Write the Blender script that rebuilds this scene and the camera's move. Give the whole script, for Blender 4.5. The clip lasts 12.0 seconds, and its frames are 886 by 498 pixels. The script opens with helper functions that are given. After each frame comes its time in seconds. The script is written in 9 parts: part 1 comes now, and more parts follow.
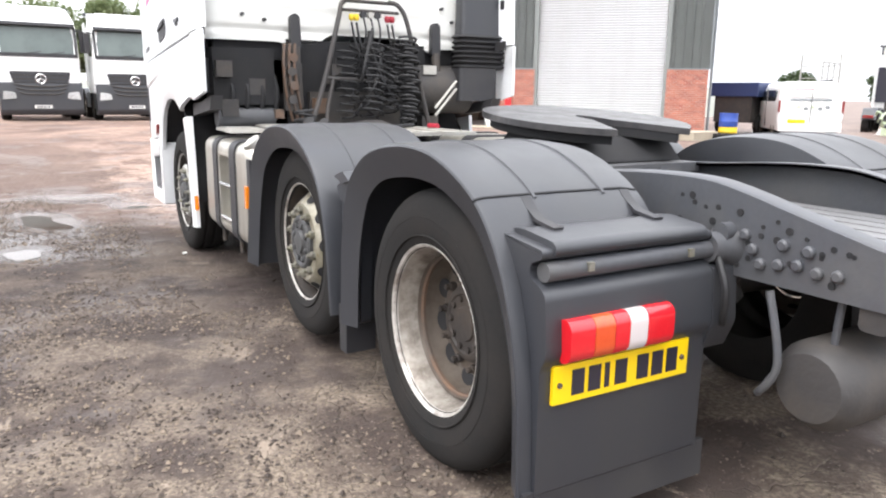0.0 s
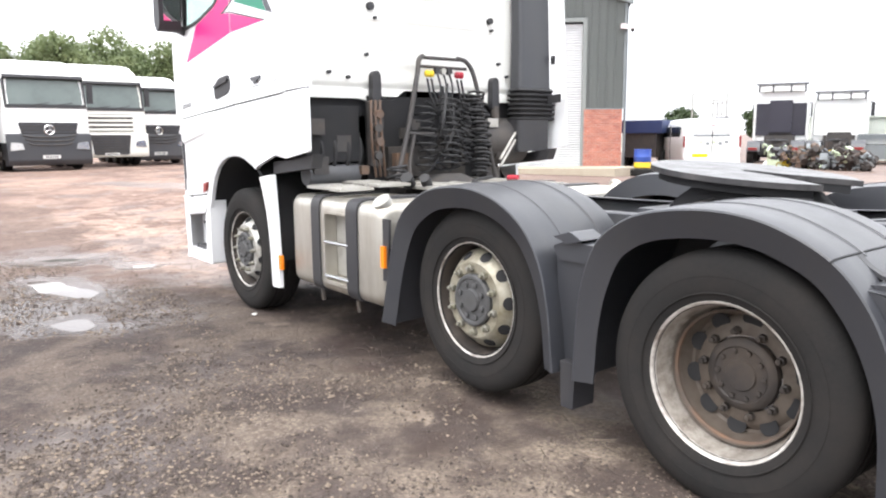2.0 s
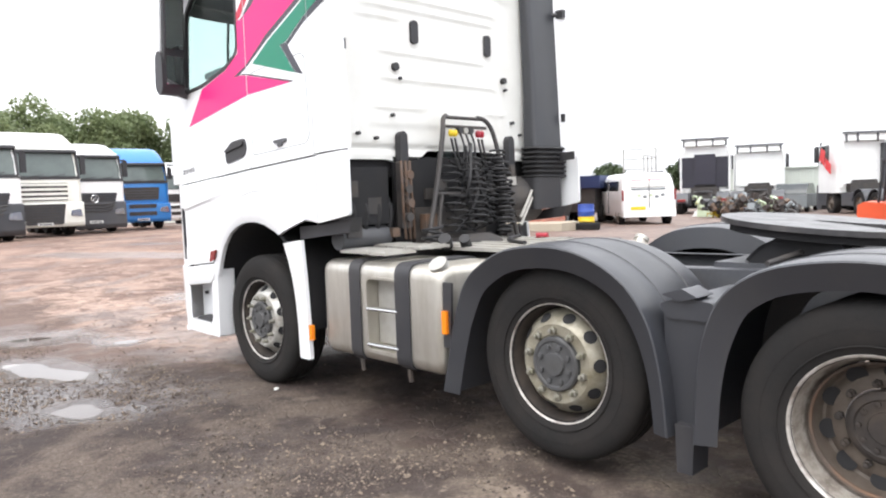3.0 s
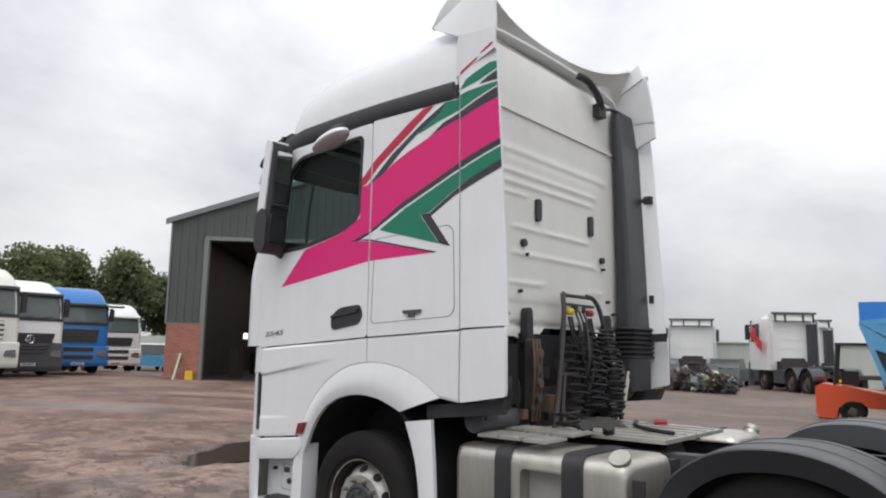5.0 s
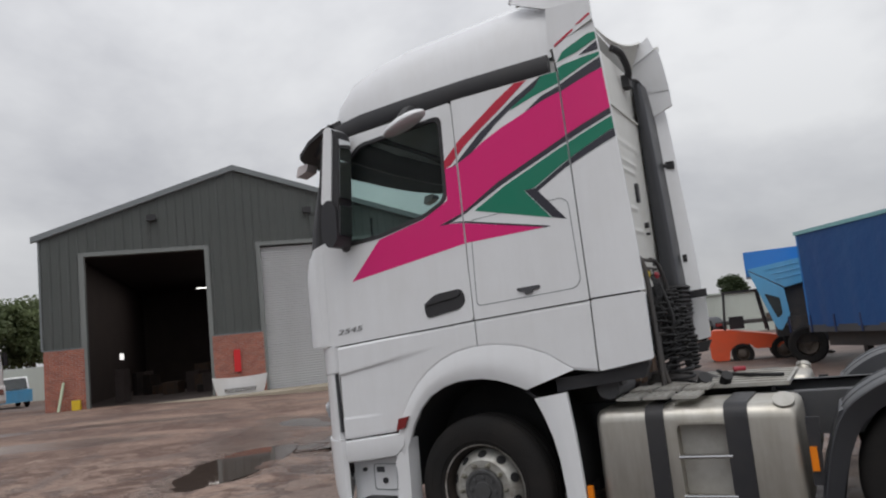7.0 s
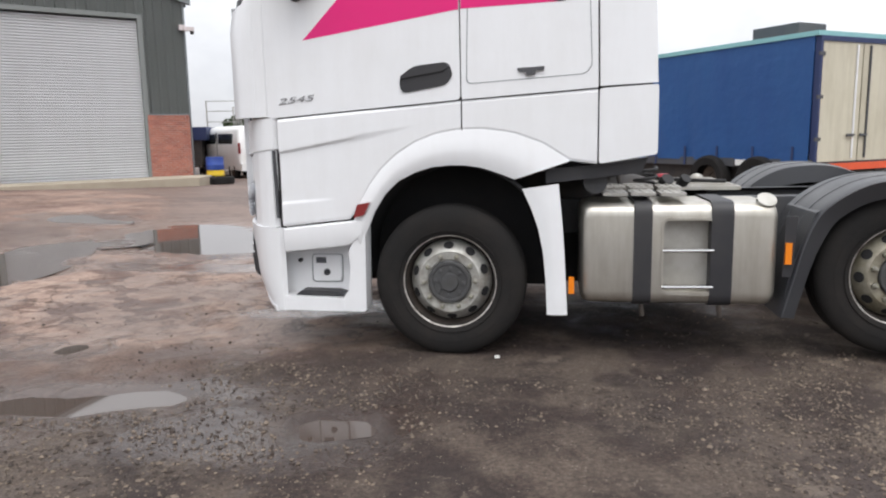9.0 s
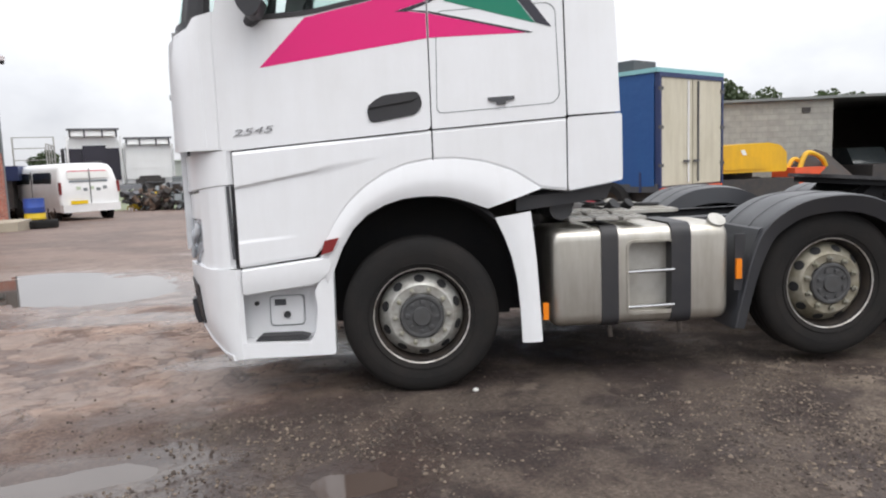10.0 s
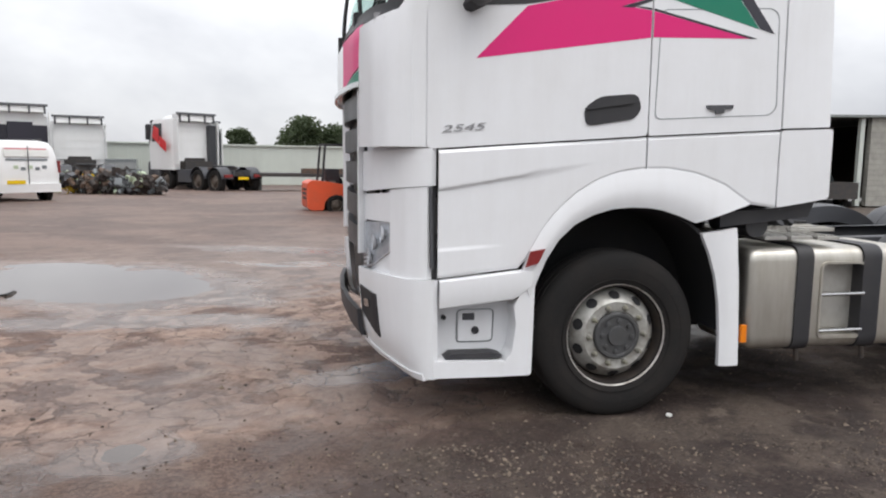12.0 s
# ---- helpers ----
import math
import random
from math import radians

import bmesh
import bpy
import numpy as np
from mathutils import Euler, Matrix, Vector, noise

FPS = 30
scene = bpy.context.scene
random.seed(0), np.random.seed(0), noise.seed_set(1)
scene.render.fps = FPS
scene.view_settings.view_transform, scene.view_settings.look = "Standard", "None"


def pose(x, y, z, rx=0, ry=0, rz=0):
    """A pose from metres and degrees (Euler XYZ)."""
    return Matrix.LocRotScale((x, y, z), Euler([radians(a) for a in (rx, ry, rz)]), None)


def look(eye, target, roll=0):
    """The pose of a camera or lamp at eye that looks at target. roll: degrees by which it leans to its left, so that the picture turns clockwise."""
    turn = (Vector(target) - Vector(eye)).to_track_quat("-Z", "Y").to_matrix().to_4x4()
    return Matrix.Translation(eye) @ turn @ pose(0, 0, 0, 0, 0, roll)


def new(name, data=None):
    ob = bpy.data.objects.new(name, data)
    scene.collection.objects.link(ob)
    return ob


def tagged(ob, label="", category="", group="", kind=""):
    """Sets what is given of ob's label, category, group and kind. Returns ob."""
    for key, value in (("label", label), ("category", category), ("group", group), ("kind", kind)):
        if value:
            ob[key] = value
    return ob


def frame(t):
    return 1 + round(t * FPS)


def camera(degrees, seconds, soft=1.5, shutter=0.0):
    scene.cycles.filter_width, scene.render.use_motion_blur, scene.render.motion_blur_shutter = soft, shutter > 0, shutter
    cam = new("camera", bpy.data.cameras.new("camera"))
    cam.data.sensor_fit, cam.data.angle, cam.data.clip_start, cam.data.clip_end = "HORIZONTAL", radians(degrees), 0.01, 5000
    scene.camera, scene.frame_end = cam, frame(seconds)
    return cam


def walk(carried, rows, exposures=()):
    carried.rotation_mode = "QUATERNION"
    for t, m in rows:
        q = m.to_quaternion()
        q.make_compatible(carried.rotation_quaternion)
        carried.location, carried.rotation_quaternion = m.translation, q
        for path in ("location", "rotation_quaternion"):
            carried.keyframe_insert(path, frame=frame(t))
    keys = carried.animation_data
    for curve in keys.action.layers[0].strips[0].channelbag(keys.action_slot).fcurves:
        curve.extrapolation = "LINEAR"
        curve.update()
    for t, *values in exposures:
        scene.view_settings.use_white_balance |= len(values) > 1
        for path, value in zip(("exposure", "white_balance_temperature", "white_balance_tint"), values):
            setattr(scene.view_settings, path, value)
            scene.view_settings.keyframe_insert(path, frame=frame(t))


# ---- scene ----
cam = camera(63.5, 12.0, soft=2.1)
PATH = [
    (0, (6.3122, -1.1266, 1.3018), (4.6362, -0.1574, 0.8870), 0.70),
    (0.5, (6.1519, -1.4216, 1.3721), (4.4748, -0.4554, 0.9563), -0.10),
    (1, (6.0113, -1.7553, 1.3652), (4.5540, -0.4841, 0.9375), -2.50),
    (1.5, (5.8271, -2.0592, 1.3662), (4.3283, -0.7960, 1.0890), -0.10),
    (2, (5.5628, -2.3324, 1.4048), (4.0283, -1.1217, 1.0939), -0.40),
    (2.5, (5.3163, -2.5859, 1.4157), (3.8481, -1.2692, 1.2365), -3.70),
    (3, (4.9510, -2.7829, 1.4206), (3.5254, -1.4167, 1.2672), -1.90),
    (3.5, (4.6332, -2.9255, 1.4870), (3.1838, -1.5781, 1.5533), -0.30),
    (3.7, (4.5134, -2.9878, 1.4939), (3.0512, -1.6662, 1.6790), -0.70),
    (5.3, (3.5818, -3.7887, 1.5850), (2.3948, -2.2344, 1.8959), -0.80),
    (5.5, (3.4432, -3.8986, 1.5830), (2.3067, -2.3225, 1.9652), -5.40),
    (6, (3.0829, -4.1065, 1.6127), (2.0582, -2.4552, 1.9939), -6.20),
    (6.5, (2.7205, -4.2966, 1.5959), (1.6335, -2.6918, 1.9988), -4.70),
    (7, (2.3503, -4.5144, 1.5830), (1.4028, -2.7908, 1.8147), -5.90),
    (7.5, (1.9592, -4.6075, 1.5187), (1.1761, -2.7888, 1.5236), -8.10),
    (7.7, (1.7968, -4.6431, 1.5236), (0.9355, -2.8660, 1.3870), -8.70),
    (9.3, (0.4057, -4.5408, 1.4281), (0.2607, -2.5706, 1.1159), -3.26),
    (9.5, (0.2221, -4.5451, 1.4530), (0.1363, -2.5657, 1.1795), -6.56),
    (10, (-0.2057, -4.4582, 1.4440), (-0.0480, -2.4785, 1.2080), -2.22),
    (10.5, (-0.5836, -4.3380, 1.4849), (-0.5274, -2.3561, 1.2223), -4.63),
    (11, (-1.0136, -4.2183, 1.5004), (-0.8312, -2.2459, 1.2244), -4.80),
    (11.5, (-1.3737, -4.0310, 1.4937), (-1.0287, -2.0805, 1.2175), -5.41),
    (12, (-1.7774, -3.8722, 1.5085), (-1.4088, -1.9221, 1.2609), 0.69),
]
EXPOSURE = [(0.0, 1.42), (0.8, 1.59), (1.5, 1.55), (2.2, 1.47), (3.0, 1.18), (3.7, 0.85), (5.3, -0.30), (6.5, -0.60), (7.4, -0.48), (7.9, -0.25), (9.0, 0.36), (10.0, 0.36), (10.5, 0.28), (12.0, 0.18)]
walk(cam, [(t, look(eye, target, roll)) for t, eye, target, roll in PATH], EXPOSURE)

# ---- world and light ----
world = bpy.data.worlds.new("overcast_sky")
scene.world = world
world.use_nodes = True
wn, wl = world.node_tree.nodes, world.node_tree.links
wn.clear()
w_out = wn.new("ShaderNodeOutputWorld")
w_bg = wn.new("ShaderNodeBackground")
w_sky = wn.new("ShaderNodeTexSky")
w_sky.sky_type = "NISHITA"
w_sky.sun_disc = False
w_sky.sun_elevation, w_sky.sun_rotation = radians(48), radians(200)
w_co = wn.new("ShaderNodeTexCoord")
w_map = wn.new("ShaderNodeMapping")
w_map.inputs["Scale"].default_value = (1.0, 1.0, 1.7)
w_n = wn.new("ShaderNodeTexNoise")
w_n.inputs["Scale"].default_value = 1.7
w_n.inputs["Detail"].default_value = 6.0
w_n.inputs["Roughness"].default_value = 0.54
w_n.inputs["Distortion"].default_value = 0.15
w_ramp = wn.new("ShaderNodeValToRGB")
w_ramp.color_ramp.elements[0].position = 0.34
w_ramp.color_ramp.elements[0].color = (0.56, 0.57, 0.625, 1)
w_ramp.color_ramp.elements[1].position = 0.68
w_ramp.color_ramp.elements[1].color = (1.14, 1.15, 1.17, 1)
w_dim = wn.new("ShaderNodeVectorMath")
w_dim.operation = "SCALE"
w_dim.inputs["Scale"].default_value = 0.1
w_mix = wn.new("ShaderNodeMix")
w_mix.data_type = "RGBA"
w_mix.inputs["Factor"].default_value = 0.93
wl.new(w_co.outputs["Generated"], w_map.inputs["Vector"])
wl.new(w_map.outputs["Vector"], w_n.inputs["Vector"])
wl.new(w_n.outputs["Fac"], w_ramp.inputs["Fac"])
wl.new(w_sky.outputs["Color"], w_dim.inputs[0])
wl.new(w_dim.outputs["Vector"], w_mix.inputs["A"])
wl.new(w_ramp.outputs["Color"], w_mix.inputs["B"])
# an overcast sky grows brighter towards the zenith
w_sep = wn.new("ShaderNodeSeparateXYZ")
w_up = wn.new("ShaderNodeMapRange")
w_up.inputs["From Min"].default_value, w_up.inputs["From Max"].default_value = 0.0, 1.0
w_up.inputs["To Min"].default_value, w_up.inputs["To Max"].default_value = 0.80, 1.75
w_lift = wn.new("ShaderNodeVectorMath")
w_lift.operation = "SCALE"
wl.new(w_co.outputs["Generated"], w_sep.inputs[0])
wl.new(w_sep.outputs["Z"], w_up.inputs["Value"])
wl.new(w_mix.outputs["Result"], w_lift.inputs[0])
wl.new(w_up.outputs["Result"], w_lift.inputs["Scale"])
wl.new(w_lift.outputs["Vector"], w_bg.inputs["Color"])
wl.new(w_bg.outputs["Background"], w_out.inputs["Surface"])
w_bg.inputs["Strength"].default_value = 1.02

sun = new("sun", bpy.data.lights.new("sun", "SUN"))
sun.data.energy, sun.data.angle, sun.data.color = 1.4, radians(50), (1.0, 0.97, 0.93)
sun.matrix_world = look((4, -9, 19), (0, 0, 0))


# ---- materials ----
def material(name, colour, rough=0.5, metal=0.0, spec=0.5, grain=None, stain=None, bump=None, coat=0.0, streak=None, vary=0.0):
    """grain, stain, streak: (scale, amount, other colour); bump: (scale, strength, metres)."""
    m = bpy.data.materials.new(name)
    m.use_nodes = True
    nt = m.node_tree
    b = nt.nodes["Principled BSDF"]
    b.inputs["Roughness"].default_value = rough
    b.inputs["Metallic"].default_value = metal
    b.inputs["Specular IOR Level"].default_value = spec
    b.inputs["Coat Weight"].default_value = coat
    b.inputs["Coat Roughness"].default_value = 0.08
    tc = nt.nodes.new("ShaderNodeTexCoord")
    last = nt.nodes.new("ShaderNodeRGB").outputs[0]
    last.default_value = (*colour, 1)
    for kind, spec_ in (("grain", grain), ("stain", stain), ("streak", streak)):
        if not spec_:
            continue
        scale, amount, other = spec_
        n = nt.nodes.new("ShaderNodeTexNoise")
        n.inputs["Scale"].default_value = scale
        n.inputs["Detail"].default_value = 2.0 if kind == "grain" else 6.0
        n.inputs["Roughness"].default_value = 0.65
        src = tc.outputs["Object"]
        if kind == "streak":
            mp = nt.nodes.new("ShaderNodeMapping")
            mp.inputs["Scale"].default_value = (1.0, 1.0, 0.12)
            nt.links.new(src, mp.inputs["Vector"])
            src = mp.outputs["Vector"]
        nt.links.new(src, n.inputs["Vector"])
        r = nt.nodes.new("ShaderNodeMapRange")
        r.inputs["From Min"].default_value = 0.42 if kind != "grain" else 0.3
        r.inputs["From Max"].default_value = 0.72
        r.inputs["To Max"].default_value = amount
        nt.links.new(n.outputs["Fac"], r.inputs["Value"])
        mx = nt.nodes.new("ShaderNodeMix")
        mx.data_type = "RGBA"
        mx.inputs["B"].default_value = (*other, 1)
        nt.links.new(r.outputs["Result"], mx.inputs["Factor"])
        nt.links.new(last, mx.inputs["A"])
        last = mx.outputs["Result"]
        if kind == "stain":
            rr = nt.nodes.new("ShaderNodeMapRange")
            rr.inputs["To Min"].default_value = rough
            rr.inputs["To Max"].default_value = min(1.0, rough + 0.3)
            nt.links.new(r.outputs["Result"], rr.inputs["Value"])
            nt.links.new(rr.outputs["Result"], b.inputs["Roughness"])
    if vary:
        oi = nt.nodes.new("ShaderNodeObjectInfo")
        hv = nt.nodes.new("ShaderNodeHueSaturation")
        rg = nt.nodes.new("ShaderNodeMapRange")
        rg.inputs["To Min"].default_value, rg.inputs["To Max"].default_value = 1 - vary, 1 + vary
        nt.links.new(oi.outputs["Random"], rg.inputs["Value"])
        nt.links.new(rg.outputs["Result"], hv.inputs["Value"])
        nt.links.new(last, hv.inputs["Color"])
        last = hv.outputs["Color"]
    nt.links.new(last, b.inputs["Base Color"])
    if bump:
        scale, strength, dist = bump
        n = nt.nodes.new("ShaderNodeTexNoise")
        n.inputs["Scale"].default_value = scale
        n.inputs["Detail"].default_value = 4.0
        bp = nt.nodes.new("ShaderNodeBump")
        bp.inputs["Strength"].default_value, bp.inputs["Distance"].default_value = strength, dist
        nt.links.new(tc.outputs["Object"], n.inputs["Vector"])
        nt.links.new(n.outputs["Fac"], bp.inputs["Height"])
        nt.links.new(bp.outputs["Normal"], b.inputs["Normal"])
    return m


def glass(name, tint, alpha_mix=0.35, rough=0.02):
    """Tinted window glass: a clear sheet mixed with a dark glossy film."""
    m = bpy.data.materials.new(name)
    m.use_nodes = True
    nt = m.node_tree
    b = nt.nodes["Principled BSDF"]
    b.inputs["Base Color"].default_value = (*[c * 0.05 for c in tint], 1)
    b.inputs["Roughness"].default_value = rough
    b.inputs["Specular IOR Level"].default_value = 0.6
    tr = nt.nodes.new("ShaderNodeBsdfTransparent")
    tr.inputs["Color"].default_value = (*tint, 1)
    mx = nt.nodes.new("ShaderNodeMixShader")
    mx.inputs["Fac"].default_value = 1 - alpha_mix
    nt.links.new(b.outputs["BSDF"], mx.inputs[1])
    nt.links.new(tr.outputs["BSDF"], mx.inputs[2])
    nt.links.new(mx.outputs["Shader"], nt.nodes["Material Output"].inputs["Surface"])
    return m


def glow(name, colour, strength):
    m = bpy.data.materials.new(name)
    m.use_nodes = True
    b = m.node_tree.nodes["Principled BSDF"]
    b.inputs["Base Color"].default_value = (*colour, 1)
    b.inputs["Emission Color"].default_value = (*colour, 1)
    b.inputs["Emission Strength"].default_value = strength
    return m


def brickwork(name):
    m = material(name, (0.3, 0.1, 0.07), 0.85)
    nt = m.node_tree
    b = nt.nodes["Principled BSDF"]
    uv = nt.nodes.new("ShaderNodeUVMap")
    t = nt.nodes.new("ShaderNodeTexBrick")
    t.inputs["Scale"].default_value = 1.0
    t.inputs["Brick Width"].default_value, t.inputs["Row Height"].default_value = 0.225, 0.075
    t.inputs["Mortar Size"].default_value = 0.008
    t.inputs["Color1"].default_value, t.inputs["Color2"].default_value = (0.42, 0.13, 0.085, 1), (0.27, 0.075, 0.055, 1)
    t.inputs["Mortar"].default_value = (0.4, 0.32, 0.27, 1)
    n = nt.nodes.new("ShaderNodeTexNoise")
    n.inputs["Scale"].default_value = 3.0
    mx = nt.nodes.new("ShaderNodeMix")
    mx.data_type, mx.blend_type = "RGBA", "MULTIPLY"
    mx.inputs["Factor"].default_value = 0.7
    rp = nt.nodes.new("ShaderNodeMapRange")
    rp.inputs["To Min"].default_value, rp.inputs["To Max"].default_value = 0.55, 1.35
    nt.links.new(uv.outputs["UV"], t.inputs["Vector"])
    nt.links.new(uv.outputs["UV"], n.inputs["Vector"])
    nt.links.new(n.outputs["Fac"], rp.inputs["Value"])
    nt.links.new(t.outputs["Color"], mx.inputs["A"])
    nt.links.new(rp.outputs["Result"], mx.inputs["B"])
    nt.links.new(mx.outputs["Result"], b.inputs["Base Color"])
    bp = nt.nodes.new("ShaderNodeBump")
    bp.inputs["Distance"].default_value, bp.inputs["Strength"].default_value = 0.008, 0.8
    bp.invert = True
    nt.links.new(t.outputs["Fac"], bp.inputs["Height"])
    nt.links.new(bp.outputs["Normal"], b.inputs["Normal"])
    return m


def blockwork(name):
    m = brickwork(name)
    t = [n for n in m.node_tree.nodes if n.bl_idname == "ShaderNodeTexBrick"][0]
    t.inputs["Brick Width"].default_value, t.inputs["Row Height"].default_value = 0.45, 0.225
    t.inputs["Mortar Size"].default_value = 0.01
    t.inputs["Color1"].default_value, t.inputs["Color2"].default_value = (0.35, 0.34, 0.305, 1), (0.315, 0.305, 0.275, 1)
    t.inputs["Mortar"].default_value = (0.27, 0.26, 0.235, 1)
    return m


PAINT = material("white_paint", (0.80, 0.81, 0.83), 0.28, coat=0.4, stain=(1.6, 0.16, (0.55, 0.53, 0.49)), streak=(9.0, 0.10, (0.5, 0.48, 0.45)))
PANEL = material("cream_white_panel", (0.76, 0.76, 0.73), 0.4, stain=(2.2, 0.2, (0.56, 0.53, 0.47)), streak=(7.0, 0.12, (0.52, 0.49, 0.44)))
PINK = material("pink_vinyl", (0.74, 0.014, 0.185), 0.38, spec=0.35, stain=(2.5, 0.10, (0.5, 0.08, 0.18)))
GREEN = material("green_vinyl", (0.008, 0.20, 0.12), 0.38, spec=0.35, stain=(2.5, 0.15, (0.1, 0.22, 0.17)))
INK = material("black_vinyl", (0.02, 0.018, 0.03), 0.3, coat=0.2)
RED_V = material("red_vinyl", (0.52, 0.025, 0.06), 0.38, spec=0.35)
PLASTIC = material("grey_mudguard_plastic", (0.026, 0.028, 0.035), 0.38, spec=0.65, stain=(1.6, 0.5, (0.042, 0.043, 0.046)), grain=(140, 0.25, (0.04, 0.041, 0.045)), bump=(240, 0.10, 0.003), streak=(5.0, 0.3, (0.045, 0.043, 0.042)))
BLACK = material("black_plastic", (0.024, 0.024, 0.028), 0.5, stain=(3.0, 0.45, (0.06, 0.056, 0.052)), bump=(200, 0.1, 0.002))
RUBBER = material("tyre_rubber", (0.015, 0.0145, 0.0145), 0.85, spec=0.2, stain=(3.0, 0.6, (0.034, 0.029, 0.026)), grain=(70, 0.3, (0.027, 0.025, 0.024)), bump=(120, 0.25, 0.003))
LINER = material("dull_arch_liner", (0.012, 0.012, 0.014), 0.85, stain=(4, 0.5, (0.03, 0.028, 0.026)))
HOSE = material("black_hose_rubber", (0.013, 0.013, 0.015), 0.6, stain=(8, 0.4, (0.035, 0.032, 0.03)))
RIM_MID = material("oily_brown_rim_steel", (0.34, 0.32, 0.262), 0.40, metal=0.3, stain=(8.0, 0.8, (0.15, 0.125, 0.07)), grain=(28, 0.45, (0.17, 0.14, 0.09)), bump=(60, 0.3, 0.003))
RIM = material("worn_rim_steel", (0.50, 0.50, 0.47), 0.42, metal=0.35, stain=(7.0, 0.75, (0.16, 0.13, 0.10)), grain=(30, 0.35, (0.22, 0.2, 0.18)), bump=(60, 0.2, 0.002))
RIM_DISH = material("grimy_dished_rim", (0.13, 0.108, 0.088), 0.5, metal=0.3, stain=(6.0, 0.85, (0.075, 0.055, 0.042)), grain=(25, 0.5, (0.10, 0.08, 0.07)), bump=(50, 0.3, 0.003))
# chipped steel of the dished well, browned down to hold its shadow as well
RIM_CHIP = material("chipped_shaded_rim", (0.40, 0.37, 0.33), 0.42, metal=0.35, stain=(11.0, 0.95, (0.10, 0.075, 0.06)), grain=(26, 0.5, (0.20, 0.165, 0.14)), bump=(60, 0.3, 0.003))
RIM_BRIGHT = material("scuffed_rim_lip", (0.62, 0.60, 0.57), 0.40, metal=0.4, stain=(9.0, 0.95, (0.12, 0.085, 0.065)), grain=(40, 0.35, (0.25, 0.2, 0.16)), bump=(60, 0.2, 0.002))
RUSTY = material("rusty_dirty_metal", (0.11, 0.085, 0.07), 0.75, metal=0.2, stain=(6.0, 0.7, (0.22, 0.12, 0.07)), grain=(40, 0.5, (0.05, 0.045, 0.04)), bump=(50, 0.4, 0.004))
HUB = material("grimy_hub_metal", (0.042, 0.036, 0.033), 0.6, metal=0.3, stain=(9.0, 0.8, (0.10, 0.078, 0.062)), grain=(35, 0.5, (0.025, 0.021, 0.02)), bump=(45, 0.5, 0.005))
NUT = material("tarnished_nut_steel", (0.3, 0.29, 0.26), 0.45, metal=0.7, stain=(30, 0.5, (0.25, 0.24, 0.1)))
CHASSIS = material("chassis_grey_paint", (0.066, 0.069, 0.079), 0.45, stain=(2.6, 0.6, (0.10, 0.095, 0.09)), grain=(40, 0.25, (0.035, 0.035, 0.036)), bump=(80, 0.2, 0.003))
HUB_GREY = material("grey_hub_cover", (0.062, 0.063, 0.066), 0.55, metal=0.2, stain=(9.0, 0.6, (0.05, 0.046, 0.042)), grain=(35, 0.4, (0.13, 0.13, 0.13)), bump=(45, 0.4, 0.004))
GREASE = material("black_grease_on_steel", (0.034, 0.033, 0.036), 0.32, spec=0.6, stain=(7.0, 0.6, (0.085, 0.078, 0.075)), grain=(25, 0.5, (0.018, 0.017, 0.018)), bump=(35, 0.6, 0.006))
GRIME = material("greasy_dark_metal", (0.045, 0.042, 0.042), 0.6, metal=0.15, stain=(5, 0.6, (0.10, 0.083, 0.068)), bump=(40, 0.4, 0.006))
TANK = material("dull_tank_aluminium", (0.60, 0.58, 0.53), 0.38, metal=0.9, stain=(2.2, 0.5, (0.44, 0.40, 0.33)), streak=(12.0, 0.45, (0.33, 0.30, 0.24)), bump=(90, 0.08, 0.002))
DECKING = material("dull_grey_decking", (0.15, 0.15, 0.155), 0.5, metal=0.2, stain=(4, 0.5, (0.09, 0.085, 0.08)), grain=(60, 0.3, (0.2, 0.2, 0.2)), bump=(70, 0.25, 0.002))
ALU = material("scuffed_tread_aluminium", (0.45, 0.44, 0.41), 0.5, metal=0.5, stain=(4, 0.6, (0.24, 0.21, 0.17)), bump=(70, 0.25, 0.002))
CHROME = material("polished_steel", (0.6, 0.6, 0.6), 0.18, metal=1.0)
REFLECTOR = material("dull_red_reflector", (0.22, 0.02, 0.02), 0.3, coat=0.3)
FADED = material("faded_grey_lettering", (0.30, 0.30, 0.31), 0.4, metal=0.4)
AMBER = material("amber_reflector", (0.85, 0.24, 0.01), 0.25, coat=0.5, grain=(90, 0.25, (0.6, 0.13, 0.0)))
LENS_RED = material("red_lamp_lens", (0.62, 0.012, 0.02), 0.12, coat=0.6, grain=(70, 0.2, (0.4, 0.0, 0.01)))
LENS_AMBER = material("amber_lamp_lens", (0.60, 0.075, 0.015), 0.12, coat=0.6, grain=(60, 0.3, (0.45, 0.03, 0.01)))
LENS_WHITE = material("white_lamp_lens", (0.58, 0.52, 0.52), 0.15, coat=0.6)
PLATE_Y = material("yellow_plate", (0.83, 0.56, 0.004), 0.3, stain=(9, 0.15, (0.6, 0.42, 0.05)))
PLATE_W = material("white_plate", (0.75, 0.75, 0.72), 0.35, stain=(9, 0.15, (0.5, 0.5, 0.48)))
GLASS = glass("cab_side_glass", (0.86, 0.93, 0.915), 0.10)
GLASS_FAR = material("dark_lorry_glass", (0.03, 0.036, 0.038), 0.1, spec=0.5, stain=(1.2, 0.4, (0.075, 0.08, 0.08)))
# paler grey-green base stands in for sky mirrored in the windscreens
GLASS_ROW = material("sky_toned_lorry_glass", (0.11, 0.135, 0.128), 0.08, spec=0.6, stain=(1.0, 0.5, (0.055, 0.065, 0.062)))
LAMP_GLASS = glass("headlamp_glass", (0.96, 0.97, 0.98), 0.05)
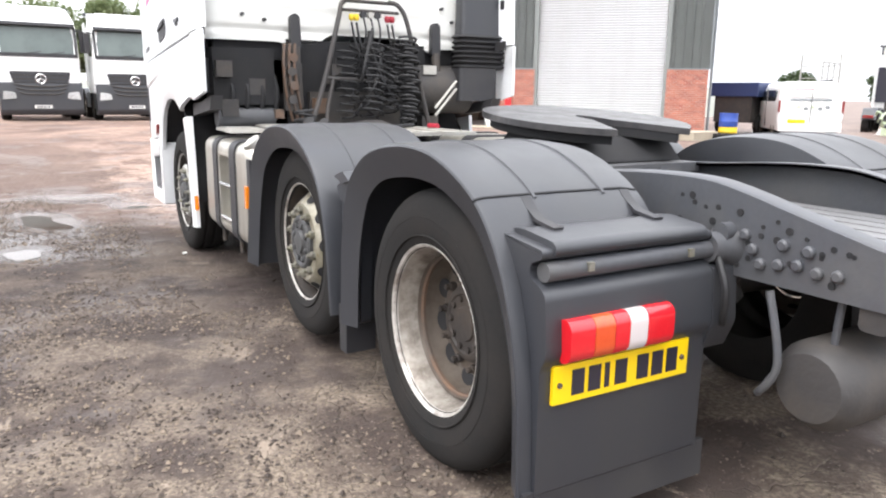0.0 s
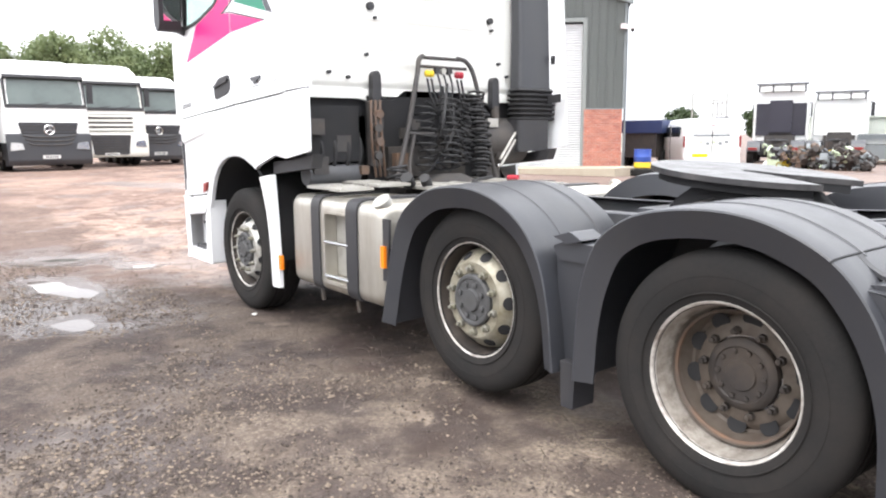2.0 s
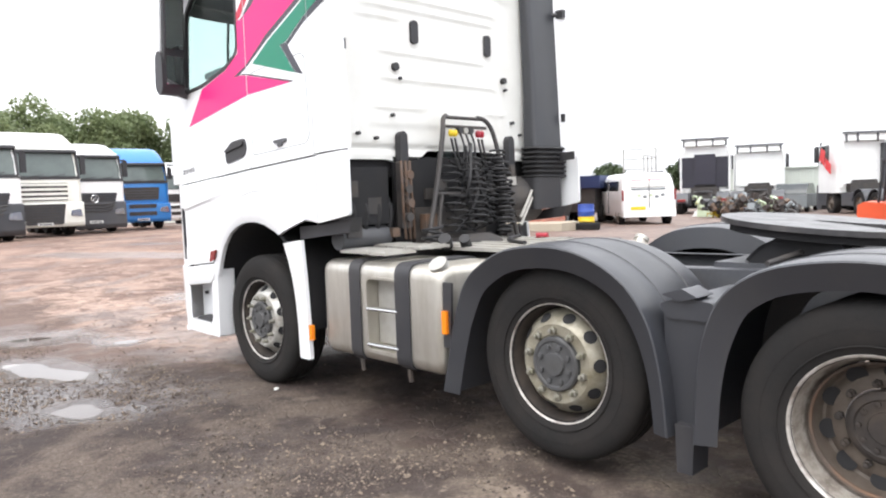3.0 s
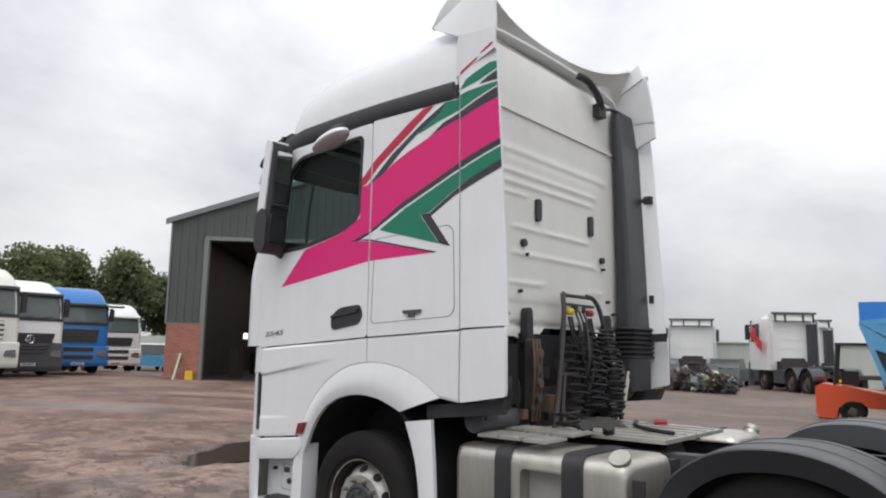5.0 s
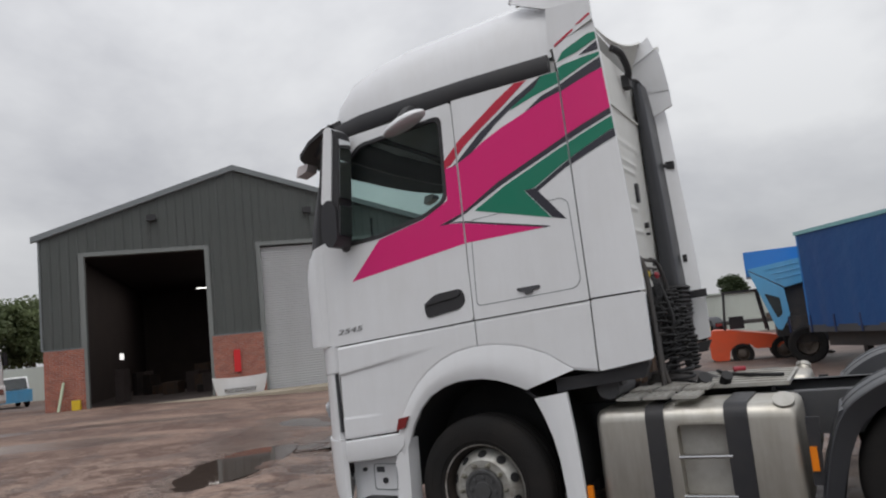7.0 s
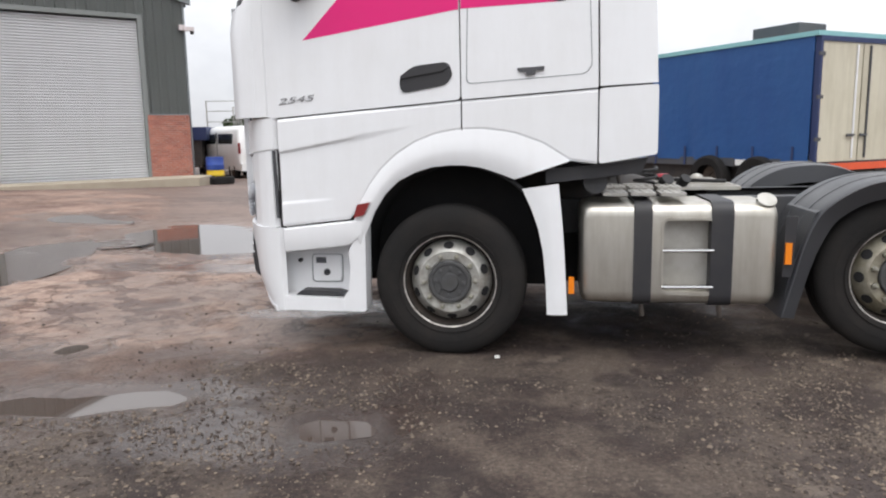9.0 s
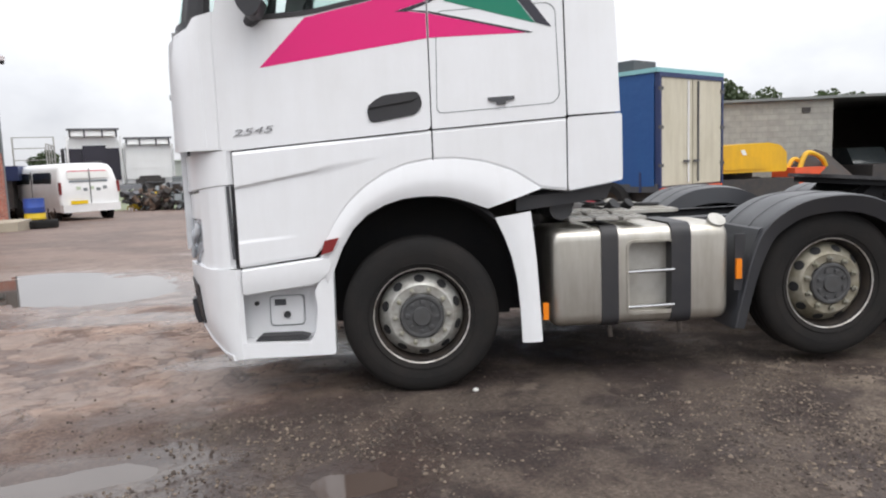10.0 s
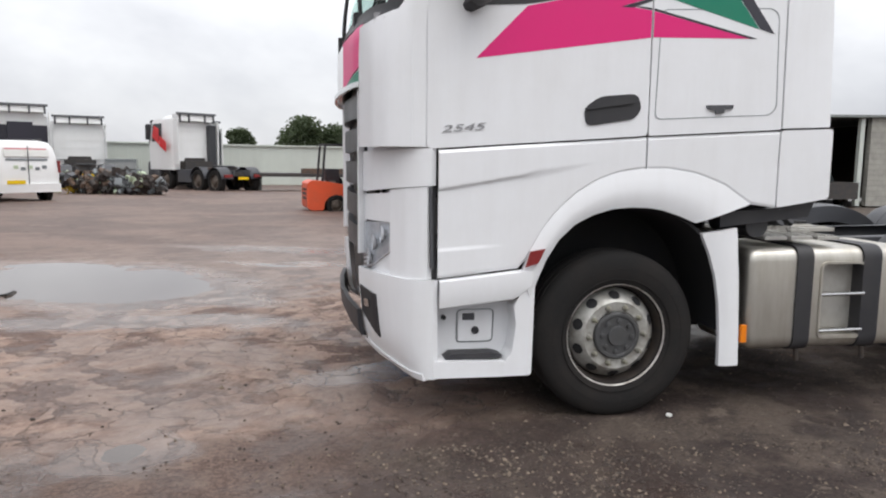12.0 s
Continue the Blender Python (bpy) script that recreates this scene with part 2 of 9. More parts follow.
MIRROR_GLASS = material("mirror_glass", (0.85, 0.87, 0.88), 0.03, metal=1.0)
LAMP_GREY = material("silvered_lamp_reflector", (0.74, 0.75, 0.77), 0.22, metal=0.35, grain=(22, 0.5, (0.30, 0.30, 0.32)))
SEAT = material("dark_seat_cloth", (0.03, 0.03, 0.034), 0.9, bump=(150, 0.4, 0.003))
TRIM = material("grey_cab_lining", (0.27, 0.27, 0.275), 0.8, bump=(120, 0.3, 0.002))
RED_P = material("red_coupling_plastic", (0.34, 0.012, 0.03), 0.4, stain=(20, 0.4, (0.12, 0.04, 0.04)))
YEL_P = material("yellow_coupling_plastic", (0.7, 0.5, 0.02), 0.4, stain=(20, 0.3, (0.3, 0.2, 0.05)))
COPPER = material("oxidised_copper", (0.13, 0.08, 0.055), 0.65, metal=0.3, stain=(14, 0.5, (0.08, 0.10, 0.11)), bump=(60, 0.3, 0.003))
CLAD = material("grey_profiled_cladding", (0.188, 0.203, 0.198), 0.5, stain=(0.6, 0.3, (0.235, 0.245, 0.238)), streak=(1.6, 0.3, (0.16, 0.168, 0.165)))
FLASH = material("grey_edge_flashing", (0.19, 0.21, 0.22), 0.45, stain=(1.0, 0.3, (0.13, 0.14, 0.14)))
SHUTTER = material("galvanised_shutter_slats", (0.80, 0.81, 0.825), 0.45, metal=0.05, stain=(0.8, 0.25, (0.68, 0.69, 0.70)), streak=(2.0, 0.2, (0.62, 0.62, 0.62)))
BRICK = brickwork("red_brickwork")
BLOCK = blockwork("grey_concrete_blockwork")
CONCRETE = material("worn_yard_concrete", (0.40, 0.35, 0.27), 0.85, stain=(0.9, 0.6, (0.27, 0.22, 0.17)), grain=(30, 0.3, (0.30, 0.27, 0.22)), bump=(25, 0.4, 0.01))
PALE_WALL = material("pale_green_sheeting", (0.56, 0.60, 0.55), 0.6, stain=(0.4, 0.4, (0.46, 0.49, 0.45)), streak=(0.8, 0.3, (0.42, 0.44, 0.41)))
# interior tone: the dimness inside the buildings is put into this colour
DARK_IN = material("dim_interior", (0.085, 0.068, 0.064), 0.85, stain=(0.8, 0.5, (0.13, 0.105, 0.098)))
LB_WHITE = material("aged_white_lorry_paint", (0.82, 0.825, 0.82), 0.32, coat=0.3, stain=(1.0, 0.18, (0.62, 0.61, 0.58)), streak=(3.0, 0.12, (0.55, 0.55, 0.52)))
LB_CREAM = material("cream_lorry_paint", (0.76, 0.76, 0.70), 0.35, coat=0.3, stain=(1.0, 0.3, (0.56, 0.53, 0.44)))
LB_BLUE = material("bright_blue_lorry_paint", (0.02, 0.18, 0.52), 0.32, coat=0.3, stain=(1.0, 0.25, (0.07, 0.2, 0.42)))
SKY_BLUE = material("faded_light_blue_paint", (0.10, 0.36, 0.62), 0.4, stain=(1.4, 0.4, (0.2, 0.4, 0.55)), streak=(4, 0.3, (0.12, 0.22, 0.3)))
NAVY = material("navy_tarpaulin", (0.02, 0.035, 0.11), 0.55, stain=(1.0, 0.4, (0.05, 0.06, 0.11)), bump=(6, 0.4, 0.03))
CURTAIN = material("blue_curtain_fabric", (0.011, 0.070, 0.228), 0.5, stain=(0.8, 0.35, (0.03, 0.12, 0.30)), streak=(1.4, 0.4, (0.01, 0.05, 0.20)), bump=(3.0, 0.5, 0.05))
CREAM = material("cream_box_doors", (0.58, 0.54, 0.43), 0.5, stain=(1.0, 0.5, (0.42, 0.38, 0.28)), streak=(5.0, 0.35, (0.3, 0.26, 0.19)))
AQUA = material("pale_aqua_roof_edge", (0.25, 0.5, 0.52), 0.5, stain=(2, 0.3, (0.18, 0.36, 0.38)))
DIGGER = material("plant_yellow_paint", (0.75, 0.42, 0.01), 0.4, stain=(1.5, 0.35, (0.5, 0.28, 0.03)), streak=(4, 0.3, (0.35, 0.2, 0.05)))
FORK = material("forklift_orange_red", (0.72, 0.09, 0.025), 0.42, stain=(2, 0.4, (0.45, 0.1, 0.05)))
DRUM_B = material("drum_blue_paint", (0.03, 0.08, 0.36), 0.45, stain=(4, 0.4, (0.08, 0.09, 0.2)))
DRUM_Y = material("drum_yellow_paint", (0.72, 0.5, 0.02), 0.45, stain=(4, 0.4, (0.45, 0.3, 0.05)))
FIRE_RED = material("red_sign_paint", (0.62, 0.02, 0.025), 0.4)
SCRAP = material("scrap_engine_grime", (0.05, 0.043, 0.04), 0.7, metal=0.3, stain=(3, 0.5, (0.10, 0.062, 0.045)), grain=(20, 0.4, (0.02, 0.02, 0.02)), bump=(25, 0.5, 0.01))
PALE_SCRAP = material("pale_green_panel", (0.5, 0.58, 0.42), 0.6, stain=(3, 0.3, (0.35, 0.4, 0.3)))
LEAF = material("tree_leaves", (0.16, 0.20, 0.10), 0.6, stain=(0.35, 0.8, (0.22, 0.25, 0.12)), grain=(1.5, 0.35, (0.09, 0.13, 0.05)))
LEAF_DARK = material("dark_tree_leaves", (0.075, 0.105, 0.05), 0.6, stain=(0.3, 0.7, (0.085, 0.105, 0.05)), grain=(2.5, 0.4, (0.03, 0.045, 0.022)))
for leaf_mat in (LEAF, LEAF_DARK):
    # thin leaves let light through
    lt = leaf_mat.node_tree
    lb = lt.nodes["Principled BSDF"]
    thin = lt.nodes.new("ShaderNodeBsdfTranslucent")
    lt.links.new(lb.inputs["Base Color"].links[0].from_socket, thin.inputs["Color"])
    both = lt.nodes.new("ShaderNodeMixShader")
    both.inputs["Fac"].default_value = 0.45
    lt.links.new(lb.outputs["BSDF"], both.inputs[1])
    lt.links.new(thin.outputs["BSDF"], both.inputs[2])
    lt.links.new(both.outputs["Shader"], lt.nodes["Material Output"].inputs["Surface"])
BARK = material("grey_brown_bark", (0.09, 0.07, 0.05), 0.9, bump=(14, 0.6, 0.03))
SIGN_TUBE = glow("lit_tube", (1.0, 0.98, 0.94), 3.0)
DAY_PANEL = glow("far_daylight_opening", (1.0, 0.98, 0.95), 1.6)


# ---- mesh tools ----
def group_of(name, at, label, category, group="", kind=""):
    e = new(name)
    e.empty_display_size = 0.2
    e.matrix_world = at
    return tagged(e, label, category, group, kind)


def to_mesh(name, bm, mat, bevel=0.0, segs=2, smooth=True, angle=35):
    if bevel:
        es = [e for e in bm.edges if len(e.link_faces) == 2 and e.calc_face_angle(0) > radians(28)]
        bmesh.ops.bevel(bm, geom=es, offset=bevel, segments=segs, profile=0.5, affect="EDGES", clamp_overlap=True)
    bmesh.ops.recalc_face_normals(bm, faces=bm.faces)
    me = bpy.data.meshes.new(name)
    bm.to_mesh(me)
    bm.free()
    for m in mat if isinstance(mat, (list, tuple)) else (mat,):
        me.materials.append(m)
    if smooth:
        me.shade_smooth()
        me.set_sharp_from_angle(angle=radians(angle))
    return me


def part(name, bm, mat, parent=None, label="", bevel=0.0, segs=2, smooth=True, angle=35):
    ob = new(name, to_mesh(name, bm, mat, bevel, segs, smooth, angle))
    if parent is not None:
        ob.parent = parent
    return tagged(ob, label)


def thing(name, bm, mat, label, category, group="", kind="", bevel=0.0, at=None, **kw):
    ob = part(name, bm, mat, None, "", bevel, **kw)
    if at is not None:
        ob.matrix_world = at
    return tagged(ob, label, category, group, kind)


def B():
    return bmesh.new()


def box(bm, x0, x1, y0, y1, z0, z1, m=None):
    vs = [bm.verts.new((x, y, z)) for x in (x0, x1) for y in (y0, y1) for z in (z0, z1)]
    if m is not None:
        for v in vs:
            v.co = m @ v.co
    for f in ((0, 1, 3, 2), (4, 6, 7, 5), (0, 4, 5, 1), (2, 3, 7, 6), (0, 2, 6, 4), (1, 5, 7, 3)):
        bm.faces.new([vs[i] for i in f])
    return bm


def prism(bm, pts, a0, a1, axis="y"):
    """A flat outline pushed along an axis: (x, z) along y, (y, z) along x, (x, y) along z."""
    put = {"y": lambda p, a: (p[0], a, p[1]), "x": lambda p, a: (a, p[0], p[1]), "z": lambda p, a: (p[0], p[1], a)}[axis]
    lo = [bm.verts.new(put(p, a0)) for p in pts]
    hi = [bm.verts.new(put(p, a1)) for p in pts]
    n = len(pts)
    bm.faces.new(lo)
    bm.faces.new(hi[::-1])
    for i in range(n):
        bm.faces.new((lo[i], lo[(i + 1) % n], hi[(i + 1) % n], hi[i]))
    return bm


def lathe(bm, prof, c=(0, 0, 0), axis="y", segs=40, arc=(0, 360)):
    """A profile of (radius, along) turned round an axis through c."""
    full = abs(arc[1] - arc[0]) >= 360
    n = segs if full else segs + 1
    rings = []
    for i in range(n):
        a = radians(arc[0] + (arc[1] - arc[0]) * i / segs)
        ca, sa = math.cos(a), math.sin(a)
        ring = []
        for r, h in prof:
            p = {"y": (r * ca, h, r * sa), "z": (r * ca, r * sa, h), "x": (h, r * ca, r * sa)}[axis]
            ring.append(bm.verts.new((c[0] + p[0], c[1] + p[1], c[2] + p[2])))
        rings.append(ring)
    for i in range(n if full else n - 1):
        a, b = rings[i], rings[(i + 1) % n]
        for j in range(len(prof) - 1):
            bm.faces.new((a[j], b[j], b[j + 1], a[j + 1]))
    bmesh.ops.remove_doubles(bm, verts=[v for r in rings for v in (r[0], r[-1])], dist=1e-5)
    return bm


def cyl(bm, p0, p1, r, r1=None, segs=16):
    return tube(bm, [p0, p1], r, segs, r1)


def tube(bm, pts, r, segs=8, r1=None, closed=False):
    pts = [Vector(p) for p in pts]
    n = len(pts)
    rings = []
    up = None
    for i, p in enumerate(pts):
        if closed:
            d = pts[(i + 1) % n] - pts[i - 1]
        else:
            d = pts[min(i + 1, n - 1)] - pts[max(i - 1, 0)]
        d.normalize()
        if up is None:
            up = Vector((0, 0, 1)) if abs(d.z) < 0.9 else Vector((1, 0, 0))
        s = d.cross(up)
        s.normalize()
        u = s.cross(d)
        up = u
        rad = r if r1 is None else r + (r1 - r) * i / max(1, n - 1)
        rings.append([bm.verts.new(p + rad * (math.cos(2 * math.pi * k / segs) * s + math.sin(2 * math.pi * k / segs) * u)) for k in range(segs)])
    for i in range(n if closed else n - 1):
        a, b = rings[i], rings[(i + 1) % n]
        for k in range(segs):
            bm.faces.new((a[k], a[(k + 1) % segs], b[(k + 1) % segs], b[k]))
    if not closed:
        bm.faces.new(rings[0][::-1])
        bm.faces.new(rings[-1])
    return bm


def bend(pts, steps=6):
    """A smooth line through points."""
    pts = [Vector(p) for p in pts]
    out = []
    for i in range(len(pts) - 1):
        p0, p1, p2, p3 = pts[max(i - 1, 0)], pts[i], pts[i + 1], pts[min(i + 2, len(pts) - 1)]
        for k in range(steps):
            t = k / steps
            out.append(0.5 * ((2 * p1) + (p2 - p0) * t + (2 * p0 - 5 * p1 + 4 * p2 - p3) * t * t + (3 * p1 - p0 - 3 * p2 + p3) * t ** 3))
    return out + [pts[-1]]


def sheet(bm, rows, closed=False):
    """Faces between rows of points."""
    vs = [[bm.verts.new(p) for p in r] for r in rows]
    for a, b in zip(vs, vs[1:]):
        n = len(a)
        for k in range(n if closed else n - 1):
            bm.faces.new((a[k], a[(k + 1) % n], b[(k + 1) % n], b[k]))
    return vs


def slab(bm, rows, thick):
    """A sheet of points given thickness (a vector)."""
    t = Vector(thick)
    a = sheet(bm, rows)
    b = sheet(bm, [[Vector(p) + t for p in r] for r in rows])
    loop = lambda g: g[0] + [r[-1] for r in g[1:-1]] + g[-1][::-1] + [r[0] for r in g[-2:0:-1]]
    la, lb = loop(a), loop(b)
    for i in range(len(la)):
        j = (i + 1) % len(la)
        bm.faces.new((la[i], la[j], lb[j], lb[i]))
    return bm


def interp(x, table):
    for (a, va), (b, vb) in zip(table, table[1:]):
        if x <= b:
            return va + (vb - va) * max(0.0, (x - a) / (b - a))
    return table[-1][1]


def smooth_step(a, b, x):
    t = min(1.0, max(0.0, (x - a) / (b - a)))
    return t * t * (3 - 2 * t)


def round_poly(pts, r, segs=4):
    """An outline with its corners rounded."""
    out = []
    n = len(pts)
    for i in range(n):
        p, a, b = Vector(pts[i]), Vector(pts[i - 1]), Vector(pts[(i + 1) % n])
        da, db = (a - p), (b - p)
        k = min(r, da.length * 0.45, db.length * 0.45)
        s, e = p + da.normalized() * k, p + db.normalized() * k
        for j in range(segs + 1):
            t = j / segs
            out.append(tuple((1 - t) ** 2 * s + 2 * t * (1 - t) * p + t * t * e))
    return out


def ring_panel(bm, outer, inner, c, y0, y1):
    """A plate in the x-z plane with a hole: both outlines star-shaped about c."""
    def cast(poly, a):
        d = Vector((math.cos(a), math.sin(a)))
        best = None
        for i in range(len(poly)):
            p, q = Vector(poly[i]) - Vector(c), Vector(poly[(i + 1) % len(poly)]) - Vector(c)
            e = q - p
            den = d.x * e.y - d.y * e.x
            if abs(den) < 1e-9:
                continue
            t = (p.x * e.y - p.y * e.x) / den
            s = (p.x * d.y - p.y * d.x) / den
            if t > 0 and -1e-6 <= s <= 1 + 1e-6:
                best = t if best is None else max(best, t)
        return (c[0] + d.x * best, c[1] + d.y * best)
    angs = sorted({round(math.atan2(p[1] - c[1], p[0] - c[0]), 5) for p in list(outer) + list(inner)})
    o = [cast(outer, a) for a in angs]
    i_ = [cast(inner, a) for a in angs]
    n = len(angs)
    g = [[bm.verts.new((p[0], y, p[1])) for p in ps] for y in (y0, y1) for ps in (o, i_)]
    for k in range(n):
        j = (k + 1) % n
        bm.faces.new((g[0][k], g[0][j], g[1][j], g[1][k]))
        bm.faces.new((g[2][k], g[3][k], g[3][j], g[2][j]))
        bm.faces.new((g[0][k], g[2][k], g[2][j], g[0][j]))
        bm.faces.new((g[1][k], g[1][j], g[3][j], g[3][k]))
    return bm


def text_mesh(words, size, at, parent, mat, name="lettering", depth=0.004):
    cu = bpy.data.curves.new(name, "FONT")
    cu.body, cu.size, cu.extrude = words, size, depth
    cu.shear = 0.25
    tmp = bpy.data.objects.new("tmp_text", cu)
    scene.collection.objects.link(tmp)
    me = bpy.data.meshes.new_from_object(tmp.evaluated_get(bpy.context.evaluated_depsgraph_get()))
    bpy.data.objects.remove(tmp)
    me.materials.append(mat)
    ob = new(name, me)
    ob.parent = parent
    ob.matrix_basis = at
    return ob


def rise(x, y):
    """The yard lifts slightly past the lorry's nose and falls away across its far side."""
    return 0.30 * smooth_step(-3, -16, x) * (1 - smooth_step(11, 22, y)) - 0.0165 * min(max(0.0, y - 4), 50.0)


def on(x, y, turn=0.0, lift=0.0):
    return pose(x, y, rise(x, y) + lift, 0, 0, turn)


# ---- the white three-axle tractor unit ----
WID = 2.33          # far side mirrors the near side: y -> WID - y
truck = group_of("tractor_unit", Matrix.Identity(4), "white three-axle tractor unit with pink and green striped cab", "truck")


def side_y(y, far):
    return WID - y if far else y


def plate(name, pts, y0, y1, mat, far=False, parent=truck, label="", bevel=0.006):
    return part(name, prism(B(), pts, side_y(y0, far), side_y(y1, far)), mat, parent, label, bevel)


def seam_x(z):
    return 0.938 - 0.018 * (z - 1.7)


def rear_x(z):
    return interp(z, [(1.71, 1.282), (2.2, 1.262), (2.72, 1.228), (2.94, 1.219), (3.25, 1.20), (3.5, 1.178)])


# cab side: door, sleeper panel, deflector
DOOR = round_poly([(-1.155, 1.565), (0.098, 1.655), (0.092, 3.215), (-0.82, 3.165), (-1.0, 3.0), (-1.155, 2.3)], 0.03)
PANE = round_poly([(-0.93, 2.335), (-0.60, 2.36), (-0.22, 2.44), (-0.03, 2.53), (-0.015, 3.12), (-0.72, 3.07), (-0.86, 2.95)], 0.06)
for far in (False, True):
    bm = ring_panel(B(), DOOR, PANE, (-0.45, 2.75), side_y(-0.085, far), side_y(-0.05, far))
    door = part("door", bm, PAINT, truck, "white cab door with tinted window", bevel=0.006)
    part("window_pane", prism(B(), [(-0.45 + (x + 0.45) * 1.015, 2.75 + (z - 2.75) * 1.015) for x, z in PANE], side_y(-0.062, far), side_y(-0.056, far)), GLASS, door, "tinted green window glass").visible_shadow = False
    # black rubber round the pane
    outer = [(-0.45 + (x + 0.45) * 1.05, 2.75 + (z - 2.75) * 1.06) for x, z in PANE]
    part("window_seal", ring_panel(B(), outer, [(-0.45 + (x + 0.45) * 0.985, 2.75 + (z - 2.75) * 0.98) for x, z in PANE], (-0.45, 2.75), side_y(-0.089, far), side_y(-0.06, far)), BLACK, door, "black rubber window seal")
    # door handle recess and grip
    hpts = round_poly([(-0.27, 1.70), (0.01, 1.745), (0.055, 1.80), (0.03, 1.885), (-0.19, 1.865), (-0.285, 1.80)], 0.04)
    part("door_handle", prism(B(), hpts, side_y(-0.092, far), side_y(-0.07, far)), BLACK, door, "black recessed door handle", 0.004)
    part("grip", prism(B(), round_poly([(-0.27, 1.79), (0.0, 1.83), (0.02, 1.85), (0.0, 1.865), (-0.17, 1.845), (-0.275, 1.805)], 0.01), side_y(-0.104, far), side_y(-0.09, far)), BLACK, door, "", 0.004)
    # sleeper side panel with locker hatch
    sl = [(0.106, 1.655), (0.932, 1.705), (0.905, 3.225), (0.101, 3.222)]
    sleeper = plate("sleeper_side", round_poly(sl, 0.012), -0.085, -0.05, PAINT, far, label="white sleeper side panel")
    hp = round_poly([(0.135, 1.745), (0.855, 1.785), (0.895, 1.83), (0.875, 2.35), (0.83, 2.385), (0.15, 2.345)], 0.04)
    hb = ring_panel(B(), [(0.515 + (x - 0.515) * 1.0, 2.06 + (z - 2.06) * 1.0) for x, z in hp], [(0.515 + (x - 0.515) * 0.987, 2.06 + (z - 2.06) * 0.985) for x, z in hp], (0.515, 2.06), side_y(-0.0865, far), side_y(-0.08, far))
    part("hatch_seal", hb, FLASH, sleeper, "grey seal of the locker hatch")
    plate("hatch_latch", [(0.45, 1.818), (0.47, 1.808), (0.50, 1.805), (0.505, 1.785), (0.555, 1.79), (0.56, 1.81), (0.61, 1.817), (0.612, 1.838), (0.45, 1.832)], -0.098, -0.084, CHASSIS, far, sleeper, "dark locker latch", 0.003)
    # side air deflector behind the cab, two heights
    rows = []
    for k in range(13):
        z = 1.712 + (3.49 - 1.712) * k / 12
        xa = seam_x(z) + 0.005 - 0.02 * smooth_step(3.24, 3.40, z)
        xb = rear_x(z) - (0.09 if far else 0.0)
        rows.append([(xa + (xb - xa) * j / 6, side_y(-0.085 + (0.035 if not far else -0.09) * (j / 6) ** 2, far), z + 0.016 * j / 6) for j in range(7)])
    part("side_deflector", slab(B(), rows, (0, 0.014 if not far else -0.014, 0)), PAINT, truck, "white side air deflector", 0.003)
    low = [(0.94, 1.25), (1.285, 1.305), (1.283, 1.716), (0.94, 1.70)]
    if far:
        low = [(x - 0.07 * (x - 0.94) / 0.345, z) for x, z in low]
    plate("lower_deflector", round_poly(low, 0.02), *((-0.172, -0.15) if far else (-0.08, -0.055)), PAINT, far, label="white lower side deflector", bevel=0.008)

# lower side panels with the shoulder and the arch flare
ARCH_IN = [(-0.56, 0.72), (-0.525, 0.83), (-0.47, 0.96), (-0.40, 1.07), (-0.31, 1.155), (-0.20, 1.21), (-0.09, 1.242), (0.02, 1.252), (0.12, 1.25), (0.22, 1.235), (0.33, 1.20), (0.43, 1.16)]
ARCH_OUT = [(-0.61, 0.90), (-0.565, 1.02), (-0.50, 1.13), (-0.42, 1.23), (-0.32, 1.32), (-0.20, 1.395), (-0.07, 1.445), (0.08, 1.47), (0.24, 1.472), (0.42, 1.445), (0.60, 1.38), (0.77, 1.27)]


def lower_panel(x0, x1, zbot, ztop, far, label):
    n, m_ = max(6, int((x1 - x0) / 0.04)), 80
    rows = []
    for k in range(m_ + 1):
        row = []
        for i in range(n + 1):
            x = x0 + (x1 - x0) * i / n
            zb, zt = zbot(x), ztop(x)
            z = zb + (zt - zb) * k / m_
            crease = 1.345 + 0.17 * (x + 1.09)
            low_c = 1.02 + 0.07 * (x + 1.09)
            off = -0.013 * smooth_step(crease - 0.007, crease + 0.007, z) * (1 - smooth_step(-0.75, -0.15, x))
            off += -0.006 * (1 - smooth_step(low_c - 0.006, low_c + 0.006, z)) * (1 - smooth_step(-0.95, -0.68, x))
            off += 0.012 * smooth_step(zt - 0.016, zt, z) + 0.006 * (1 - smooth_step(zb, zb + 0.015, z))
            row.append((x, side_y(-0.081 + off, far), z))
        rows.append(row)
    return part("lower_side", slab(B(), rows, (0, 0.02 if not far else -0.02, 0)), PAINT, truck, label, 0.0, angle=30)


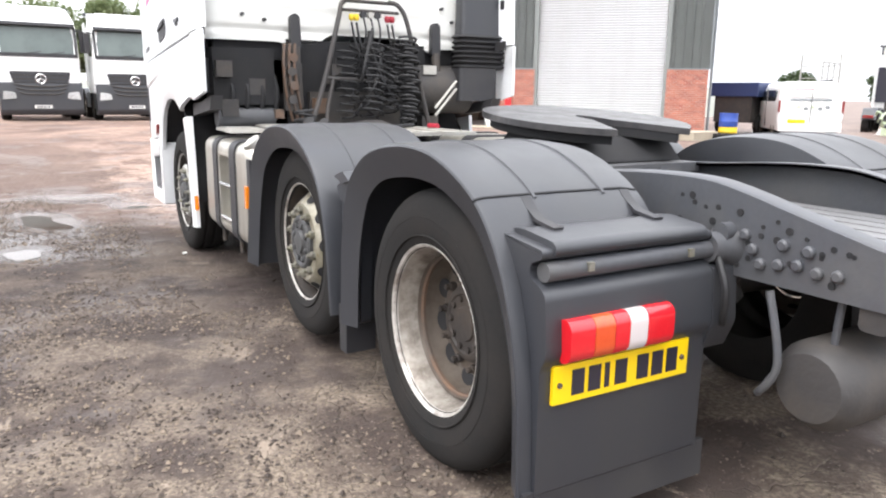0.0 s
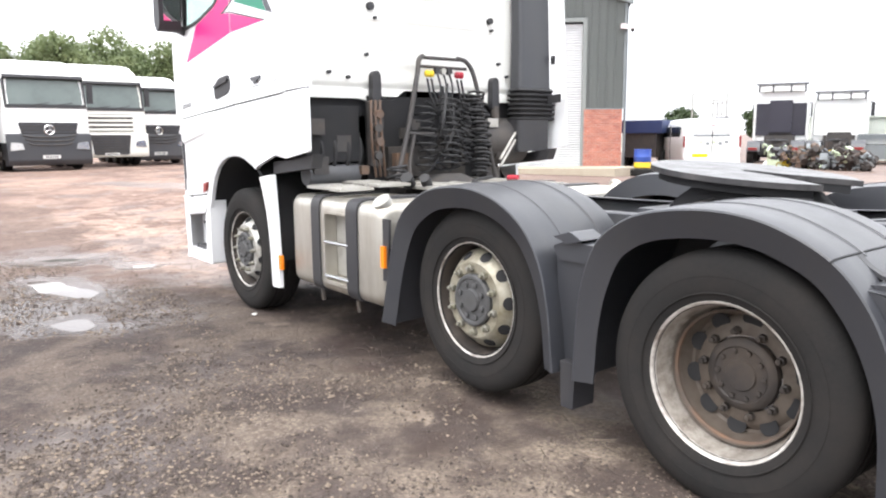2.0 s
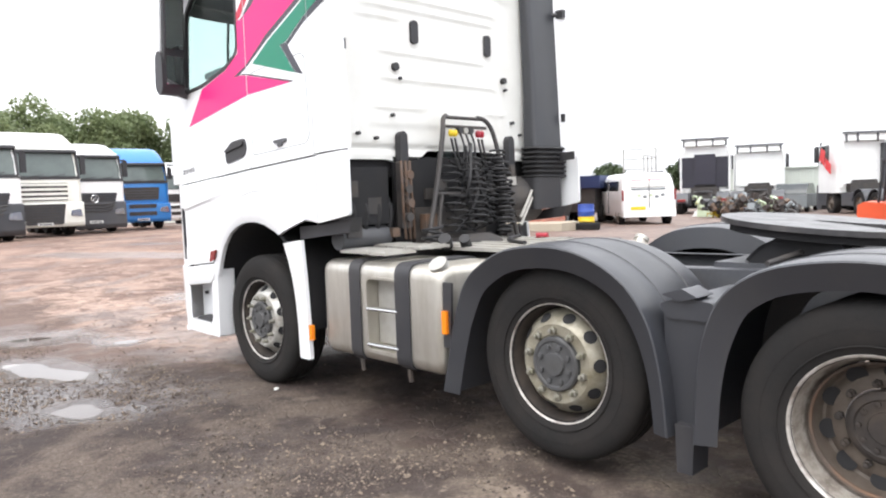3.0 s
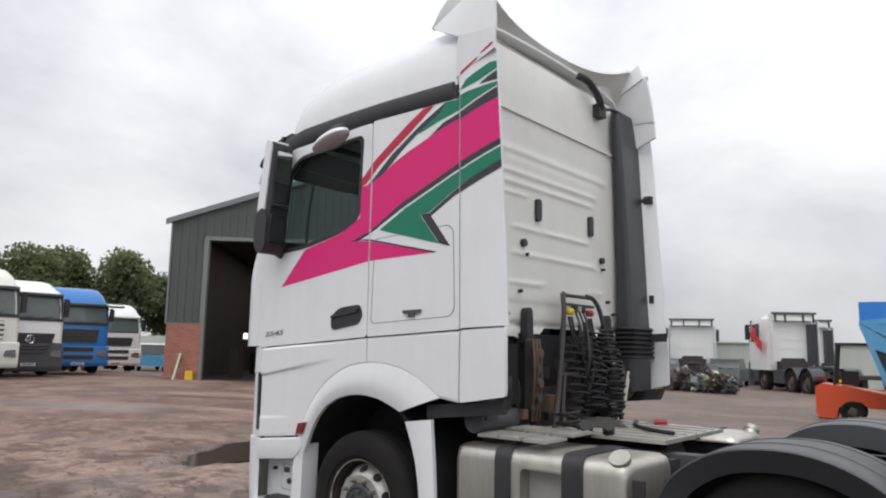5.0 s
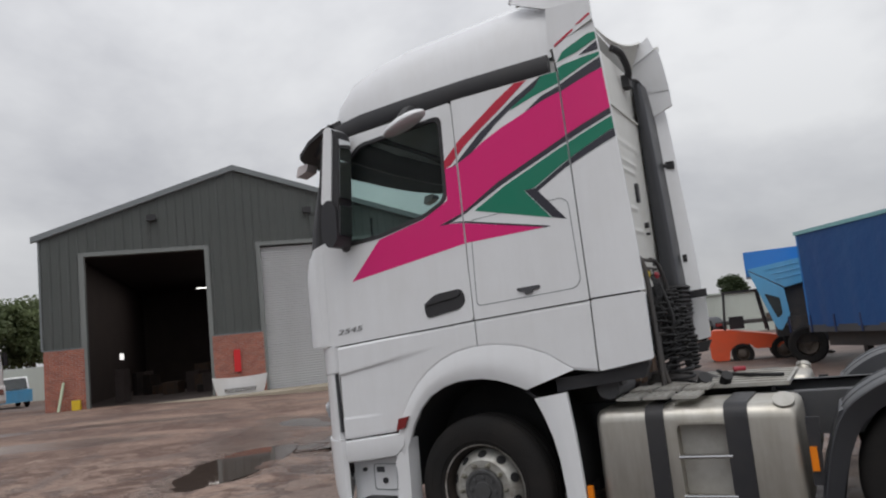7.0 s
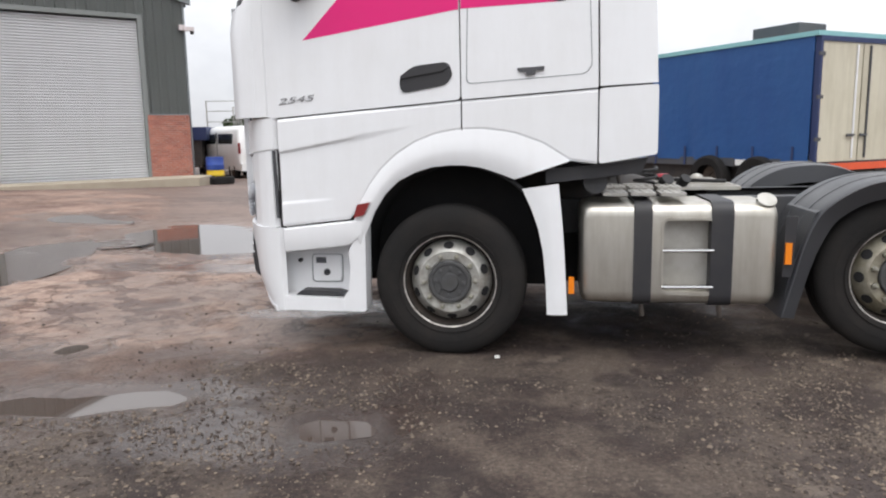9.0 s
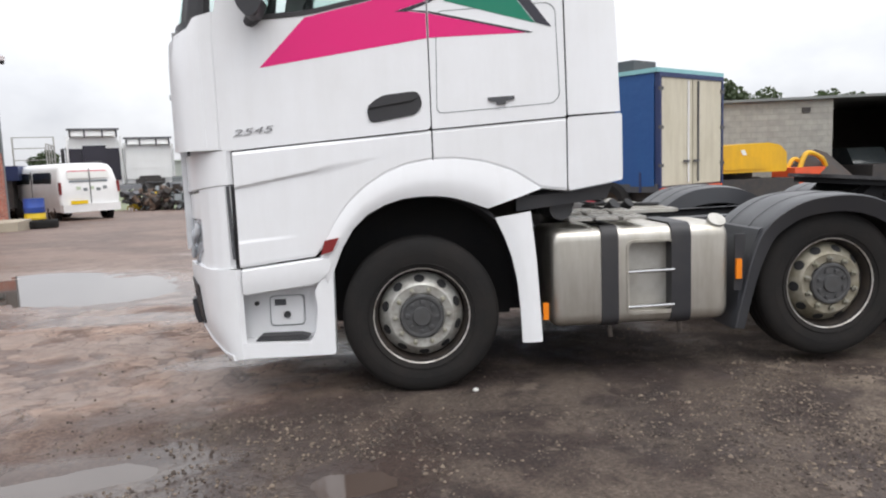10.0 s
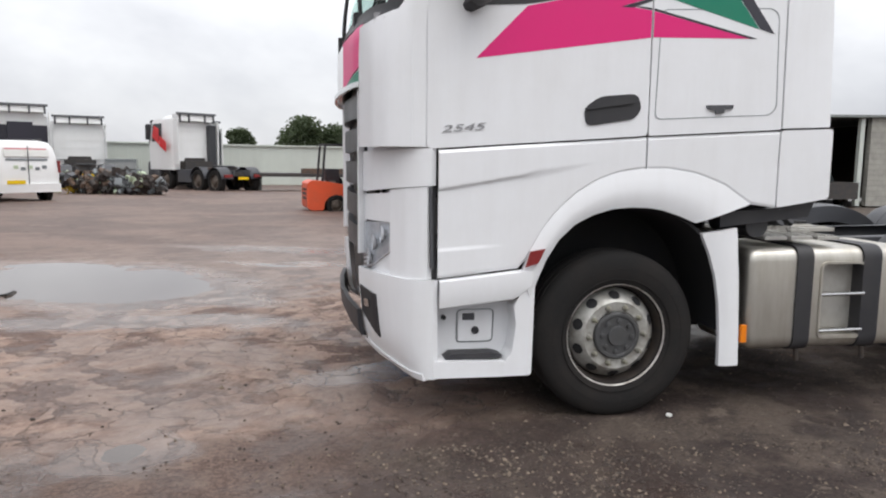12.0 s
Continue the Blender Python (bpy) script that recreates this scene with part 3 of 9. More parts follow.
top_z = lambda x: interp(x, [(-1.1, 1.558), (0.1, 1.648), (0.93, 1.697), (1.3, 1.705)])
bot_z = lambda x: interp(x, [(-1.1, 0.865), (-0.62, 0.915), (-0.57, 1.0)] + ARCH_OUT[2:] + [(0.93, 1.25)])
for far in (False, True):
    lower_panel(-1.09, 0.098, bot_z, top_z, far, "white lower cab panel")
    lower_panel(0.108, 0.93, bot_z, top_z, far, "white panel behind the wheel arch")
    rows = []
    for k in range(5):
        t = k / 4
        off = [-0.005, 0.004, 0.011, 0.010, -0.008][k]
        rows.append([(ARCH_OUT[i][0] * (1 - t) + ARCH_IN[i][0] * t, side_y(-0.086 - off, far), ARCH_OUT[i][1] * (1 - t) + ARCH_IN[i][1] * t) for i in range(12)])
    part("arch_flare", slab(B(), rows, (0, 0.03 if not far else -0.03, 0)), PAINT, truck, "white wheel arch flare", angle=50)
    # little red reflector on the front of the arch
    plate("arch_reflector", [(-0.60, 0.925), (-0.53, 0.945), (-0.49, 1.025), (-0.575, 1.01)], -0.118, -0.10, REFLECTOR, far, label="dark red side reflector", bevel=0.004)
    # step skirt, sill, post and recess
    rows = [[(x, side_y(y, far), z + (x + 1.08) * 0.105) for x in (-1.08, -0.95, -0.8, -0.66)] for y, z in ((-0.08, 0.855), (-0.10, 0.845), (-0.105, 0.76), (-0.092, 0.70), (-0.07, 0.69))]
    rows = [r + [(-0.555 if i < 3 else -0.62, r[-1][1], r[-1][2] + (0.01 if i < 2 else 0.02))] for i, r in enumerate(rows)]
    part("step_skirt", slab(B(), rows, (0, 0.02 if not far else -0.02, 0)), PAINT, truck, "white skirt over the cab step", 0.003)
    plate("step_post", round_poly([(-0.70, 0.30), (-0.545, 0.30), (-0.535, 0.86), (-0.57, 0.86), (-0.655, 0.70), (-0.64, 0.60), (-0.66, 0.44), (-0.70, 0.39)], 0.02), -0.088, 0.06, PAINT, far, bevel=0.012)
    plate("step_sill", round_poly([(-1.12, 0.305), (-0.69, 0.30), (-0.69, 0.385), (-1.12, 0.40)], 0.015), -0.092, 0.07, PAINT, far, bevel=0.012)
    plate("step_back", [(-1.14, 0.36), (-0.62, 0.36), (-0.62, 0.86), (-1.14, 0.86)], 0.06, 0.09, PAINT, far, label="white inner step panel")
    plate("step_tread", round_poly([(-1.04, 0.398), (-0.73, 0.396), (-0.70, 0.41), (-0.76, 0.428), (-1.0, 0.43)], 0.01), -0.05, 0.05, BLACK, far, label="black rubber step pad")
    plate("service_flap", round_poly([(-0.945, 0.478), (-0.748, 0.478), (-0.743, 0.652), (-0.942, 0.652)], 0.025), 0.048, 0.062, PAINT, far, label="white service flap with a black lock", bevel=0.005)
    fo = round_poly([(-0.955, 0.468), (-0.738, 0.468), (-0.733, 0.662), (-0.952, 0.662)], 0.03)
    part("flap_seal", ring_panel(B(), fo, [(-0.845 + (x + 0.845) * 0.96, 0.565 + (z - 0.565) * 0.96) for x, z in fo], (-0.845, 0.565), side_y(0.054, far), side_y(0.061, far)), FLASH, truck, "grey flap seal")
    part("flap_lock", cyl(B(), (-0.845, side_y(0.052, far), 0.54), (-0.845, side_y(0.036, far), 0.54), 0.022), BLACK, truck, "black round lock")
    plate("flap_label", [(-0.92, 0.60), (-0.85, 0.60), (-0.85, 0.64), (-0.92, 0.64)], 0.044, 0.05, CHASSIS, far, label="grey printed label")
    part("step_stud", cyl(B(), (-1.03, side_y(0.06, far), 0.62), (-1.03, side_y(0.035, far), 0.62), 0.014), BLACK, truck)
    # white mudguard behind the front wheel, with amber marker
    rows = []
    for xa, xb, z in ((0.475, 0.70, 1.10), (0.53, 0.715, 0.98), (0.575, 0.728, 0.85), (0.605, 0.738, 0.7), (0.622, 0.748, 0.52), (0.63, 0.758, 0.30)):
        rows.append([(xa + (xb - xa) * j / 3, side_y(-0.085 + (0.012 if j in (0, 3) else 0), far), z + (0.03 * j / 3 if z > 1.05 else 0)) for j in range(4)])
    part("front_mudguard", slab(B(), rows, (0, 0.03 if not far else -0.03, 0)), PAINT, truck, "white mudguard behind the front wheel", 0.004)
    part("side_marker", box(B(), 0.765, 0.80, side_y(-0.08, far), side_y(-0.055, far), 0.44, 0.545), AMBER, truck, "amber side marker", 0.004)
    # dark wheel arch liner
    bm = lathe(B(), [(0.655, side_y(-0.05, far)), (0.64, side_y(0.02, far)), (0.63, side_y(0.55, far))], (0.04, 0, 0.60), "y", 32, (-10, 190))
    bmesh.ops.solidify(bm, geom=bm.faces[:], thickness=0.02)
    part("arch_liner", bm, LINER, truck, "black wheel arch liner")
    plate("arch_inner_wall", [(0.04 + 0.645 * math.cos(radians(a)), 0.60 + 0.645 * math.sin(radians(a))) for a in range(-20, 201, 20)], 0.50, 0.53, LINER, far, label="black inner wall of the wheel arch")
    plate("cab_underside_beam", [(0.62, 1.13), (1.2, 1.19), (1.24, 1.285), (0.93, 1.238), (0.62, 1.22)], -0.02, 0.06, BLACK, far, label="black edge under the cab")

for far in (False, True):
    plate("seam_backing", [(-1.08, 1.50), (0.93, 1.62), (0.93, 1.74), (-1.08, 1.62)], -0.055, -0.035, BLACK, far, label="dark seam behind the panels")
    plate("seam_backing", [(0.09, 1.64), (0.12, 1.64), (0.12, 3.21), (0.09, 3.21)], -0.048, -0.04, BLACK, far)
    plate("seam_backing", [(0.90, 1.66), (1.25, 1.68), (1.25, 1.75), (0.90, 1.73)], -0.05, -0.04, BLACK, far)
    plate("seam_backing", [(0.905, 1.26), (0.965, 1.27), (0.94, 3.30), (0.885, 3.30)], -0.05, -0.04, BLACK, far)
# stripes on the near side, 2 mm proud
STRIPES = [
    ("pink", PINK, 0.0, [(-0.895, 2.045), (-0.62, 2.325), (-0.22, 2.415), (-0.01, 2.515), (-0.003, 2.745), (0.05, 2.748), (0.221, 2.814), (0.301, 2.866), (0.456, 2.936), (0.647, 3.003), (0.781, 3.052), (0.905, 3.083), (1.25, 3.195), (1.25, 2.92), (0.935, 2.794), (0.867, 2.76), (0.40, 2.575), (0.107, 2.41), (-0.07, 2.355), (0.107, 2.333), (0.70, 2.21), (0.107, 2.193)]),
    ("black", INK, 0.0006, [(-0.09, 2.347), (0.107, 2.408), (0.40, 2.575), (0.867, 2.765), (0.935, 2.794), (1.25, 2.92), (1.25, 2.88), (0.933, 2.752), (0.868, 2.728), (0.42, 2.545), (0.107, 2.392), (-0.02, 2.345)]),
    ("green", GREEN, 0.0003, [(0.22, 2.42), (0.44, 2.535), (0.868, 2.712), (0.936, 2.736), (1.25, 2.864), (1.25, 2.784), (0.939, 2.636), (0.882, 2.61), (0.66, 2.485), (0.58, 2.475), (0.75, 2.265), (0.20, 2.405)]),
    ("black", INK, 0.0006, [(0.665, 2.48), (0.884, 2.605), (0.938, 2.632), (1.25, 2.78), (1.25, 2.726), (0.946, 2.596), (0.888, 2.575), (0.67, 2.452)]),
    ("black", INK, 0.0006, [(0.585, 2.475), (0.66, 2.48), (0.85, 2.24), (0.757, 2.265)]),
    ("black", INK, 0.0006, [(-0.05, 2.358), (0.107, 2.348), (0.74, 2.212), (0.70, 2.208), (0.107, 2.336)]),
    ("red", RED_V, 0.0009, [(-0.004, 2.80), (0.132, 2.925), (0.43, 3.124), (0.66, 3.259), (0.735, 3.254), (0.472, 3.072), (0.303, 2.965), (0.178, 2.882), (0.05, 2.765), (-0.003, 2.742)]),
    ("black", INK, 0.0006, [(0.05, 2.738), (0.123, 2.794), (0.3, 2.941), (0.572, 3.111), (0.80, 3.228), (0.736, 3.153), (0.551, 3.055), (0.422, 2.973), (0.221, 2.814)]),
    ("green", GREEN, 0.0003, [(0.565, 3.096), (0.81, 3.23), (0.911, 3.24), (0.958, 3.255), (1.25, 3.295), (1.25, 3.29), (0.912, 3.144), (0.9, 3.14), (0.719, 3.097), (0.55, 3.044)]),
    ("black", INK, 0.0006, [(0.647, 3.005), (0.777, 3.086), (0.902, 3.121), (0.91, 3.124), (1.25, 3.276), (1.25, 3.20), (0.912, 3.077), (0.905, 3.083), (0.781, 3.052)]),
    ("green", GREEN, 0.0003, [(0.915, 3.28), (0.961, 3.342), (1.137, 3.424), (1.25, 3.43), (1.25, 3.41), (1.058, 3.317)]),
    ("black", INK, 0.0006, [(1.25, 3.40), (1.25, 3.31), (1.063, 3.291), (1.124, 3.328)]),
    ("red", RED_V, 0.0009, [(0.905, 3.398), (1.068, 3.493), (1.092, 3.493), (0.905, 3.380)]),
]


def stripe(colour, mat, lift, pts):
    """One vinyl stripe, cut at the gaps between door, sleeper panel and deflector."""
    for zone in ("door", "sleeper", "deflector"):
        bm = B()
        f = bm.faces.new([bm.verts.new((x, 0.0, z)) for x, z in pts])
        f.normal_update()
        bmesh.ops.triangulate(bm, faces=[f], quad_method="FIXED", ngon_method="EAR_CLIP")

        def cut(co, no):
            bmesh.ops.bisect_plane(bm, geom=bm.verts[:] + bm.edges[:] + bm.faces[:], plane_co=co, plane_no=no, clear_outer=True)

        if zone == "door":
            cut((0.093, 0, 0), (1, 0, 0))
        elif zone == "sleeper":
            cut((0.107, 0, 0), (-1, 0, 0))
            cut((seam_x(2.5) - 0.006, 0, 2.5), (1, 0, 0.018))
            cut((0, 0, 3.221), (0, 0, 1))
        else:
            cut((seam_x(2.5) + 0.006, 0, 2.5), (-1, 0, -0.018))
            cut((1.228, 0, 2.72), (1, 0, 0.065))
            for j in range(1, 6):
                xj = seam_x(2.5) + (rear_x(2.5) - seam_x(2.5)) * j / 6
                bmesh.ops.bisect_plane(bm, geom=bm.verts[:] + bm.edges[:] + bm.faces[:], plane_co=(xj, 0, 2.5), plane_no=(1, 0, 0.018 + 0.048 * j / 6))
        if not bm.faces:
            bm.free()
            continue
        for v in bm.verts:
            v.co.y = -0.0868 - lift
            if zone == "deflector":
                k = min(1.0, max(0.0, (v.co.x - seam_x(v.co.z)) / (rear_x(v.co.z) - seam_x(v.co.z))))
                v.co.y = -0.0885 - lift + 0.035 * k ** 2
        r = bmesh.ops.extrude_face_region(bm, geom=bm.faces[:])
        for v in r["geom"]:
            if isinstance(v, bmesh.types.BMVert):
                v.co.y += 0.0016
        part("stripe", bm, mat, truck, colour + " vinyl stripe on the cab", angle=60)


for row in STRIPES:
    stripe(*row)
part("stripe", prism(B(), [(1.066, 3.498), (1.165, 3.552), (1.174, 3.540), (1.092, 3.498)], -0.0825, -0.079), RED_V, truck, "red vinyl stripe on the cab", smooth=False)
text_mesh("2545", 0.07, Matrix.Translation((-1.08, -0.088, 1.652)) @ Euler((radians(90), radians(-5), 0)).to_matrix().to_4x4() @ Matrix.Diagonal((1.7, 0.75, 1, 1)), truck, FADED, "model_number", 0.003)

# cab shell: floor, back wall, roof lining, dark pillars
part("cab_floor", box(B(), -1.25, 0.86, 0.0, WID, 1.30, 1.55), BLACK, truck, "black cab underside")
part("inner_lining", prism(B(), [(0.13, 1.6), (0.84, 1.6), (0.84, 3.2), (0.13, 3.2)], -0.045, -0.03), TRIM, truck)
part("inner_lining", prism(B(), [(0.13, 1.6), (0.84, 1.6), (0.84, 3.2), (0.13, 3.2)], WID + 0.03, WID + 0.045), TRIM, truck)
part("bunk", box(B(), 0.25, 0.83, 0.02, WID - 0.02, 1.9, 2.15), SEAT, truck, "dark bunk mattress", 0.04)


def cab_seat(yc):
    s = part("seat", box(B(), -0.55, 0.0, yc - 0.26, yc + 0.26, 2.0, 2.16), SEAT, truck, "dark cloth driver's seat", 0.05)
    bm = prism(B(), [(-0.08, 2.12), (0.08, 2.12), (0.2, 2.72), (0.08, 2.74)], yc - 0.25, yc + 0.25)
    part("backrest", bm, SEAT, s, "", 0.04)
    part("headrest", prism(B(), [(0.1, 2.76), (0.2, 2.76), (0.24, 2.95), (0.13, 2.95)], yc - 0.13, yc + 0.13), SEAT, s, "", 0.03)
    part("pedestal", box(B(), -0.45, -0.08, yc - 0.18, yc + 0.18, 1.55, 2.0), BLACK, s)


cab_seat(0.45)
cab_seat(WID - 0.45)
part("dashboard", prism(B(), [(-1.42, 1.6), (-0.95, 1.6), (-0.9, 2.1), (-1.02, 2.3), (-1.42, 2.28)], 0.05, WID - 0.05), TRIM, truck, "grey dashboard", 0.03)
bm = lathe(B(), [(0.21, 0.0), (0.225, 0.012), (0.24, 0.0), (0.225, -0.012), (0.21, 0.0)], (0, 0, 0), "z", 28)
sw = part("steering_wheel", bm, BLACK, truck)
sw.matrix_basis = pose(-0.78, WID - 0.45, 2.28, 0, -40, 0)

# white back wall with pressed ribs
rows = []
ys = [0.0 + WID * i / 64 for i in range(65)]
zs = [1.68 + (3.34 - 1.68) * k / 110 for k in range(111)]


def rib_depth(y, z):
    d = 0.0
    for zc, ya, yb, w in ((3.02, 0.25, 1.95, 0.03), (2.86, 0.35, 1.75, 0.015), (2.78, 0.4, 1.7, 0.015), (2.70, 0.35, 0.7, 0.012), (2.46, 0.55, 1.6, 0.014), (2.27, 0.55, 1.75, 0.014), (2.06, 0.5, 0.95, 0.012), (2.06, 1.65, 1.85, 0.012)):
        d += 0.011 * math.exp(-((z - zc) / w) ** 2) * smooth_step(ya - 0.05, ya + 0.03, y) * (1 - smooth_step(yb - 0.03, yb + 0.05, y))
    d += 0.008 * (smooth_step(0.42, 0.46, y) * (1 - smooth_step(1.80, 1.84, y))) * smooth_step(1.9, 1.95, z) * (1 - smooth_step(2.95, 3.0, z))
    d -= 0.02 * math.exp(-((z - 1.76) / 0.02) ** 2)
    return d


def wall_bottom(y):
    return 1.68 + 0.07 * smooth_step(0.85, 1.0, y) * (1 - smooth_step(1.68, 1.8, y)) - 0.03 * math.exp(-((y - 0.67) / 0.06) ** 2) - 0.03 * math.exp(-((y - 1.86) / 0.06) ** 2)


for z in zs:
    row = []
    for y in ys:
        zz = wall_bottom(y) + (z - 1.68) / (3.34 - 1.68) * (3.34 - wall_bottom(y))
        edge = min(y, WID - y)
        row.append((0.90 - 0.06 * (1 - smooth_step(0.0, 0.10, edge)) + rib_depth(y, zz), y, zz))
    rows.append(row)
back = part("back_wall", slab(B(), rows, (-0.03, 0, 0)), PANEL, truck, "cream white ribbed cab back wall", angle=60)
for yc, zc in ((0.855, 2.62), (1.655, 2.61)):
    part("vent_slot", prism(B(), round_poly([(yc - 0.035, zc - 0.085), (yc + 0.035, zc - 0.085), (yc + 0.035, zc + 0.085), (yc - 0.035, zc + 0.085)], 0.034, 6), 0.895, 0.93, "x"), BLACK, back, "black oval vent slot", 0.004)
for yc, zc, r in ((0.66, 2.35, 0.03), (1.85, 2.345, 0.026), (0.70, 2.27, 0.013), (1.87, 2.27, 0.012), (0.62, 2.0, 0.014), (1.95, 2.0, 0.013), (0.30, 1.86, 0.013), (0.46, 1.83, 0.013), (2.05, 1.9, 0.012)):
    part("grommet", cyl(B(), (0.89, yc, zc), (0.935, yc, zc), r, segs=12), BLACK, back, "black rubber grommet")
part("vent_slot", box(B(), 0.895, 0.925, 0.10, 0.22, 2.43, 2.50), BLACK, back, "small black vent", 0.008)
for yc in (0.68, 1.88):
    bm = prism(B(), round_poly([(yc - 0.04, 1.62), (yc + 0.04, 1.62), (yc + 0.035, 1.86), (yc, 1.89), (yc - 0.035, 1.86)], 0.02), 0.905, 0.965, "x")
    part("lift_bracket", bm, BLACK, truck, "black cab mounting bracket", 0.008)
    part("damper", tube(B(), [(0.95, yc, 1.64), (1.0, yc, 1.2)], 0.035), GRIME, truck)
part("wall_seam", box(B(), 0.89, 0.915, 0.08, WID - 0.08, 3.30, 3.32), PANEL, back, "", 0.006)

# roof: high rounded shell with black side band
prof_roof = [(-1.18, 3.30, 3.32), (-1.07, 3.31, 3.47), (-0.97, 3.315, 3.61), (-0.83, 3.33, 3.72), (-0.6, 3.335, 3.80), (-0.3, 3.34, 3.86), (0.1, 3.35, 3.88), (0.5, 3.352, 3.91), (0.88, 3.352, 3.92)]
rows = []
for x, zlo, ztop in prof_roof:
    row = []
    inset = interp(x, [(-1.18, 0.30), (-1.05, 0.16), (-0.9, 0.05), (-0.6, 0.0), (0.9, 0.0)])
    h = ztop - zlo
    sec = [(-0.07, 0.0), (-0.06, 0.25), (-0.035, 0.5), (0.03, 0.74), (0.15, 0.89), (0.42, 0.97), (0.8, 0.995), (WID / 2, 1.0)]
    half = [(y + inset * (1 - 0.3 * k), zlo + h * k) for y, k in sec]
    row = [(x, y, z) for y, z in half] + [(x, WID - y, z) for y, z in half[-2::-1]]
    rows.append(row)
bm = slab(B(), rows, (0, 0, -0.02))
part("roof", bm, PAINT, truck, "white high roof shell", angle=50)
for far in (False, True):
    band = []
    for x, z0, z1, y in ((-1.30, 3.13, 3.19, 0.10), (-1.12, 3.155, 3.255, -0.01), (-0.95, 3.17, 3.285, -0.065), (-0.7, 3.19, 3.315, -0.087), (-0.3, 3.212, 3.335, -0.09), (0.2, 3.228, 3.35, -0.09), (0.6, 3.23, 3.352, -0.09), (0.852, 3.232, 3.353, -0.09)):
        band.append([(x, side_y(y + dy, far), z0 + (z1 - z0) * k) for k, dy in ((0, 0.006), (0.25, -0.006), (0.75, -0.006), (1, 0.006))])
    part("roof_band", slab(B(), band, (0, 0.05 if not far else -0.05, 0)), BLACK, truck, "black roof edge band", angle=50)
    # upper deflector corner below the spoiler fin
    plate("spoiler_side", [(0.868, 3.375), (1.180, 3.505), (1.176, 3.65), (0.878, 3.665)], -0.08, -0.05, PAINT, far, label="white spoiler side")
    blade = [[(0.61, -0.03, 3.815), (0.74, -0.065, 3.735), (0.88, -0.078, 3.668), (1.03, -0.075, 3.66), (1.176, -0.07, 3.654)],
             [(0.78, -0.03, 3.90), (0.85, -0.05, 3.87), (0.94, -0.06, 3.84), (1.05, -0.06, 3.83), (1.162, -0.06, 3.82)],
             [(0.95, -0.03, 3.98), (0.99, -0.04, 3.965), (1.04, -0.045, 3.955), (1.09, -0.045, 3.95), (1.148, -0.045, 3.945)],
             [(1.118, -0.03, 4.062), (1.121, -0.03, 4.06), (1.124, -0.03, 4.058), (1.127, -0.03, 4.056), (1.13, -0.03, 4.054)]]
    fin = part("spoiler_fin", slab(B(), [[(x, side_y(y, far), z) for x, y, z in r] for r in blade], (0, 0.03 if not far else -0.03, 0)), PAINT, truck, "white roof spoiler fin", angle=40)
    edge_ = [(0.60, 3.812, 0.60, 3.815), (0.70, 3.868, 0.665, 3.92), (0.82, 3.925, 0.77, 4.02), (0.95, 3.985, 0.90, 4.11), (1.05, 4.035, 1.0, 4.17), (1.10, 4.062, 1.055, 4.20)]
    part("fin_top", slab(B(), [[(xa, side_y(-0.02, far), za), ((xa + xb) / 2, side_y(-0.028, far), (za + zb) / 2), (xb, side_y(-0.03, far), zb)] for xa, za, xb, zb in edge_], (0, 0.03 if not far else -0.03, 0)), PAINT, fin, "folded upper edge of the fin", angle=40)
    part("fin_clip", box(B(), 1.085, 1.135, side_y(-0.045, far), side_y(-0.01, far), 4.05, 4.085), PLATE_W, fin, "small white clip", 0.006)
# spoiler bridge across the roof, rear edge swept in towards the middle
rows = []
for k in range(25):
    y = 0.0 + WID * k / 24
    u = abs(y - WID / 2) / (WID / 2)
    xr = 0.85 + 0.12 * u ** 2
    zr = 4.0 + 0.18 * u ** 3
    xf = 0.40 + 0.45 * u ** 5
    rows.append([(xf, y, 3.90 - 0.02 * u ** 6), (xf + (xr - xf) * 0.4, y, 3.92 + 0.05 * u ** 3), (xf + (xr - xf) * 0.75, y, 3.96 + 0.12 * u ** 3), (xr, y, zr), (xr + 0.012, y, zr - 0.02), (xr - 0.03, y, zr - 0.04), (xr - 0.12, y, zr - 0.10), (0.80, y, 3.86), (0.80, y, 3.80), (0.87, y, 3.785), (0.885, y, 3.76), (0.875, y, 3.35)])
bm = B()
sheet(bm, rows)
part("roof_spoiler", bm, PANEL, truck, "white roof spoiler", angle=40)
part("spoiler_strut", tube(B(), bend([(0.90, 1.50, 3.88), (0.95, 1.60, 3.84), (0.96, 1.75, 3.74), (0.93, 1.84, 3.68)]), 0.032), BLACK, truck, "thick black spoiler strut")
part("strut_foot", box(B(), 0.88, 0.95, 1.78, 1.90, 3.60, 3.71), BLACK, truck, "", 0.012)
part("spoiler_stay", tube(B(), bend([(0.93, 1.88, 3.68), (0.96, 2.05, 3.71), (0.96, 2.22, 3.66)]), 0.014), BLACK, truck, "thin black stay")

# air intake stack on the far side of the back wall
bm = B()
rows = []
for z, x0, x1, y0, y1 in ((1.80, 0.93, 1.07, 2.06, 2.50), (2.3, 0.92, 1.05, 2.08, 2.54), (3.0, 0.91, 1.02, 2.07, 2.50), (3.45, 0.91, 1.0, 2.05, 2.44), (3.72, 0.90, 0.97, 2.06, 2.38)):
    rows.append([(x, y, z) for x, y in round_poly([(x0, y0), (x1, y0), (x1, y1), (x0, y1)], 0.04)])
vs = sheet(bm, rows, True)
bm.faces.new(vs[0][::-1]); bm.faces.new(vs[-1])
stack = part("intake_duct", bm, PLASTIC, truck, "dark grey air intake duct", angle=50)
rows = []
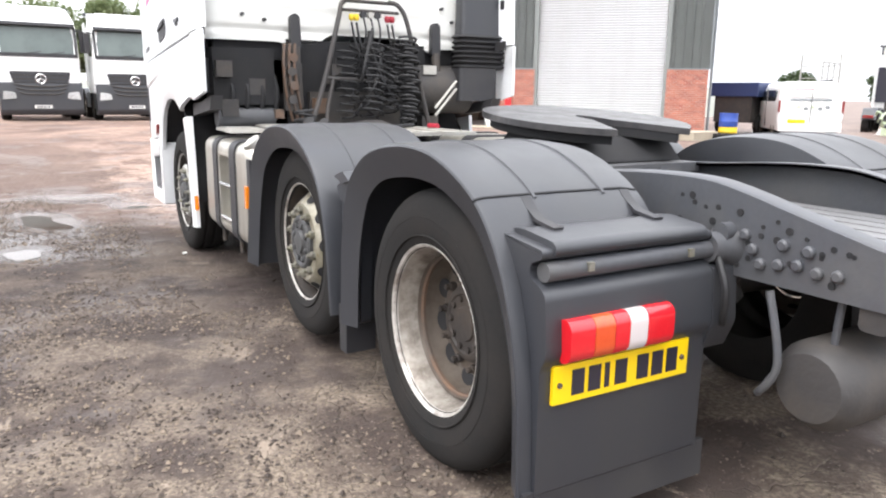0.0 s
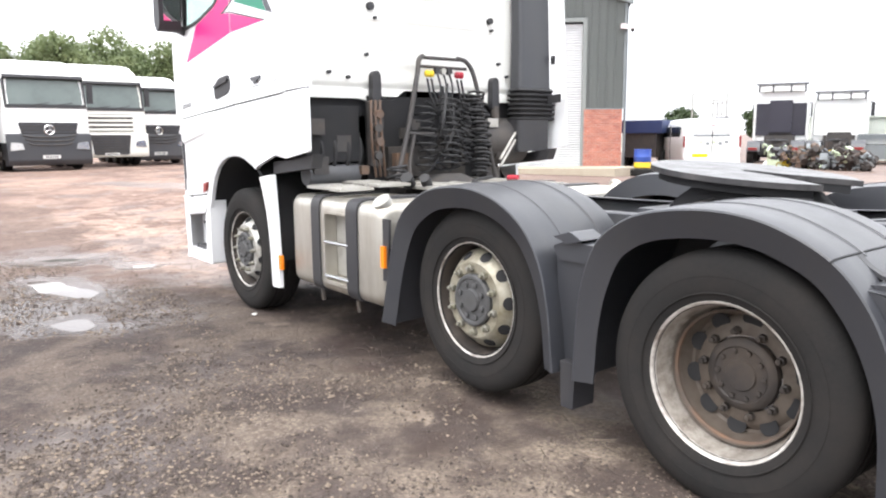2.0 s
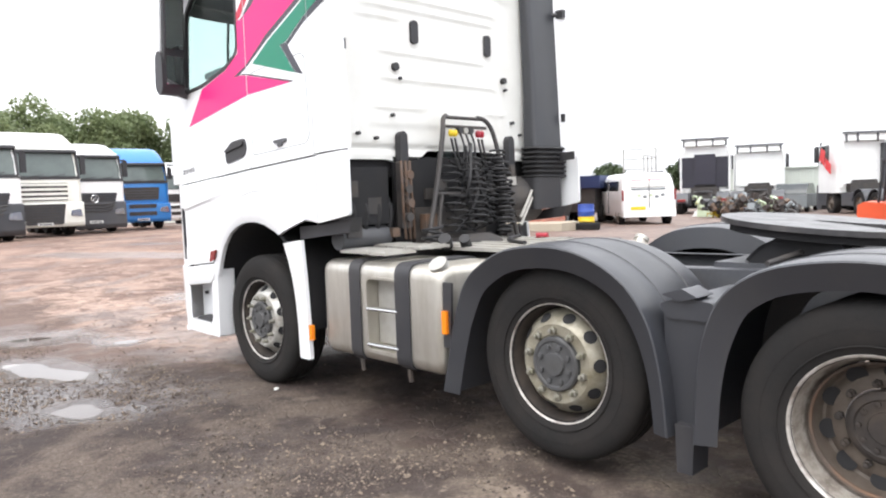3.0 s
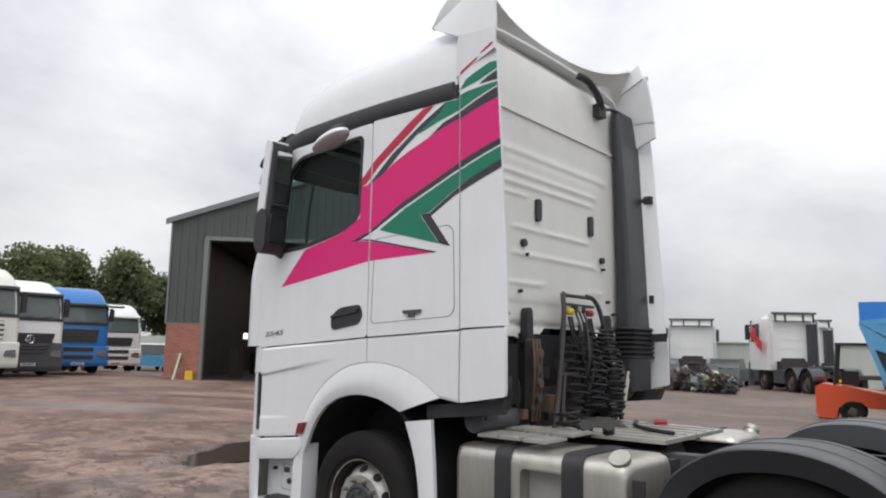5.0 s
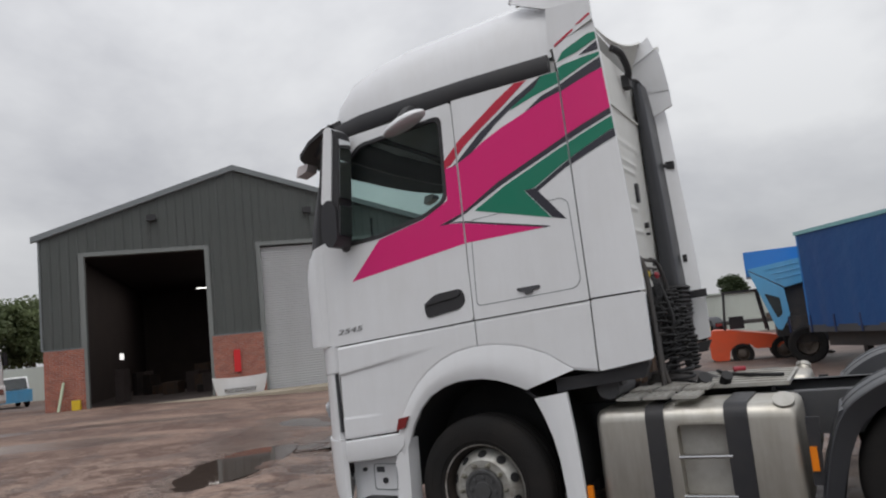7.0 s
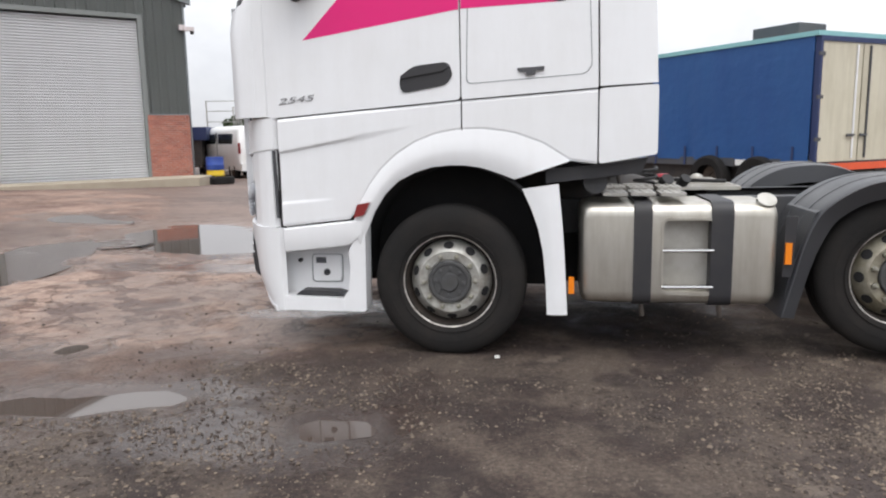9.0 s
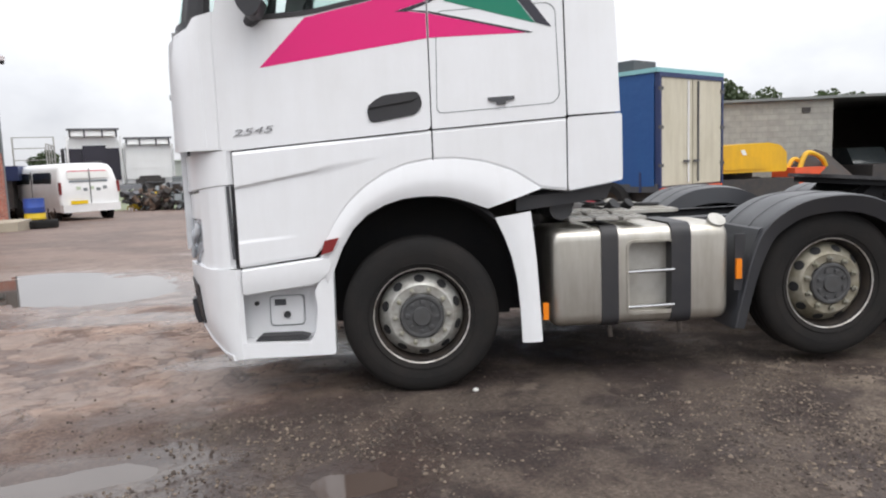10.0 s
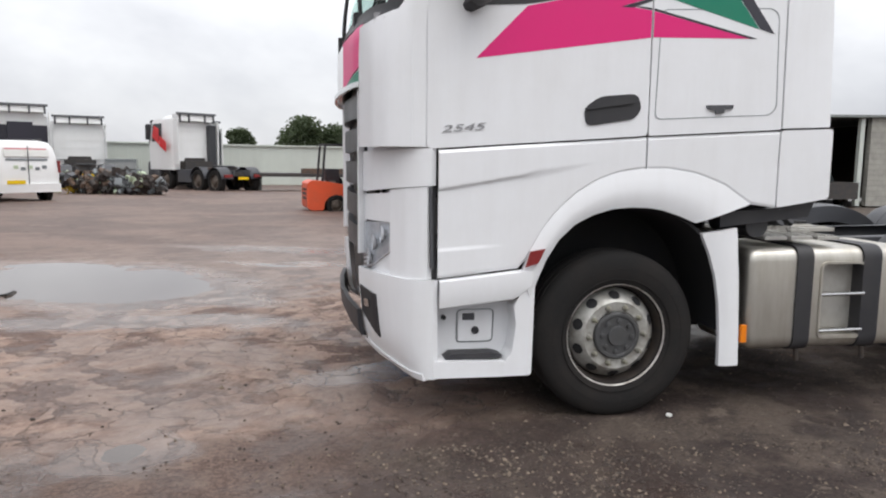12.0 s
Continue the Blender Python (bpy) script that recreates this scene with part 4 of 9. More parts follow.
for k in range(15):
    z = 1.52 + 0.28 * k / 14
    o = 0.018 if k % 2 else -0.004
    rows.append([(x, y, z) for x, y in round_poly([(0.93 - o, 2.05 - o), (1.09 + o, 2.05 - o), (1.09 + o, 2.47 + o), (0.93 - o, 2.47 + o)], 0.05)])
bm = B()
sheet(bm, rows, True)
part("bellows", bm, HOSE, stack, "black ribbed rubber bellows", angle=20)
part("intake_base", prism(B(), round_poly([(0.91, 2.03), (1.10, 2.03), (1.10, 2.41), (0.91, 2.41)], 0.05), 1.26, 1.53, "z"), BLACK, stack, "", 0.02)
for z in (2.95, 2.05):
    part("deflector_strut", tube(B(), [(1.0, 2.40, z), (1.09, 2.485, z)], 0.02), BLACK, truck, "black strut")
    part("strut_foot", box(B(), 1.03, 1.11, 2.43, 2.485, z - 0.035, z + 0.035), BLACK, truck, "", 0.008)

# front: lofted corner and fascia
UP = [(-1.165, -0.085), (-1.27, -0.082), (-1.36, -0.05), (-1.43, 0.03), (-1.485, 0.16), (-1.52, 0.34), (-1.56, 0.7), (-1.58, WID / 2)]
LO = [(-1.115, -0.085), (-1.19, -0.075), (-1.26, -0.03), (-1.335, 0.06), (-1.415, 0.2), (-1.49, 0.4), (-1.555, 0.75), (-1.58, WID / 2)]


def curve_at(pts, u):
    full = [Vector(p) for p in pts] + [Vector((p[0], WID - p[1])) for p in pts[-2::-1]]
    ls = [0.0]
    for a, b in zip(full, full[1:]):
        ls.append(ls[-1] + (b - a).length)
    s = min(max(u, 0.0), 1.0) * ls[-1]
    for i in range(len(full) - 1):
        if s <= ls[i + 1] + 1e-9:
            t = (s - ls[i]) / (ls[i + 1] - ls[i])
            d = (full[i + 1] - full[i]).normalized()
            return full[i].lerp(full[i + 1], t), Vector((-d.y, d.x)) * (1 if full[0].y < 0 else -1)
    return full[-1], Vector((0, 1))


def lean(z):
    """How far the front leans back at a height."""
    return interp(z, [(0.28, 0.16), (0.36, 0.09), (0.5, 0.03), (0.8, 0.0), (2.21, 0.0), (2.3, 0.05), (2.5, 0.085), (3.2, 0.32), (3.3, 0.37)])


def fascia(name, u0, u1, zfun0, zfun1, out, mat, label="", thick=0.03, nu=14, nz=5, base=None, bevel=0.0):
    rows = []
    for k in range(nz + 1):
        row = []
        for i in range(nu + 1):
            f = i / nu
            u = u0 + (u1 - u0) * f
            z = zfun0(f) + (zfun1(f) - zfun0(f)) * k / nz
            p, nrm = curve_at(base or (UP if z > 1.56 else LO), u)
            nrm = Vector((min(nrm.x, nrm.x), nrm.y))
            if nrm.x > 0:
                nrm = -nrm
            w = min(1.0, max(0.0, (-1.10 - p.x) / 0.3))
            row.append((p.x + nrm.x * out + lean(z) * w, p.y + nrm.y * out, z))
        rows.append(row)
    side = 1 if max(u0, u1) < 0.4 else -1 if min(u0, u1) > 0.6 else 0
    bm = slab(B(), rows, (thick, side * thick * 0.8, 0))
    return part(name, bm, mat, truck, label, bevel, angle=40)


def flat_z(z):
    return lambda f: z


for far in (False, True):
    m = (lambda a, b: (1 - b, 1 - a)) if far else (lambda a, b: (a, b))
    flip = (lambda fn: (lambda f: fn(1 - f))) if far else (lambda fn: fn)
    fascia("corner_panel", *m(0.0, 0.17), flip(lambda f: 1.575 + 0.0 * f), flip(lambda f: 2.32 - 0.10 * f + (0.05 if f < 0.3 else 0)), 0.0, PAINT, "white upper corner panel", base=UP)
    fascia("corner_crease", *m(0.024, 0.027), flip(flat_z(1.60)), flip(flat_z(2.24)), 0.003, PAINT, "thin corner crease", thick=0.004, base=UP, nu=2, nz=4)
    fascia("corner_cap", *m(0.005, 0.205), flip(lambda f: 1.37 - 0.05 * f), flip(lambda f: 1.568 - 0.02 * f), 0.004, PAINT, "white cap above the headlamp", base=LO)
    fascia("corner_backing", *m(0.004, 0.20), flip(flat_z(1.48)), flip(flat_z(1.66)), -0.022, PAINT, "", thick=0.02, base=LO)
    fascia("corner_flap", *m(0.012, 0.098), flip(flat_z(0.86)), flip(lambda f: 1.366 - 0.024 * f), -0.002, PAINT, "white corner flap", base=LO)
    fascia("lamp_surround", *m(0.10, 0.20), flip(lambda f: 1.16 - 0.0 * f), flip(lambda f: 1.325 - 0.02 * f), -0.008, PAINT, "white panel above the headlamp", base=LO)
    fascia("headlamp_shell", *m(0.10, 0.208), flip(lambda f: 1.0 - 0.17 * f), flip(lambda f: 1.16 - 0.015 * f), -0.014, LAMP_GREY, "bright headlamp reflector", base=LO)
    fascia("headlamp_lens", *m(0.10, 0.208), flip(lambda f: 1.0 - 0.17 * f), flip(lambda f: 1.16 - 0.015 * f), 0.004, LAMP_GLASS, "clear headlamp lens", thick=0.004, base=LO).visible_shadow = False
    fascia("lamp_filler", *m(0.10, 0.215), flip(flat_z(0.84)), flip(lambda f: 1.01 - 0.17 * f), -0.026, PAINT, "", base=LO)
    for k, (u, z) in enumerate(((0.122, 1.09), (0.150, 1.04), (0.172, 0.95))):
        u = 1 - u if far else u
        p, nrm = curve_at(LO, u)
        part("lamp_bowl", lathe(B(), [(0.0, 0.014), (0.026, 0.008), (0.044, -0.004), (0.050, -0.014)], (p.x + 0.002, p.y + 0.0, z), "x", 18), LAMP_GREY, truck, "round lamp bowl")
    for k in range(4):
        fascia("lamp_fin", *m(0.165, 0.204), flip(lambda f, k=k: 0.885 + 0.024 * k - 0.02 * f), flip(lambda f, k=k: 0.893 + 0.024 * k - 0.02 * f), -0.006, CHROME, "bright fin inside the headlamp", thick=0.006, base=LO, nu=4, nz=1)
    fascia("bumper_corner", *m(0.0, 0.215), flip(lambda f: 0.30 + 0.14 * f * f), flip(lambda f: 0.855 + 0.02 * f), 0.012, PAINT, "white bumper corner", base=LO, nz=8)
    fascia("fog_lamp_pocket", *m(0.140, 0.205), flip(lambda f: 0.49 + 0.12 * f), flip(lambda f: 0.74 + 0.03 * f), 0.022, BLACK, "black fog lamp pocket", thick=0.02, base=LO)
    fascia("fog_lamp", *m(0.165, 0.185), flip(flat_z(0.655)), flip(flat_z(0.70)), 0.03, CHROME, "small fog lamp", thick=0.01, base=LO, nu=4, nz=2)
    fascia("bumper_lip", *m(0.03, 0.26), flip(lambda f: 0.292 + 0.17 * f * f), flip(lambda f: 0.33 + 0.17 * f * f), 0.022, PAINT, "white bumper lip", base=LO)
    plate("door_backing", [(-1.20, 1.58), (-1.12, 1.58), (-1.12, 2.30), (-1.20, 2.30)], -0.07, -0.05, BLACK, far)
    plate("door_gap_strip", [(-1.165, 1.56), (-1.105, 1.565), (-1.085, 0.78), (-1.112, 0.78)], -0.05, -0.03, BLACK, far, label="black gap strip")
    plate("gap_grab_rail", [(-1.128, 0.92), (-1.112, 0.92), (-1.126, 1.36), (-1.14, 1.36)], -0.088, -0.06, CHASSIS, far, label="grey grab rail", bevel=0.004)
fascia("front_panel", 0.17, 0.83, flat_z(1.93), flat_z(2.27), -0.01, PAINT, "white front panel below the windscreen", base=UP)
fascia("front_stripe", 0.17, 0.34, lambda f: 2.02 - 0.1 * f, lambda f: 2.25 - 0.04 * f, -0.004, PINK, "pink vinyl stripe on the front", thick=0.004, base=UP)
fascia("front_stripe", 0.175, 0.30, lambda f: 1.93 - 0.0 * f, lambda f: 2.0 - 0.05 * f, -0.004, GREEN, "green vinyl stripe on the front", thick=0.004, base=UP)
fascia("grille_backing", 0.2, 0.8, flat_z(0.62), flat_z(1.93), -0.12, GRIME, "dark grille backing", base=UP)
for k in range(5):
    z = 1.80 - 0.2 * k
    fascia("grille_slat", 0.205, 0.795, flat_z(z - 0.05), flat_z(z + 0.09), -0.055 - 0.006 * k, PLASTIC, "dark grey grille slat", thick=0.05, base=UP, nz=3, bevel=0.01)
for u0, u1 in ((0.200, 0.207), (0.793, 0.800)):
    fascia("grille_frame", u0, u1, flat_z(0.96), flat_z(1.90), -0.02, PAINT, "white upright beside the grille", thick=0.05, base=UP, nu=3, nz=8)
fascia("grille_strip", 0.175, 0.825, flat_z(1.905), flat_z(1.935), 0.012, CHROME, "bright strip above the grille", thick=0.02, base=UP, nz=2)
fascia("bumper_middle", 0.215, 0.785, flat_z(0.46), flat_z(0.62), 0.0, BLACK, "black bumper centre", base=UP)
fascia("windscreen", 0.10, 0.90, lambda f: 2.285 - 0.0 * f, flat_z(3.17), -0.02, GLASS, "large tinted windscreen", thick=0.006, base=UP, nu=24, nz=8).visible_shadow = False
for u0, u1 in ((0.02, 0.10), (0.90, 0.98)):
    fascia("screen_pillar", u0, u1, flat_z(2.30), flat_z(3.19), -0.012, BLACK, "black screen pillar", base=UP)
fascia("screen_base", 0.05, 0.95, flat_z(2.245), flat_z(2.33), -0.004, BLACK, "black windscreen lower edge", base=UP, nu=24)
fascia("screen_header", 0.06, 0.94, flat_z(3.14), flat_z(3.32), -0.01, BLACK, "black windscreen header", base=UP, nu=24)
# sun visor
rows = []
for k in range(17):
    y = -0.02 + (WID + 0.04) * k / 16
    u = abs(y - WID / 2) / (WID / 2)
    rows.append([(-1.10 + 0.15 * u ** 4, y, 3.37 - 0.06 * u ** 4), (-1.26 + 0.13 * u ** 4, y, 3.34 - 0.06 * u ** 4), (-1.44 + 0.16 * u ** 4, y, 3.25 - 0.04 * u ** 4), (-1.58 + 0.20 * u ** 4, y, 3.13 - 0.015 * u ** 4)])
part("sun_visor", slab(B(), rows, (0, 0, 0.035)), BLACK, truck, "black sun visor", 0.008, angle=50)
for y in (0.13, WID - 0.13):
    part("marker_lamp", prism(B(), round_poly([(-1.49, 2.99), (-1.37, 3.03), (-1.35, 3.09), (-1.46, 3.08)], 0.02), y - 0.07, y + 0.06), LENS_WHITE, truck, "white roof marker lamp", 0.012)

# mirrors
for far in (False, True):
    mir = part("mirror", prism(B(), round_poly([(-0.945, 2.31), (-0.86, 2.29), (-0.83, 2.38), (-0.77, 3.10), (-0.80, 3.19), (-0.865, 3.17)], 0.05), side_y(-0.30, far), side_y(-0.13, far)), BLACK, truck, "black tall door mirror housing", 0.03)
    for za, zb in ((2.66, 3.10), (2.38, 2.60)):
        o = part("mirror_glass", prism(B(), [(-0.83 + 0.06 * (z - 2.38) / 0.72 + d, z) for z, d in ((za, 0.0), (za, 0.012), (zb, 0.012), (zb, 0.0))], side_y(-0.285, far), side_y(-0.145, far)), MIRROR_GLASS, mir, "mirror glass", 0.003)
    part("lower_housing", prism(B(), round_poly([(-0.975, 2.36), (-0.90, 2.28), (-0.83, 2.34), (-0.82, 2.58), (-0.87, 2.66), (-0.955, 2.62)], 0.06, 6), side_y(-0.32, far), side_y(-0.14, far)), BLACK, mir, "rounded black lower mirror housing", 0.04, 3)
    part("mirror_cap", prism(B(), round_poly([(-0.957, 2.62), (-0.868, 2.60), (-0.805, 3.15), (-0.83, 3.205), (-0.878, 3.19)], 0.03), side_y(-0.314, far), side_y(-0.135, far)), PAINT, mir, "white mirror cap", 0.025)
    for z in (2.33, 3.12):
        part("mirror_arm", tube(B(), [(-0.89, side_y(-0.16, far), z), (-0.95, side_y(-0.04, far), z - 0.02)], 0.04), BLACK, mir, "black mirror arm")
    bm = bmesh.new()
    bmesh.ops.create_uvsphere(bm, u_segments=24, v_segments=12, radius=1.0)
    for v in bm.verts:
        v.co = Vector((-0.235 + 0.18 * v.co.x, side_y(-0.20, far) + 0.095 * v.co.y, 3.105 + 0.055 * v.co.x + 0.06 * v.co.z * (1.0 if v.co.z > 0 else 0.45)))
    ramp = part("ramp_mirror", bm, PAINT, truck, "white oval kerb mirror above the door")
    part("mirror_arm", tube(B(), bend([(-0.25, side_y(-0.20, far), 3.13), (-0.24, side_y(-0.15, far), 3.19), (-0.23, side_y(-0.07, far), 3.23)]), 0.05), BLACK, ramp, "black mirror arm")
fm = part("front_mirror", box(B(), -1.50, -1.40, 0.54, 0.66, 2.26, 2.37), BLACK, truck, "black front mirror", 0.045, 4)
part("front_mirror_arm", tube(B(), bend([(-1.45, 0.60, 2.35), (-1.46, 0.60, 2.5), (-1.42, 0.58, 2.8), (-1.34, 0.56, 3.08)]), 0.013), BLACK, fm, "thin black mirror arm")
fm = part("front_mirror", box(B(), -1.565, -1.495, 1.10, 1.20, 2.22, 2.31), BLACK, truck, "small black front camera mirror", 0.034, 4)
part("front_mirror_arm", tube(B(), bend([(-1.54, 1.15, 2.12), (-1.53, 1.15, 2.24), (-1.52, 1.13, 2.45), (-1.48, 1.10, 2.75)]), 0.013), BLACK, fm, "thin black mirror arm")
# grab handle on the door pillar, seen through the mirror gap
part("grab_handle", tube(B(), bend([(-0.98, -0.07, 2.42), (-0.95, -0.10, 2.6), (-0.9, -0.07, 2.85)]), 0.016), BLACK, truck, "black grab handle")


# ---- wheels ----
def tyre_mesh(width=0.30, r=0.5, rim=0.292):
    w = width
    prof = [(rim, 0.03), (rim + 0.02, 0.012), (rim + 0.06, 0.004), (r - 0.10, -0.004), (r - 0.055, 0.004), (r - 0.03, 0.014), (r - 0.012, 0.03), (r - 0.004, 0.045)]
    for g in (0.28, 0.5, 0.72):
        prof += [(r, w * g - 0.012), (r - 0.014, w * g - 0.008), (r - 0.014, w * g + 0.008), (r, w * g + 0.012)]
    prof += [(r - 0.004, w - 0.045), (r - 0.03, w - 0.014), (r - 0.10, w + 0.004), (rim + 0.02, w - 0.012), (rim, w - 0.03)]
    return to_mesh("tyre", lathe(B(), prof, segs=56), RUBBER, angle=50)


def ring_line_mesh(r0, r1, y):
    return to_mesh("sidewall_ring", lathe(B(), [(r0, y + 0.004), (r0 + 0.002, y - 0.001), (r1 - 0.002, y - 0.001), (r1, y + 0.004)], segs=56), RUBBER)


def disc_parts(convex, mid=False):
    """Meshes of the rim and its bits, axle along y, outside at -y."""
    out = []
    if convex:
        lip = [(0.300, 0.03), (0.306, 0.01), (0.311, 0.0), (0.307, -0.006), (0.301, -0.002), (0.298, 0.012)]
        well = [(0.299, 0.010), (0.292, 0.03), (0.281, 0.085), (0.276, 0.105), (0.268, 0.100)]
        disc = [(0.272, 0.098), (0.268, 0.082), (0.262, 0.066), (0.220, 0.016), (0.210, 0.004), (0.200, -0.002), (0.195, 0.0), (0.15, 0.0), (0.146, 0.006), (0.135, 0.008)]
        hub = [(0.141, 0.008), (0.140, -0.014), (0.132, -0.022), (0.118, -0.022), (0.112, -0.016), (0.062, -0.016), (0.056, -0.030), (0.0, -0.030)]
        nut_y, nut_r, hole_r, hole_y = 0.0, 0.170, 0.238, 0.0375
    else:
        lip = [(0.296, 0.04), (0.304, 0.012), (0.311, 0.0), (0.306, -0.006), (0.297, 0.0), (0.292, 0.016)]
        well = [(0.293, 0.014), (0.284, 0.040), (0.276, 0.080), (0.272, 0.105), (0.264, 0.118)]
        disc = [(0.262, 0.085), (0.256, 0.10), (0.252, 0.13), (0.246, 0.165), (0.236, 0.185), (0.225, 0.19), (0.21, 0.178), (0.19, 0.172), (0.15, 0.172)]
        hub = [(0.145, 0.172), (0.142, 0.150), (0.128, 0.138), (0.112, 0.136), (0.106, 0.142), (0.065, 0.142), (0.06, 0.134), (0.0, 0.134)]
        nut_y, nut_r, hole_r, hole_y = 0.172, 0.1675, 0.213, 0.178
    out.append(("rim_lip", to_mesh("rim_lip", lathe(B(), lip, segs=48), RIM_BRIGHT), "scuffed bright rim lip"))
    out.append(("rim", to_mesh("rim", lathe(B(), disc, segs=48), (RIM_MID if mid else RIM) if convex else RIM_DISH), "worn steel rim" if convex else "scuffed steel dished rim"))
    # the shade ring round the convex disc is put into the well's dark colour
    out.append(("rim_well", to_mesh("rim_well", lathe(B(), well, segs=48), HUB if convex else RIM_CHIP), "rim well in a dark tone for its shade" if convex else "scuffed inner rim"))
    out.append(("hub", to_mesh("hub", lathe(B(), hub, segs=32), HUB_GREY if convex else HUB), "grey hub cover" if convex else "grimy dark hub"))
    for i in range(10):
        a = 2 * math.pi * i / 10 + 0.1
        c = (nut_r * math.cos(a), nut_r * math.sin(a))
        w_ = 0.021 if mid else 0.017
        bm = lathe(B(), [(w_, nut_y + 0.004), (w_, nut_y - 0.022), (0.011, nut_y - 0.024), (0.011, nut_y - 0.042), (0.0, nut_y - 0.044)], (c[0], 0, c[1]), "y", 6)
        out.append(("wheel_nut", to_mesh("wheel_nut", bm, NUT if convex else HUB, smooth=False), ""))
        # a hand hole is a near-black patch; its depth of shade is only colour
        a += math.pi / 10
        c = (hole_r * math.cos(a), hole_r * math.sin(a))
        bm = B()
        ring = []
        for k in range(14):
            b = 2 * math.pi * k / 14
            t = (0.034 if convex else 0.040) * math.cos(b)
            rr = (0.021 if convex else 0.034) * math.sin(b)
            rad = hole_r + rr
            yy = hole_y - 0.004 + (-(rr) * (-1.19 if convex else 0.25))
            ring.append(bm.verts.new((rad * math.cos(a + t / hole_r), yy, rad * math.sin(a + t / hole_r))))
        f = bm.faces.new(ring)
        r = bmesh.ops.extrude_face_region(bm, geom=[f])
        for v in r["geom"]:
            if isinstance(v, bmesh.types.BMVert):
                v.co.y -= 0.003
        out.append(("hand_hole", to_mesh("hand_hole", bm, LINER, smooth=False), ""))
    if convex:
        for i in range(8):
            a = 2 * math.pi * i / 8
            bm = lathe(B(), [(0.015, -0.014), (0.015, -0.028), (0.0, -0.03)], (0.092 * math.cos(a), 0, 0.092 * math.sin(a)), "y", 6)
            out.append(("hub_bolt", to_mesh("hub_bolt", bm, HUB_GREY, smooth=False), ""))
    else:
        for i in range(10):
            a = 2 * math.pi * (i + 0.3) / 10
            bm = lathe(B(), [(0.012, 0.145), (0.012, 0.132), (0.0, 0.130)], (0.094 * math.cos(a), 0, 0.094 * math.sin(a)), "y", 6)
            out.append(("hub_bolt", to_mesh("hub_bolt", bm, HUB, smooth=False), ""))
        out.append(("rim_ridge", to_mesh("rim_ridge", lathe(B(), [(0.262, 0.10), (0.256, 0.096), (0.25, 0.104), (0.25, 0.115)], segs=48), RUSTY), "rusty retaining ring"))
    return out


CONVEX, MIDDLE, DISHED = disc_parts(True), disc_parts(True, True), disc_parts(False)
TYRE = tyre_mesh(0.30)
TYRE_PAIR = tyre_mesh(0.28)
RINGS = [ring_line_mesh(0.335, 0.342, 0.0), ring_line_mesh(0.40, 0.404, -0.004)]


def wheel(name, x, y, z, far, bits, tyre, label, spin=0.0, lip_in=0.02):
    w = new(name, tyre)
    w.parent = truck
    w.matrix_basis = pose(x, WID - y if far else y, z, 0, spin, 180 if far else 0)
    tagged(w, label)
    for n, me, lab in bits:
        o = new(n, me)
        o.parent = w
        o.matrix_basis = Matrix.Translation((0, lip_in, 0))
        tagged(o, lab)
    for me in RINGS:
        new("sidewall_ring", me).parent = w
    return w


for far in (False, True):
    wheel("wheel", 0.0, -0.02, 0.492, far, CONVEX, TYRE, "front wheel with worn steel rim", 4)
    wheel("wheel", 2.765, 0.06, 0.545, far, MIDDLE, TYRE, "raised middle wheel with oily brown rim", 20)
    wheel("wheel", 4.20, 0.03, 0.490, far, DISHED, TYRE_PAIR, "outer drive wheel with dished rim", 11)
    inner = new("inner_tyre", TYRE_PAIR)
    inner.parent = truck
    inner.matrix_basis = pose(4.20, WID - 0.35 if far else 0.35, 0.490, 0, 0, 180 if far else 0)
for x, z in ((0.0, 0.46), (2.765, 0.545), (4.2, 0.49)):
    part("axle", cyl(B(), (x, 0.3, z), (x, WID - 0.3, z), 0.075), GRIME, truck, "dark greasy axle")
part("differential", lathe(B(), [(0.0, 0.9), (0.18, 0.95), (0.23, 1.15), (0.18, 1.35), (0.0, 1.4)], (4.2, 0, 0.5), "y", 20), GRIME, truck, "greasy differential")
part("brake_chamber", cyl(B(), (3.95, 0.62, 0.62), (3.75, 0.62, 0.62), 0.1), GRIME, truck)

# ---- mudguards over the two rear axles ----
F2 = [(2.06, 0.30), (2.12, 0.55), (2.17, 0.75), (2.25, 0.93), (2.38, 1.04), (2.54, 1.11), (2.76, 1.135), (2.95, 1.115), (3.12, 1.05), (3.25, 0.95), (3.34, 0.80), (3.39, 0.60), (3.42, 0.34)]
F3 = [(3.56, 0.34), (3.575, 0.60), (3.60, 0.78), (3.66, 0.94), (3.76, 1.035), (3.90, 1.095), (4.12, 1.125), (4.32, 1.112), (4.48, 1.06), (4.60, 0.99), (4.69, 0.89), (4.755, 0.77), (4.80, 0.62), (4.828, 0.44), (4.838, 0.19)]


def normals(pts):
    out = []
    for i in range(len(pts)):
        a, b = Vector(pts[max(i - 1, 0)]), Vector(pts[min(i + 1, len(pts) - 1)])
        d = (b - a).normalized()
        out.append(Vector((-d.y, d.x)))
    return out


